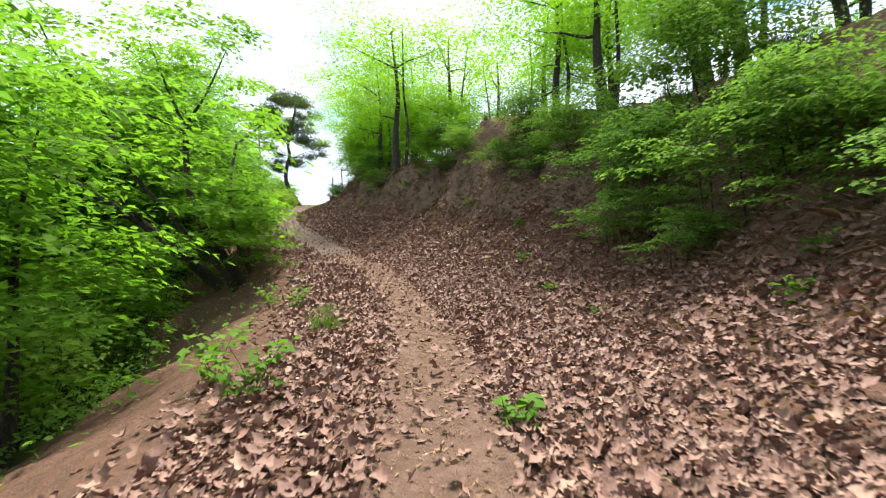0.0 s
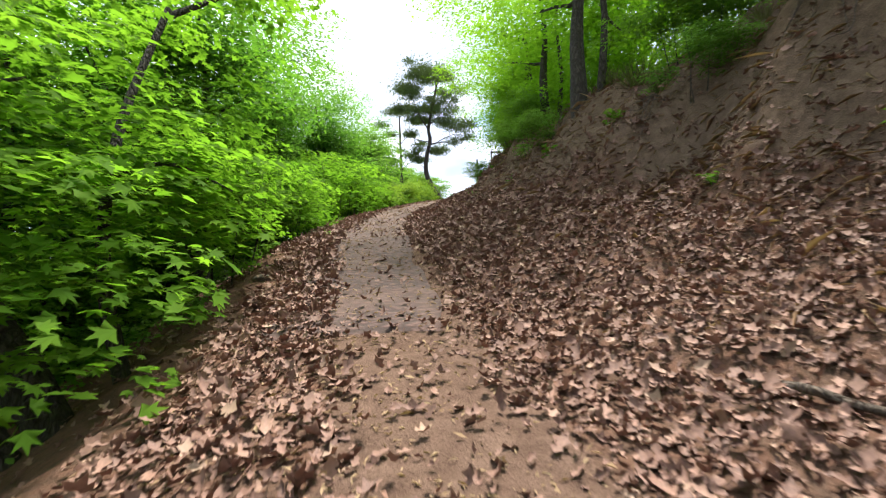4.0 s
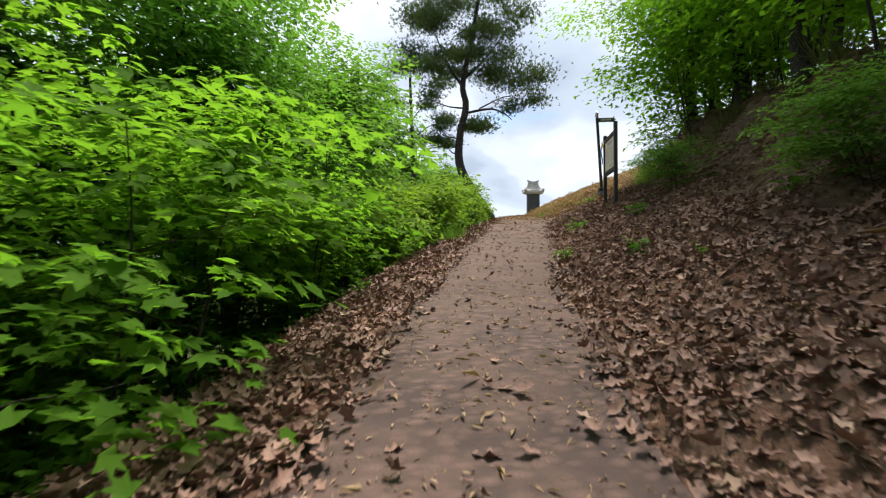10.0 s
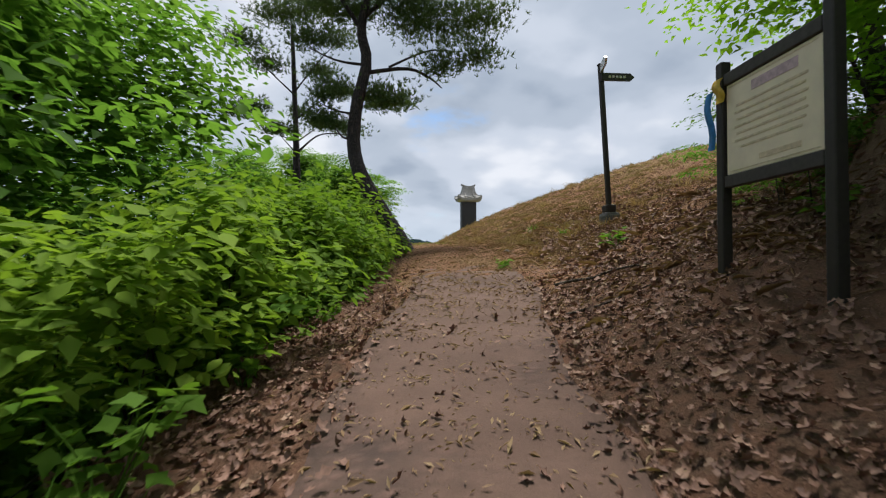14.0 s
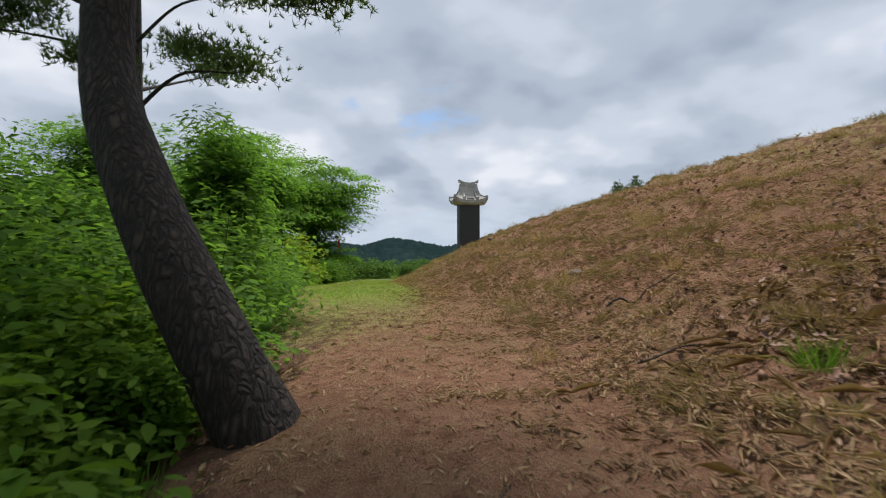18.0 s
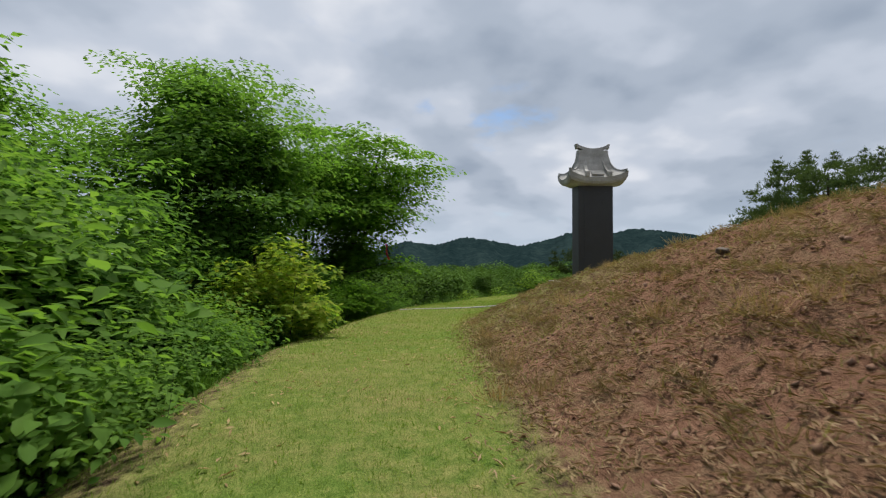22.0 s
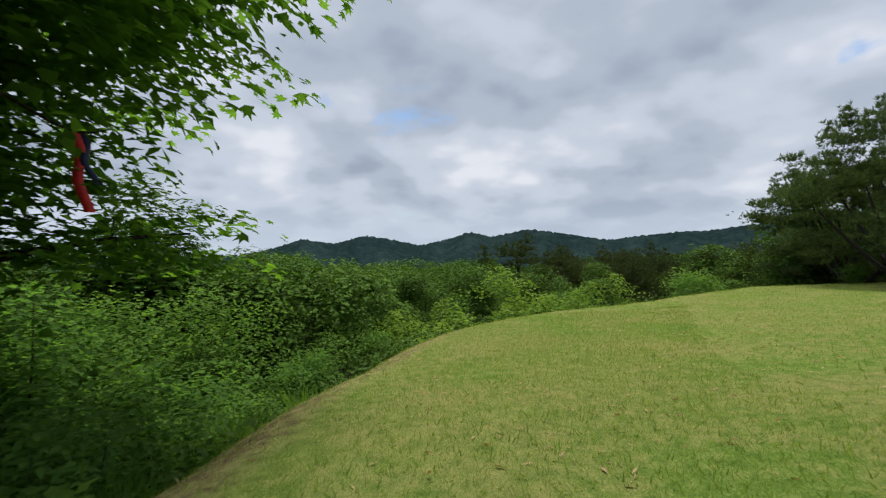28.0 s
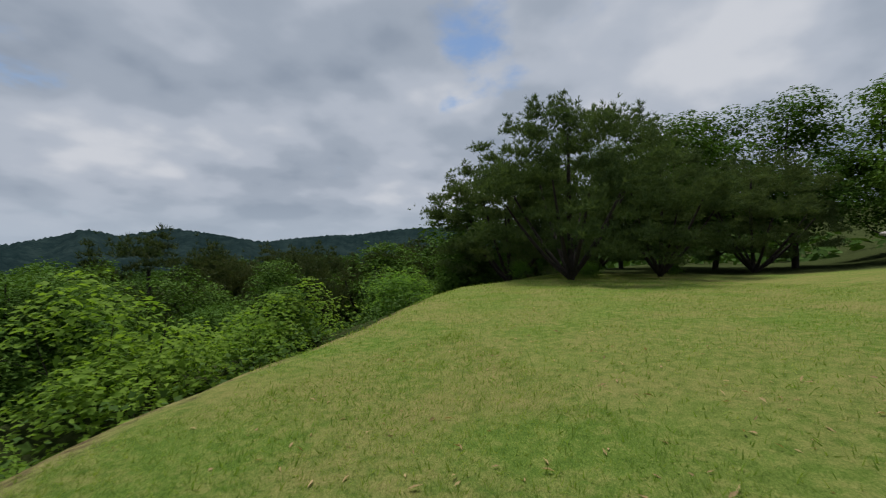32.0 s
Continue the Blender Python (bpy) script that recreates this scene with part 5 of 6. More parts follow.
rim_far = broadleaf("valley_tree", "tall dense tree below the lawn in the valley", 76, 9.0, 3.4, 0.22, KITE, M_RIM, 1, 0.15, 34, 150, (0, 0), trunk_r=0.15, crad=1.35, flat=0.4, fill=0.5)
place_top(rim_far, 8.3, far_rim + [(2.0, 66.5, 120, 6.3), (-1.5, 64.5, 200, 6.6), (5.6, 71.2, 20, 4.9), (8.1, 70.8, 80, 3.6), (6.0, 79.8, 0, 4.6), (9.4, 77.5, 140, 4.3), (11.7, 74.2, 200, 3.8), (12.8, 78.8, 300, 4.0), (4.4, 66.4, 160, 4.7), (2.6, 72.0, 50, 4.4), (15.8, 80.2, 10, 4.2), (7.3, 89.0, 70, 4.4), (19.5, 84.0, 250, 4.0)])


def far_woods():
    """The closed canopy of the valley woods, tree beside tree, out to the hills."""
    rs = np.random.RandomState(91)
    n = 2600
    r, a = 70 + 1000 * rs.rand(n) ** 1.3, np.radians(rs.uniform(-35, 118, n))
    cx, cy = 5 + r * np.sin(a), 52 + r * np.cos(a)
    keep = (cy > 95) | (cx > 75)
    cx, cy = cx[keep], cy[keep]
    cz = np.minimum(land(cx, cy) + 7.0, 2.2 - 0.012 * np.hypot(cx - 5, cy - 52) + 30 * smooth(60, 400, cx - 0.35 * (cy - 60)))
    k = 40
    q = rs.normal(size=(len(cx), k, 3))
    q /= np.linalg.norm(q, axis=2, keepdims=True)
    q[..., 2] = np.abs(q[..., 2])
    rad = rs.uniform(2.8, 5.0, (len(cx), 1, 1)) * (1 + np.hypot(cx - 5, cy - 52) / 600)[:, None, None]
    P = (np.stack([cx, cy, cz], -1)[:, None] + q * rad * (1, 1, 0.9)).reshape(-1, 3)
    N = (q + rs.normal(size=q.shape) * 0.35).reshape(-1, 3)
    tagged(new("far_woods", np_mesh("far_woods", *leaf_cloud(P, N, rs.uniform(1.0, 2.0, len(P)) * np.repeat(1 + np.hypot(cx - 5, cy - 52) / 500, k), KITE, rs), M_FAR)), "closed dark canopy of the woods across the valley", "woods", kind="stuff")


far_woods()
east_tree = broadleaf("wood_tree", "tall leafy tree in the wood behind the pines", 74, 9.5, 3.3, 0.26, KITE, M_RIM, 1, 0.1, 60, 110, (0, 0), trunk_r=0.16, crad=1.15, flat=0.3)
place(east_tree, [(47.75, 63.5, 0, 1.2), (50.75, 56.5, 70, 1.3), (54.75, 61.5, 140, 1.4), (47, 50, 200, 1.2), (53.75, 68.5, 20, 1.2), (45.75, 73.5, 100, 1.0), (38.75, 75.5, 40, 0.9), (46, 44, 300, 1.2), (58, 50, 60, 1.4), (60.75, 65.5, 250, 1.4)])

# ---- the roofed stele on the lawn ----
def loft(rings, mat, name, close=True):
    """A body through rings of equal length, its ends closed."""
    n = len(rings[0])
    V = [v for r in rings for v in r]
    bm = bmesh.new()
    vs = [bm.verts.new(v) for v in V]
    for k in range(len(rings) - 1):
        for j in range(n):
            a, b = k * n + j, k * n + (j + 1) % n
            bm.faces.new((vs[a], vs[b], vs[b + n], vs[a + n]))
    if close:
        bm.faces.new(vs[:n][::-1])
        bm.faces.new(vs[-n:])
    return bm_mesh(name, bm, mat)


def rect_ring(hw, hd, z, lift=0.0, n=8, sag=0.0):
    """A rectangle, its corners lifted and its sides drawn in by sag."""
    out = []
    for (x0, y0), (x1, y1) in (((-1, -1), (1, -1)), ((1, -1), (1, 1)), ((1, 1), (-1, 1)), ((-1, 1), (-1, -1))):
        for k in range(n):
            s = k / n
            c = abs(2 * s - 1) ** 2.6
            x, y = x0 + (x1 - x0) * s, y0 + (y1 - y0) * s
            q = 1 - sag * (1 - c)
            out.append((x * hw * q, y * hd * q, z + lift * c))
    return out


def stele():
    cx, cy = 10.88, 52.47
    z0 = float(land(cx, cy)) - 0.03
    k0 = 4.5 - z0
    st = thing("roofed_stele", "tall dark stone stele under a pale carved roof, on a plinth", "monument", pose(cx, cy, z0))
    part("base_slab", box("base_slab", (2.3, 2.6, 0.3), M_KERB, (0.1, 0.25, 3.83 - z0 - 0.15), 0.012), st, "pale granite slab")
    part("plinth", box("plinth", (2.1, 1.5, k0 + 0.5), M_PLINTH, (0, 0, (k0 - 0.5) / 2 - 0.03), 0.012), st)
    up = pose(0, 0, k0)
    part("plinth_top", box("plinth_top", (2.16, 1.56, 0.09), M_KERB, (0, 0, 0), 0.012), st, "pale granite capping", up)
    part("step", box("step", (1.2, 0.86, 0.11), M_GRANITE, (0, 0, 0.08), 0.02), st, "", up)
    part("shaft", box("shaft", (1.03, 0.53, 2.72), M_BLACK, (0, 0, 1.495), 0.012), st, "dark polished stone shaft", up)
    part("inscribed_panel", box("inscribed_panel", (0.74, 0.012, 2.3), M_BLACK, (0.02, -0.266, 1.495), 0.003), st, "", up)
    roof = part("roof", loft([rect_ring(0.55, 0.29, 3.5), rect_ring(0.82, 0.46, 3.54, 0.13, 8, 0.03), rect_ring(0.865, 0.495, 3.6, 0.17, 8, 0.03), rect_ring(0.875, 0.505, 3.72, 0.2, 8, 0.03),
                              rect_ring(0.84, 0.475, 3.735, 0.2, 8, 0.03), rect_ring(0.70, 0.38, 3.82, 0.12, 8, 0.04), rect_ring(0.58, 0.28, 3.95, 0.05, 8, 0.03), rect_ring(0.5, 0.2, 4.14, 0.0), rect_ring(0.455, 0.13, 4.38), rect_ring(0.44, 0.09, 4.58)], M_GRANITE, "roof"), st, "pale granite hipped roof with upturned eaves", up @ pose(0, 0, -0.665))

    def bar(name, P, wide, tall):
        """A squared ridge bar swept along P."""
        P = np.asarray(P, float)
        T = np.gradient(P, axis=0)
        side = np.cross(T, (0, 0, 1.0))
        side /= np.linalg.norm(side, axis=1, keepdims=True)
        ring = np.stack([P - side * wide, P + side * wide, P + side * wide * 0.8 + (0, 0, tall), P - side * wide * 0.8 + (0, 0, tall)], 1)
        part(name, loft([[tuple(v) for v in r] for r in ring], M_GRANITE, name), roof)

    for sx in (-1, 1):
        for sy in (-1, 1):
            bar("hip_ridge", curve_pts([(sx * 0.47, sy * 0.15, 4.2), (sx * 0.56, sy * 0.25, 4.0), (sx * 0.69, sy * 0.37, 3.9), (sx * 0.85, sy * 0.485, 3.92)], 10), 0.035, 0.06)
        bar("tile_rib", [(sx * 0.27, -0.16, 4.2), (sx * 0.29, -0.22, 4.04), (sx * 0.31, -0.33, 3.9), (sx * 0.33, -0.46, 3.8)], 0.05, 0.07)
        part("tile_end", box("tile_end", (0.13, 0.07, 0.15), M_GRANITE, (sx * 0.33, -0.475, 3.81), 0.015), roof)
        part("ridge_end", box("ridge_end", (0.06, 0.16, 0.15), M_GRANITE, (sx * 0.475, 0, 4.7), 0.02, Matrix.Rotation(sx * 0.25, 4, "Y")), roof)
    part("front_tile", box("front_tile", (0.36, 0.05, 0.1), M_GRANITE, (0, -0.42, 3.83), 0.01, Matrix.Rotation(-0.5, 4, "X")), roof, "pale flat tile between the ribs")
    lx = np.linspace(-0.47, 0.47, 15)
    bar("ridge", np.stack([lx, 0 * lx, 4.54 + 0.55 * lx**2], -1), 0.085, 0.1)

stele()


# ---- kerb stones across the lawn ----
def kerbs():
    row = thing("kerb", "row of pale granite kerb stones set in the lawn", "kerb", kind="structure")
    me = box("kerb_stone", (1.0, 0.15, 0.16), M_KERB, (0, 0, 0), 0.012)
    x = 5.7
    rs = np.random.RandomState(3)

    def kerb_y(v):
        return 54.11 + 0.078 * (v - 5.1) - 0.045 * softplus(v - 7.9, 0.5)

    def kerb_z(v):
        w = max(v, 6.1)
        return float(np.mean(land(w + np.linspace(-0.8, 0.8, 9), kerb_y(w)))) - 0.06 - 0.02 * (w - v)

    while x < 12.8:
        y, slant = kerb_y(x), kerb_y(x + 0.5) - kerb_y(x - 0.5)
        dz = kerb_z(x + 0.5) - kerb_z(x - 0.5)
        part("kerb_stone", me, row, "", pose(x, y + rs.uniform(-0.008, 0.008), kerb_z(x), 0, -math.degrees(math.atan(dz)), math.degrees(math.atan(slant)) + rs.uniform(-0.6, 0.6)))
        x += 1.005


kerbs()


# ---- notice board and signpost ----
def notice_board():
    a, b = Vector((5.045, 23.58, 0)), Vector((5.24, 24.58, 0))
    z = (float(land(a.x, a.y)) + float(land(b.x, b.y))) / 2
    mid_p, turn = (a + b) / 2, math.degrees(math.atan2(b.y - a.y, b.x - a.x))
    nb = thing("notice_board", "timber notice board with a cream panel, ribbons tied to it", "sign", pose(mid_p.x, mid_p.y, z, 0, 0, turn))
    for x, h in ((-0.55, 1.98), (0.55, 1.9)):
        part("post", box("post", (0.085, 0.085, h + 0.5), M_POST, (x, 0, h / 2 - 0.25), 0.012), nb)
    part("top_rail", box("top_rail", (0.99, 0.07, 0.1), M_FRAME, (0, 0, 1.73), 0.01), nb)
    part("bottom_rail", box("bottom_rail", (0.99, 0.07, 0.1), M_FRAME, (0, 0, 0.86), 0.01), nb)
    panel = part("panel", box("panel", (0.97, 0.03, 0.76), M_BOARD, (0, 0, 1.295), 0.006), nb, "cream panel with faded lines of writing")
    part("border", box("border", (0.9, 0.004, 0.008), M_INK, (0, 0.0165, 1.65), 0), panel)
    part("border", box("border", (0.9, 0.004, 0.008), M_INK, (0, 0.0165, 0.94), 0), panel)
    part("title_bar", box("title_bar", (0.46, 0.004, 0.075), M_PURPLE, (-0.05, 0.0165, 1.575), 0), panel, "faded purple title bar")
    for k in range(7):
        part("text_line", box("text_line", (0.72 - 0.1 * (k == 6), 0.004, 0.018), M_INK, (0.02 * (k % 2), 0.0165, 1.47 - 0.058 * k), 0), panel)
    part("caption_bar", box("caption_bar", (0.4, 0.004, 0.04), M_INK, (-0.1, 0.0165, 1.0), 0), panel)
    for nm, mt, x0, w, top, ln in (("blue_ribbon", M_BLUE, 0.62, 0.07, 1.66, 0.5), ("yellow_ribbon", M_GOLD, 0.5, 0.09, 1.74, 0.2)):
        s = np.linspace(0, 1, 9)
        L = np.stack([x0 + 0.02 * np.sin(s * 7), 0.065 + 0.015 * np.sin(s * 5), top - ln * s], -1)
        V = np.concatenate([L - (w / 2, 0, 0), L + (w / 2, 0.012, 0), L + (w / 2, 0.018, 0), L - (w / 2, -0.006, 0)])
        i = np.arange(8)
        F = np.concatenate([np.stack([i + 9 * k, i + 9 * k + 1, i + 9 * ((k + 1) % 4) + 1, i + 9 * ((k + 1) % 4)], -1) for k in range(4)])
        part(nm, np_mesh(nm, V, F, mt, True), nb)


notice_board()


def arrow_plate(name, length, mat, at, turn):
    """A plank cut to a point at one end."""
    bm = bmesh.new()
    h, t = 0.075, 0.02
    out = [(-0.06, -h), (length - 0.09, -h), (length, 0), (length - 0.09, h), (-0.06, h)]
    lo = [bm.verts.new((x, -t, z)) for x, z in out]
    hi = [bm.verts.new((x, t, z)) for x, z in out]
    bm.faces.new(lo)
    bm.faces.new(hi[::-1])
    for k in range(5):
        bm.faces.new((lo[k], hi[k], hi[(k + 1) % 5], lo[(k + 1) % 5]))
    bmesh.ops.recalc_face_normals(bm, faces=bm.faces)
    bmesh.ops.transform(bm, matrix=Matrix.Translation(at) @ Matrix.Rotation(radians(turn), 4, "Z"), verts=bm.verts)
    return bm_mesh(name, bm, mat)


def signpost():
    x, y = 7.2, 29.4
    sp = thing("signpost", "dark brown signpost with a dark and a pale arm, leaning slightly", "signpost", pose(x, y, float(land(x, y)), 0, -3.4, 0))
    part("foot", box("foot", (0.36, 0.34, 0.4), M_PLINTH, (0, 0, 0.0), 0.08, None, 0.86), sp, "grey concrete foot")
    part("collar", box("collar", (0.22, 0.2, 0.16), M_POST, (0, 0, 0.26), 0.04), sp)
    part("post", box("post", (0.085, 0.085, 2.85), M_POST, (0, 0, 1.67), 0.015), sp)
    arm = part("arm", arrow_plate("arm", 0.66, M_ARM, (0.03, -0.06, 2.84), 0), sp, "dark arm with pale lettering")
    for k in range(5):
        part("letter_bar", box("letter_bar", (0.05, 0.006, 0.05), M_LETTER, (0.14 + 0.08 * k, -0.083, 2.84), 0), arm)
    part("arm", arrow_plate("arm", 0.6, M_PALE, (0.0, 0.0, 3.0), -112), sp, "pale arm pointing down the trail")
    part("cap", box("cap", (0.1, 0.1, 0.03), M_POST, (0, 0, 3.1), 0.01), sp)


signpost()


# ---- ribbon on the maple, small shrine, fallen wood, stones ----
def ribbon():
    rb = thing("trail_ribbon", "red and navy trail ribbon hanging from a maple twig", "ribbon", pose(4.61, 57.19, 5.77))
    v, f = tube(curve_pts([(-0.9, -0.2, 0.5), (-0.4, -0.05, 0.22), (0, 0, 0.0), (0.25, 0.05, 0.05)], 12), np.linspace(0.018, 0.005, 12), 6)
    part("twig", np_mesh("twig", v, f, M_BARK, True), rb)
    for nm, mt, w, ln, dx in (("red_ribbon", M_REDRIB, 0.07, 0.62, 0.0), ("navy_ribbon", M_NAVYRIB, 0.05, 0.4, 0.035)):
        s = np.linspace(0, 1, 12)
        L = np.stack([dx + 0.10 * s + 0.02 * np.sin(s * 8), 0.02 * np.sin(s * 6 + dx * 40) + dx, -ln * s], -1)
        V = np.concatenate([L - (w / 2, 0, 0), L + (w / 2, 0.01, 0), L + (w / 2, 0.016, 0), L - (w / 2, -0.006, 0)])
        i = np.arange(11)
        F = np.concatenate([np.stack([i + 12 * k, i + 12 * k + 1, i + 12 * ((k + 1) % 4) + 1, i + 12 * ((k + 1) % 4)], -1) for k in range(4)])
        part(nm, np_mesh(nm, V, F, mt, True), rb)


ribbon()


def shrine():
    x, y = 33.5, 53.6
    sh = thing("shelter", "small dark wooden shelter with a grey roof beside the lawn", "shelter", pose(x, y, float(land(x, y)), 0, 0, 25))
    part("roof", loft([rect_ring(1.5, 1.2, 1.35, 0.06), rect_ring(1.52, 1.22, 1.43, 0.06), rect_ring(0.9, 0.5, 1.85), rect_ring(0.8, 0.05, 2.0)], M_ROOFTILE, "roof"), sh)
    part("wall", box("wall", (2.2, 1.6, 0.55), M_DARKWOOD, (0, 0, 1.08), 0.01), sh, "dark brown boarding under the eaves")
    part("floor", box("floor", (2.4, 1.8, 0.12), M_DARKWOOD, (0, 0, 0.4), 0.01), sh)
    for px_ in (-1.15, 1.15):
        for py_ in (-0.8, 0.8):
            part("post", box("post", (0.16, 0.16, 1.4), M_WHITE, (px_, py_, 0.62), 0.01), sh, "white painted post")


shrine()


def stick(name, label, x, y, turn, length, r, seed, tilt=0.0):
    rs = np.random.RandomState(seed)
    keys = wander(rs, (-length / 2, 0, 0), (length / 2, 0, 0), 6, 0.04)
    keys[:, 2] = np.abs(keys[:, 2]) * 0.5
    c, s_ = math.cos(radians(turn)), math.sin(radians(turn))
    W = [(x + c * k[0] - s_ * k[1], y + s_ * k[0] + c * k[1]) for k in keys]
    P = np.array([(a - x, b - y, float(land(a, b)) + r + 0.03 + k[2]) for (a, b), k in zip(W, keys)])
    z0 = P[:, 2].min()
    P[:, 2] -= z0
    v, f = tube(curve_pts(P, 16), r * np.linspace(1, 0.45, 16), 7, 0.12, seed)
    ob = tagged(new(name, np_mesh(name, v, f, M_TWIG, True)), label, "stick", "fallen sticks")
    ob.matrix_basis = pose(x, y, z0)


for k, (x, y, turn, ln, r) in enumerate([(2.85, -2.6, -62, 1.3, 0.03), (4.9, 26.0, -50, 1.1, 0.02), (4.5, 25.2, -20, 0.8, 0.015), (7.3, 34.5, -15, 0.7, 0.014), (6.9, 31.0, 20, 0.6, 0.012), (1.9, 12.4, -30, 0.5, 0.012), (-0.9, 5.2, 60, 0.5, 0.01),
                                         (0.7, 14.2, -70, 0.4, 0.008), (6.6, 33.2, -20, 0.5, 0.01), (3.4, 16.4, 20, 0.9, 0.016), (3.0, 6.0, 40, 0.9, 0.018), (4.9, 32.2, 50, 0.35, 0.007), (2.2, 3.0, -40, 0.6, 0.012)]):
    stick("fallen_stick", "weathered fallen stick lying on the leaves", x, y, turn, ln, r, 90 + k)


def stones():
    for k, (x, y, s) in enumerate([(-1.83, 8.04, 0.22), (-1.2, -3.2, 0.22), (2.6, 9.0, 0.12), (-1.5, 2.2, 0.16), (5.5, 30.6, 0.09), (3.0, -3.8, 0.1), (7.6, 36.3, 0.12), (8.3, 41.5, 0.1), (9.2, 44.5, 0.11)]):
        bm = bmesh.new()
        bmesh.ops.create_icosphere(bm, subdivisions=3, radius=1.0)
        for v in bm.verts:
            q = v.co * 1.3 + Vector((k * 3.1, 0, 0))
            v.co *= 0.8 + 0.35 * noise.noise(q) + 0.1 * noise.noise(q * 3)
            v.co = Vector((v.co.x * s, v.co.y * s * 0.75, v.co.z * s * 0.5))
        tagged(new("field_stone", bm_mesh("field_stone", bm, M_ROCK, True)), "rough brown stone half sunk in the leaves", "stone", "stones").matrix_basis = pose(x, y, float(land(x, y)) + s * 0.12, 0, 0, k * 47)


stones()


def hanging_roots():
    """Bare roots where the cut bank has slipped away."""
    for k, (u, y) in enumerate([(4.75, -4.2), (5.0, -1.5), (4.9, 0.6), (4.2, 3.0), (3.9, 6.2), (5.0, -6.5)]):
        x = float(trail_x(y)) + u
        x2 = x + 0.75
        z2 = float(land(x2, y)) + 0.04
        rt = thing("exposed_roots", "bare roots hanging from the cut bank", "roots", pose(x2, y, z2), "bank roots")
        rs = np.random.RandomState(200 + k)
        for j in range(6):
            yo, ln = rs.uniform(-0.5, 0.5), rs.uniform(0.25, 0.6)
            pts = []
            for s in np.linspace(0, 1, 7):
                xx, yy = x2 + 0.15 - ln * s, y + yo + 0.25 * math.sin(s * 5 + j) * s
                pts.append((xx - x2, yy - y, float(land(xx, yy)) + 0.04 + 0.16 * math.sin(s * 3.1) - z2))
            v, f = tube(curve_pts(pts, 14), rs.uniform(0.006, 0.016) * np.linspace(1, 0.3, 14), 6, 0.1, j)
            part("root", np_mesh("root", v, f, M_ROOT, True), rt)


hanging_roots()

# ---- low plants ----
def herb(seed, name, label, n, size, shape, mat, tall):
    rs = np.random.RandomState(seed)
    hb = thing(name, label, "plant")
    P, N = [], []
    for k in range(5):
        a = rs.uniform(0, 6.28)
        top = np.array([math.cos(a) * tall * 0.45, math.sin(a) * tall * 0.45, tall * rs.uniform(0.6, 1.0)])
        line = curve_pts(wander(rs, (0, 0, -0.05), top, 4, 0.08), 7)
        part("stem", np_mesh("stem", *tube(line, np.linspace(0.006, 0.003, 7), 5), M_SHRUB, True), hb)
        for q in range(n // 5):
            c = line[rs.randint(2, 7)]
            P.append(c + rs.normal(size=3) * (0.05, 0.05, 0.02))
            N.append(rs.normal(size=3) * 0.4 + (0, 0, 1))
    part("leaves", np_mesh("leaves", *leaf_cloud(np.array(P), np.array(N), size * rs.uniform(0.6, 1.2, len(P)), shape, rs), mat), hb)
    return hb


broad_herb = herb(1, "broad_leaved_herb", "low herb with broad green leaves among dead leaves", 25, 0.14, LOBED, M_HERB, 0.22)
place(broad_herb, [(2.82, 18.2, 0, 1.0), (3.42, 21.8, 50, 1.2), (2.4, 19.5, 100, 0.9), (3.9, -6.0, 0, 1.2), (3.1, -12.9, 60, 1.2), (-0.9, -12.9, 20, 1.1), (2.7, 10.4, 0, 0.9), (1.7, 8.6, 10, 0.6), (2.5, 14.6, 70, 1.0), (4.1, 20.6, 90, 1.1), (2.7, -8.6, 30, 0.9),
                   (2.2, -10.4, 140, 0.7), (4.6, 28.4, 20, 0.9), (5.9, 27.2, 100, 1.2), (6.4, 24.6, 30, 1.3), (-1.3, 14.4, 60, 0.7), (-1.2, 6.3, 0, 0.7), (-0.6, 19.2, 90, 0.8), (-1.6, 11.6, 130, 0.8), (2.9, 17.0, 0, 0.7), (6.6, 30.2, 0, 0.7), (4.6, -7.4, 40, 1.0), (5.3, -5.6, 120, 0.9), (4.9, -4.4, 200, 1.1), (5.6, -2.6, 10, 1.0), (5.2, -0.8, 80, 1.2), (4.4, 0.9, 150, 0.8), (4.3, 3.4, 220, 1.0), (3.7, 5.4, 300, 1.1), (3.4, 7.2, 60, 1.2), (3.9, 9.4, 20, 1.2), (3.6, 11.8, 90, 1.0), (4.2, 14.2, 10, 1.2), (4.4, 17.6, 50, 1.1), (4.6, -9.6, 0, 1.3), (3.2, -14.0, 70, 1.3), (2.3, -13.0, 20, 1.0)], 0.0)
tall_herb = herb(2, "tall_herb", "lush leafy herb crowding the trail's edge", 60, 0.15, LOBED, M_HERB, 0.6)
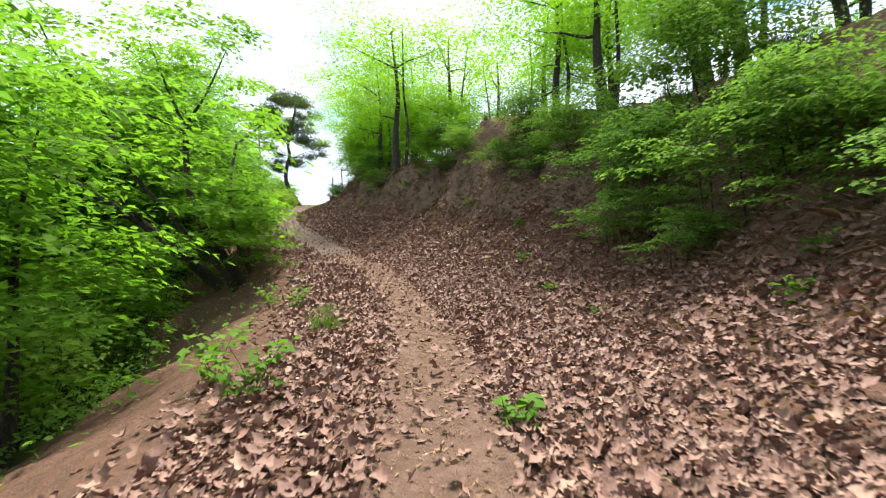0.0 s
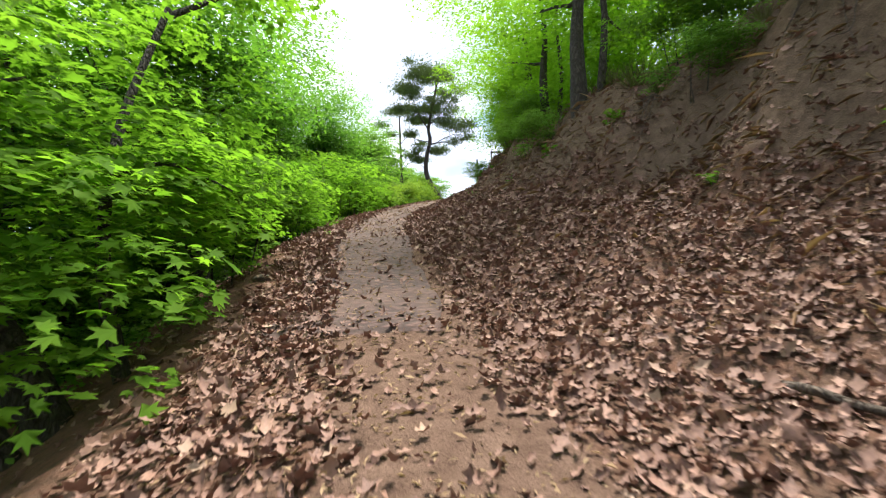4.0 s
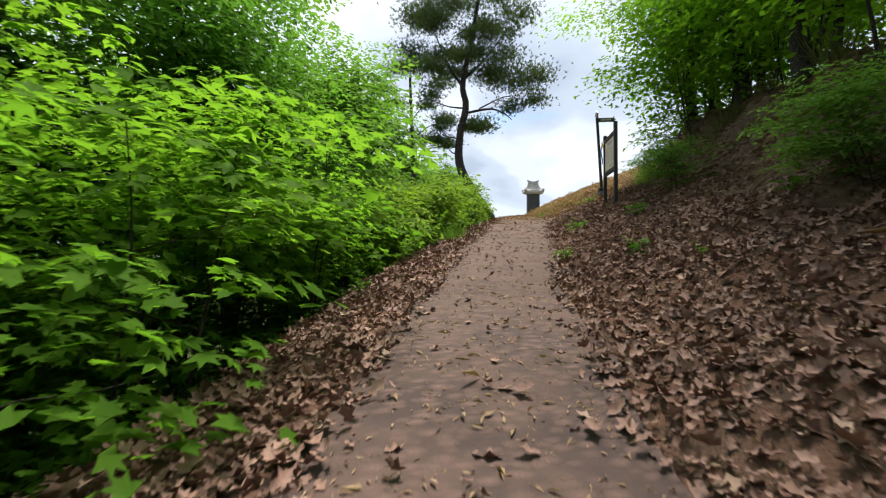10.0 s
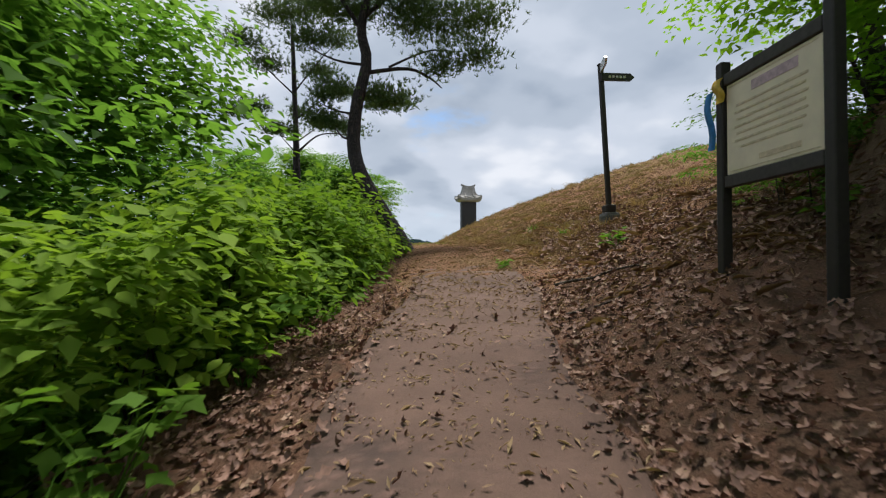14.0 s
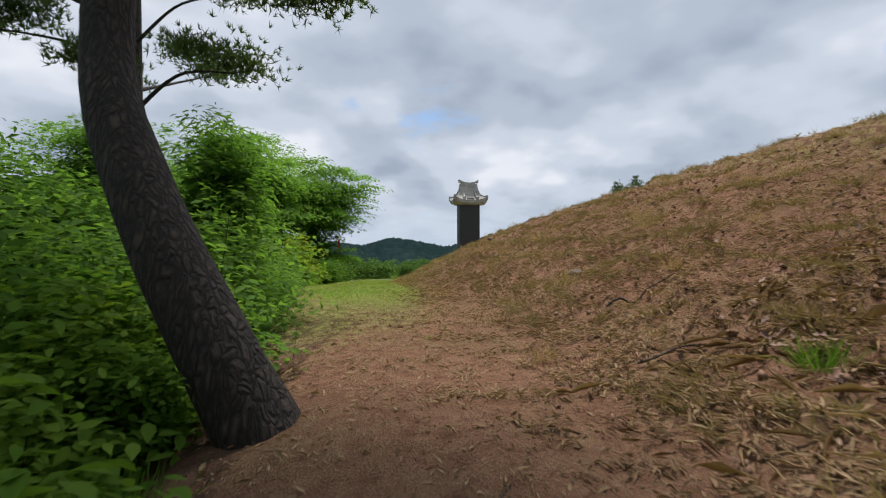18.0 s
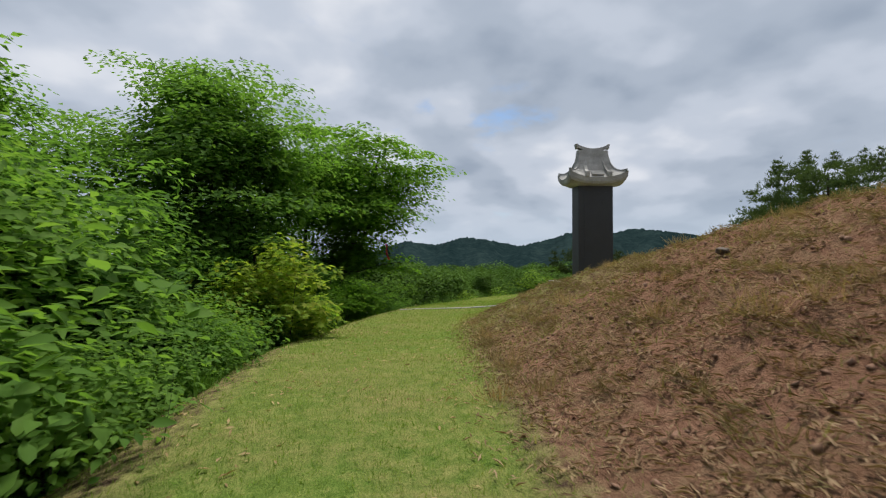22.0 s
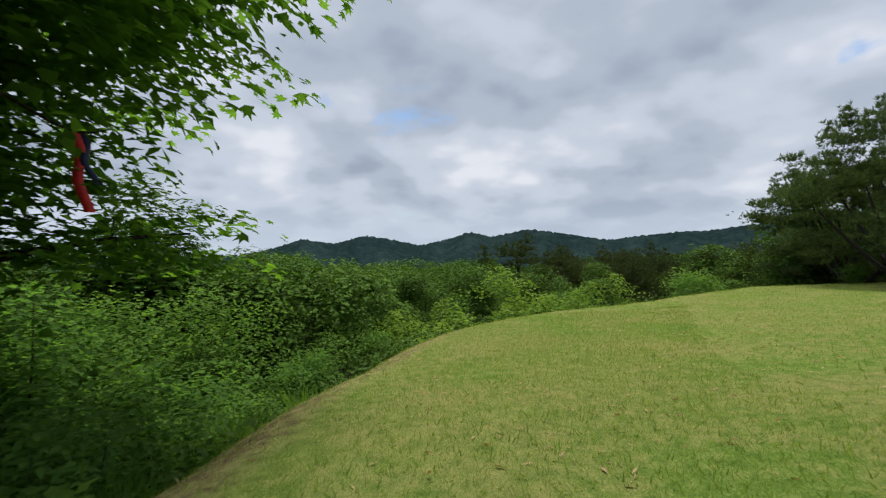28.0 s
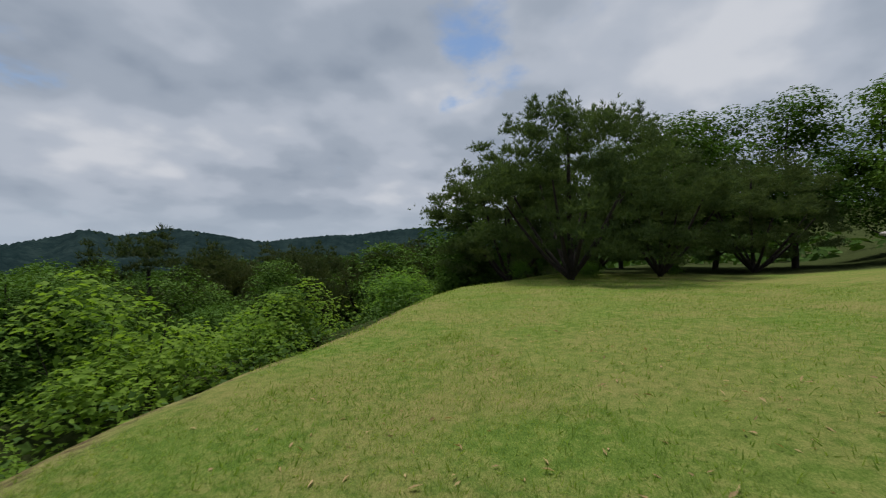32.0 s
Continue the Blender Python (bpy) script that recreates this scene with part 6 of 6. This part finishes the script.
place(tall_herb, [(1.0, 23.6, 0, 1.0), (0.5, 22.2, 60, 1.0), (1.3, 25.0, 130, 1.05), (1.7, 26.4, 200, 1.0), (2.1, 27.9, 20, 1.0), (2.4, 29.3, 80, 1.1), (2.8, 30.8, 150, 1.05), (3.1, 32.2, 0, 1.0), (0.0, 21.0, 300, 1.0), (0.9, 26.0, 30, 1.3), (0.2, 24.2, 90, 1.3), (1.5, 28.6, 10, 1.4),
                  (2.0, 30.6, 50, 1.4), (-0.8, 20.4, 120, 1.1), (3.2, 36.3, 0, 0.9), (3.1, 38.6, 60, 0.8), (3.1, 40.9, 120, 0.9), (2.9, 43.3, 180, 0.9), (2.8, 45.6, 240, 0.8), (2.4, 47.7, 300, 0.9), (2.9, 34.6, 40, 1.2), (2.2, 33.6, 160, 1.4), (2.6, 49.0, 10, 0.8), (4.15, 53.9, 0, 0.8),
                  (4.95, 56.1, 90, 0.8), (-2.6, -11.6, 0, 0.9), (-2.9, -10.6, 90, 1.0), (-1.6, -6.8, 30, 0.7), (-2.0, -5.0, 200, 0.8), (-2.2, 4.6, 0, 0.8), (-1.9, 1.0, 60, 0.8)], 0.0)


def tuft(seed, name, label, n, ln, mat):
    rs = np.random.RandomState(seed)
    P = rs.normal(size=(n, 3)) * (0.09, 0.09, 0)
    D = rs.normal(size=(n, 3)) * 0.38 + (0, 0, 1) + P * 3
    N = np.cross(D, rs.normal(size=(n, 3)))
    shape = (np.array([(-0.012, 0, 0), (0.012, 0, 0), (0.01, 0.6, 0.03), (-0.01, 0.6, 0.03), (0, 1, -0.1)]), np.array([(0, 1, 2), (0, 2, 3), (3, 2, 4)]))
    return tagged(new(name, np_mesh(name, *leaf_cloud(P, N, ln * rs.uniform(0.5, 1.1, n), shape, rs, D), mat)), label, "grass tuft", "grass tufts")


green_tuft = tuft(3, "grass_tuft", "tuft of long green grass", 160, 0.42, M_HERB)
place(green_tuft, [(1.05, 22.9, 0, 1.1), (6.9, 32.4, 60, 0.55), (3.2, 33.0, 20, 0.9), (2.9, 37.4, 60, 0.8), (3.1, 44.6, 100, 0.8), (-1.6, -9.3, 0, 0.8), (5.05, 57.1, 0, 1.1), (5.65, 58.5, 90, 1.1), (6.35, 59.9, 30, 1.2), (-1.3, -8.0, 50, 0.6), (2.9, 50.4, 0, 0.7)], 0.0)
crest_tuft = tuft(5, "hanging_tuft", "tuft of dull green grass hanging over the cut bank", 150, 0.5, M_CRESTGRASS)
rs_t = np.random.RandomState(12)
place(crest_tuft, [(float(trail_x(y)) + float(leaf_line(y)) + 1.9 + rs_t.uniform(-0.5, 0.6), y, rs_t.uniform(0, 360), rs_t.uniform(0.7, 1.3)) for y in np.arange(-12.0, 24.0, 0.75)], 0.0)
straw_tuft = tuft(4, "dry_grass_tuft", "tuft of bleached dry grass on the red mound", 70, 0.26, M_STRAW)
rs_t = np.random.RandomState(8)
spots = []
while len(spots) < 130:
    y = rs_t.uniform(29, 50.5)
    u = rs_t.uniform(1.0, 7.5)
    spots.append((float(trail_x(y)) + u, y, rs_t.uniform(0, 360), rs_t.uniform(0.5, 1.15)))
place(straw_tuft, spots, 0.0)


# ---- growth and litter that nobody could count ----
def carpet(name, label, category, P, N, size, shape, mat, seed, spin=None):
    rs = np.random.RandomState(seed)
    return tagged(new(name, np_mesh(name, *leaf_cloud(P, N, size, shape, rs, spin), mat)), label, category, kind="stuff")


def undergrowth():
    rs = np.random.RandomState(15)
    n = 48000
    y = rs.uniform(-20, 69, n)
    d = rs.gamma(2.0, 2.2, n) + 0.35
    x = along(y, BY, BX) - d
    keep = (d < 14) & ((y < 51) | (d < 4.0) & (rs.rand(n) < 0.6)) & ((y > 1) | (d > 3.0) | (rs.rand(n) < 0.12))
    x, y, d = x[keep], y[keep], d[keep]
    h = (0.12 + 0.6 * smooth(0.3, 2.5, d) * (0.5 + 0.5 * np.clip(lump(x, y, 2.2, 9) + 0.4, 0, 1.2))) * rs.rand(len(x)) ** 0.7
    P = np.stack([x, y, land(x, y) + h], -1)
    N = rs.normal(size=P.shape) * 0.5 + (0, 0, 1)
    size = rs.uniform(0.06, 0.14, len(x))
    # deep growth takes the darker M_FAR leaf in place of canopy shade
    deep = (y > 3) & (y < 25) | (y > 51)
    carpet("undergrowth", "mixed leafy undergrowth covering the slope below the trail", "undergrowth", P[~deep], N[~deep], size[~deep], OVATE, M_SHRUB, 16)
    carpet("undergrowth", "low undergrowth of the slope, canopy shade put in darker leaves", "undergrowth", P[deep], N[deep], size[deep], LOBED, M_FAR, 17)


undergrowth()


def grass():
    rs = np.random.RandomState(21)
    def blades(n, y0, y1, u0, u1, ln, wide):
        y = rs.uniform(y0, y1, n)
        x = trail_x(y) + rs.uniform(u0, u1, n)
        lw, _, _, wd = zones(x, y)
        keep = (rs.rand(n) < lw * (1 - wd)) & (x > along(y, BY, BX) - 0.5)
        x, y = x[keep], y[keep]
        P = np.stack([x, y, land(x, y) - 0.004], -1)
        D = rs.normal(size=P.shape) * 0.6 + (0, 0, 0.8)
        N = np.cross(D, rs.normal(size=P.shape))
        shape = (np.array([(-wide, 0, 0), (wide, 0, 0), (0, 1, 0)]), np.array([(0, 1, 2)]))
        return leaf_cloud(P, N, ln * rs.uniform(0.5, 1.3, len(x)), shape, rs, D)
    near = blades(210000, 33, 64, -3.4, 3.2, 0.05, 0.06)
    wide = blades(75000, 51, 69, -1, 22, 0.06, 0.09)
    tagged(new("lawn_grass", np_mesh("lawn_grass", *join([near, wide]), M_GRASS)), "short mown yellow-green grass of the lawn", "grass", kind="stuff")
    n = 5000
    y = rs.uniform(34, 64, n)
    x = trail_x(y) + rs.uniform(-3, 3, n) * (1 + 1.2 * (y > 51))
    lw, _, _, wd = zones(x, y)
    keep = (rs.rand(n) < lw * (1 - wd)) & (lump(x, y, 2.0, 31) > -0.2)
    x, y = x[keep], y[keep]
    P = np.stack([x, y, land(x, y) + 0.012], -1)
    D = rs.normal(size=P.shape) * (1, 1, 0.3)
    carpet("dry_clippings", "bleached dry clippings lying in the lawn", "grass", P, rs.normal(size=P.shape) * 0.4 + (0, 0, 1), rs.uniform(0.04, 0.1, len(x)), LANCE, M_STRAW, 22, D)


grass()


def straw():
    """Dry thatch matted over the red earth of the mound."""
    rs = np.random.RandomState(24)
    n = 150000
    y = rs.uniform(28, 51.5, n)
    u = rs.uniform(0.2, 8.5, n) * rs.uniform(0.4, 1, n)
    x = trail_x(y) + u
    _, red, _, _ = zones(x, y)
    keep = (rs.rand(n) < red) & (lump(x, y, 0.55, 41) + 0.7 * lump(x, y, 0.21, 42) > -0.3 - 0.5 * smooth(44, 49, y) + 0.9 * smooth(1.6, 0.8, u) * (y < 38))
    x, y = x[keep], y[keep]
    P = np.stack([x, y, land(x, y) + rs.uniform(0, 0.05, len(x))], -1)
    D = rs.normal(size=P.shape) * (1, 1, 0.5)
    carpet("dry_thatch", "matted dry grass lying over the red earth", "dry grass", P, rs.normal(size=P.shape) * 0.3 + (0, 0, 1), rs.uniform(0.04, 0.12, len(x)), (LANCE[0] * (0.55, 1, 1), LANCE[1]), M_THATCH, 25, D)


straw()


def faded_turf():
    """Thin bleached grass where the mound runs out towards the stele."""
    rs = np.random.RandomState(26)
    n = 60000
    y = rs.uniform(40, 52.5, n)
    u = rs.uniform(1.0, 8.0, n)
    x = trail_x(y) + u
    keep = rs.rand(n) < 0.15 + 0.75 * smooth(42, 49, y) * (lump(x, y, 0.9, 45) > -0.5)
    x, y = x[keep], y[keep]
    P = np.stack([x, y, land(x, y)], -1)
    D = rs.normal(size=P.shape) * 0.7 + (0, 0, 0.6)
    N = np.cross(D, rs.normal(size=P.shape))
    shape = (np.array([(-0.05, 0, 0), (0.05, 0, 0), (0, 1, 0)]), np.array([(0, 1, 2)]))
    carpet("faded_turf", "thin bleached grass on the end of the mound", "dry grass", P, N, rs.uniform(0.04, 0.11, len(x)), shape, M_FADED, 27, D)


faded_turf()


def sod():
    """Clumps of old turf in ragged steps across the mound."""
    rs = np.random.RandomState(28)
    n = 48000
    y = rs.uniform(29.5, 51, n)
    u = rs.uniform(1.3, 9.5, n)
    x = trail_x(y) + u
    z = land(x, y)
    steps = np.sin(6.28 * z / 0.42 + 2.2 * lump(x, y, 2.5, 61)) + 0.7 * lump(x, y, 0.7, 62)
    keep = (steps > 0.75) & (rs.rand(n) < 0.75)
    x, y, z = x[keep], y[keep], z[keep]
    k = 7
    P = np.repeat(np.stack([x, y, z], -1), k, 0) + rs.normal(size=(len(x) * k, 3)) * (0.035, 0.035, 0.008)
    D = rs.normal(size=P.shape) * (0.8, 0.8, 0.3) + (-0.35, 0, 0.55)
    N = np.cross(D, rs.normal(size=P.shape))
    shape = (np.array([(-0.035, 0, 0), (0.035, 0, 0), (0, 1, 0)]), np.array([(0, 1, 2)]))
    carpet("old_turf", "ragged clumps of old brown turf on the mound", "dry grass", P, N, rs.uniform(0.06, 0.17, len(P)), shape, M_TURF, 29, D)


sod()


def clods():
    """Crumbled earth on the mound and the cut bank."""
    rs = np.random.RandomState(71)
    P = []
    for n, y0, y1, u0, u1 in ((9000, 28, 51, 1.2, 7.5), (7000, -14, 26, 2.6, 6.4)):
        y = rs.uniform(y0, y1, n)
        x = trail_x(y) + rs.uniform(u0, u1, n)
        k = lump(x, y, 0.9, 73) + 0.6 * lump(x, y, 0.3, 74) > -0.1
        P.append(np.stack([x[k], y[k], land(x[k], y[k])], -1))
    P = np.concatenate(P)
    ball = (np.array([(1, 0, 0), (-1, 0, 0), (0, 1, 0), (0, -1, 0), (0, 0, 0.8), (0, 0, -0.8)]), np.array([(0, 2, 4), (2, 1, 4), (1, 3, 4), (3, 0, 4), (2, 0, 5), (1, 2, 5), (3, 1, 5), (0, 3, 5)]))
    v, f = leaf_cloud(P, rs.normal(size=P.shape) * 0.5 + (0, 0, 1), np.minimum(rs.gamma(1.4, 0.012, len(P)) + 0.008, 0.036), ball, rs)
    v += rs.normal(size=v.shape) * 0.006
    tagged(new("earth_clods", np_mesh("earth_clods", v, f, M_CLOD)), "crumbled clods of reddish brown earth", "earth", kind="stuff")


clods()


def bank_debris():
    """Dry twigs, rootlets and broken stalks lying on the cut bank."""
    rs = np.random.RandomState(81)
    y = np.concatenate([rs.uniform(-15, 27, 17000), rs.uniform(24, 33.5, 4200)])
    u = np.concatenate([rs.normal(4.9, 1.1, 17000), rs.normal(2.7, 0.9, 4200)])
    k = ((u > 2.2) | (y > 24) & (u > 0.9)) & (u < 8)
    y, u = y[k], u[k]
    x = trail_x(y) + u
    P = np.stack([x, y, land(x, y) + 0.012], -1)
    N = rs.normal(size=P.shape) * 0.4 + (-0.5, 0, 1)
    D = rs.normal(size=P.shape) * (0.6, 0.9, 0.3) + (-0.5, 0, -0.3)
    carpet("bank_debris", "dry twigs and rootlets littering the cut bank", "twigs", P, N, rs.gamma(2.0, 0.06, len(P)) + 0.05, (LANCE[0] * (0.16, 1, 1.5), LANCE[1]), M_THATCH, 82, D)


bank_debris()


def litter_density(u, y, d, x0):
    """Dead leaves: deep beside the trail, thin on it."""
    s0 = leaf_line(y)
    mid_x = np.interp(y, [-16, -9, -3, 2, 6], [0, -0.1, 0.45, 0.3, 0.0])
    half = np.interp(y, [-16, -6, -3, 0, 4, 26], [0.5, 0.45, 0.5, 0.62, 0.68, 0.7])
    v = np.abs(u - mid_x)
    k = smooth(half - 0.15, half + 0.22, v)
    dens = 0.035 + 0.09 * (y < 0) + k
    dens = dens * np.where(u > 0, 1 - (0.45 - 0.27 * smooth(9, 14, y)) * smooth(s0 - 0.35, s0 + 0.4, u - 0.3 * lump(x0, y, 1.4, 55)) - (0.45 - 0.22 * smooth(9, 14, y)) * smooth(s0 + 0.2, s0 + 1.6, u - 0.6 * lump(x0, y, 0.8, 56)), 1 - 0.8 * smooth(-0.1, 0.8, d - 1.6 * (y < 4)))
    lip = np.interp(y, [-18, -7, -5, -1.8, 4, 7], [2.1, 1.9, 1.8, 1.25, 1.3, 2.4])
    dens = dens * (1 - 0.93 * smooth(lip - 0.15, lip + 0.3, -u + 0.25 * lump(x0, y, 0.6, 57)))
    fade = 1 - 0.985 * smooth(24.0, 29, y - 5.5 * smooth(1.0, 2.4, u))
    return np.clip(dens, 0, 1) * fade * np.interp(y, [19, 25], [1.0, 0.8])


def litter():
    rs = np.random.RandomState(33)
    n = 190000
    y = rs.uniform(-18, 36, n)
    u = rs.uniform(-2.7, 5.7, n)
    x = trail_x(y) + u
    d = along(y, BY, BX) - x
    keep = rs.rand(n) < litter_density(u, y, d, x)
    x, y = x[keep], y[keep]
    P = np.stack([x, y, land(x, y) + 0.085 * rs.rand(len(x)) ** 1.5 + 0.03 * (np.abs(x - trail_x(y)) < 0.9) * (y > -0.5)], -1)
    N = rs.normal(size=P.shape) * 0.55 + (-0.2, 0, 1)
    size = np.clip(rs.gamma(6.0, 0.0155, len(x)), 0.04, 0.155) * np.interp(y, [13, 21], [1.0, 0.68])
    carpet("leaf_litter", "deep brown litter of curled dead oak leaves", "dead leaves", P, N, size, CURLED, M_DEAD, 34)
    # single leaves lying apart along the trail
    meshes = []
    for k in range(6):
        v, f = leaf_cloud(np.zeros((1, 3)), np.array([[0.1, 0.05, 1.0]]), 0.15, CURLED, np.random.RandomState(50 + k))
        meshes.append(np_mesh("dead_leaf", v, f, M_DEAD))
    bed = thing("loose_leaves", "single curled dead leaves scattered on the trail", "dead leaves")
    for k in range(170):
        y = rs.uniform(-12, 26)
        x = float(trail_x(y)) + rs.uniform(-1.2, 1.2)
        part("leaf", meshes[k % 6], bed, "", pose(x, y, float(land(x, y)) + 0.03 + 0.012 * (y > -0.5), rs.uniform(-12, 12), rs.uniform(-12, 12), rs.uniform(0, 360)) @ Matrix.Scale(rs.uniform(0.3, 0.7), 4))


litter()


def trail_crumbs():
    """Crumbled leaf, needles and bits of twig trodden into the trail."""
    rs = np.random.RandomState(64)
    y = np.concatenate([rs.uniform(-15, 28, 26000), rs.uniform(25, 37, 24000)])
    u = np.concatenate([rs.normal(0, 0.75, 26000), rs.uniform(-1.4, 3.0, 24000)])
    x = trail_x(y) + u
    keep = (lump(x, y, 0.5, 65) > rs.uniform(-0.9, 0.5, len(x))) & (x > along(y, BY, BX) - 0.3)
    x, y = x[keep], y[keep]
    P = np.stack([x, y, land(x, y) + 0.012 + 0.03 * (np.abs(x - trail_x(y)) < 0.9) * (y > -0.5) * (y < 30)], -1)
    N = rs.normal(size=P.shape) * 0.35 + (0, 0, 1)
    carpet("trail_crumbs", "crumbled leaf, needles and twig bits trodden into the trail", "debris", P, N, rs.gamma(3.0, 0.011, len(x)) + 0.012, (LANCE[0] * (1.1, 1, 1.5), LANCE[1]), M_THATCH, 66)


trail_crumbs()
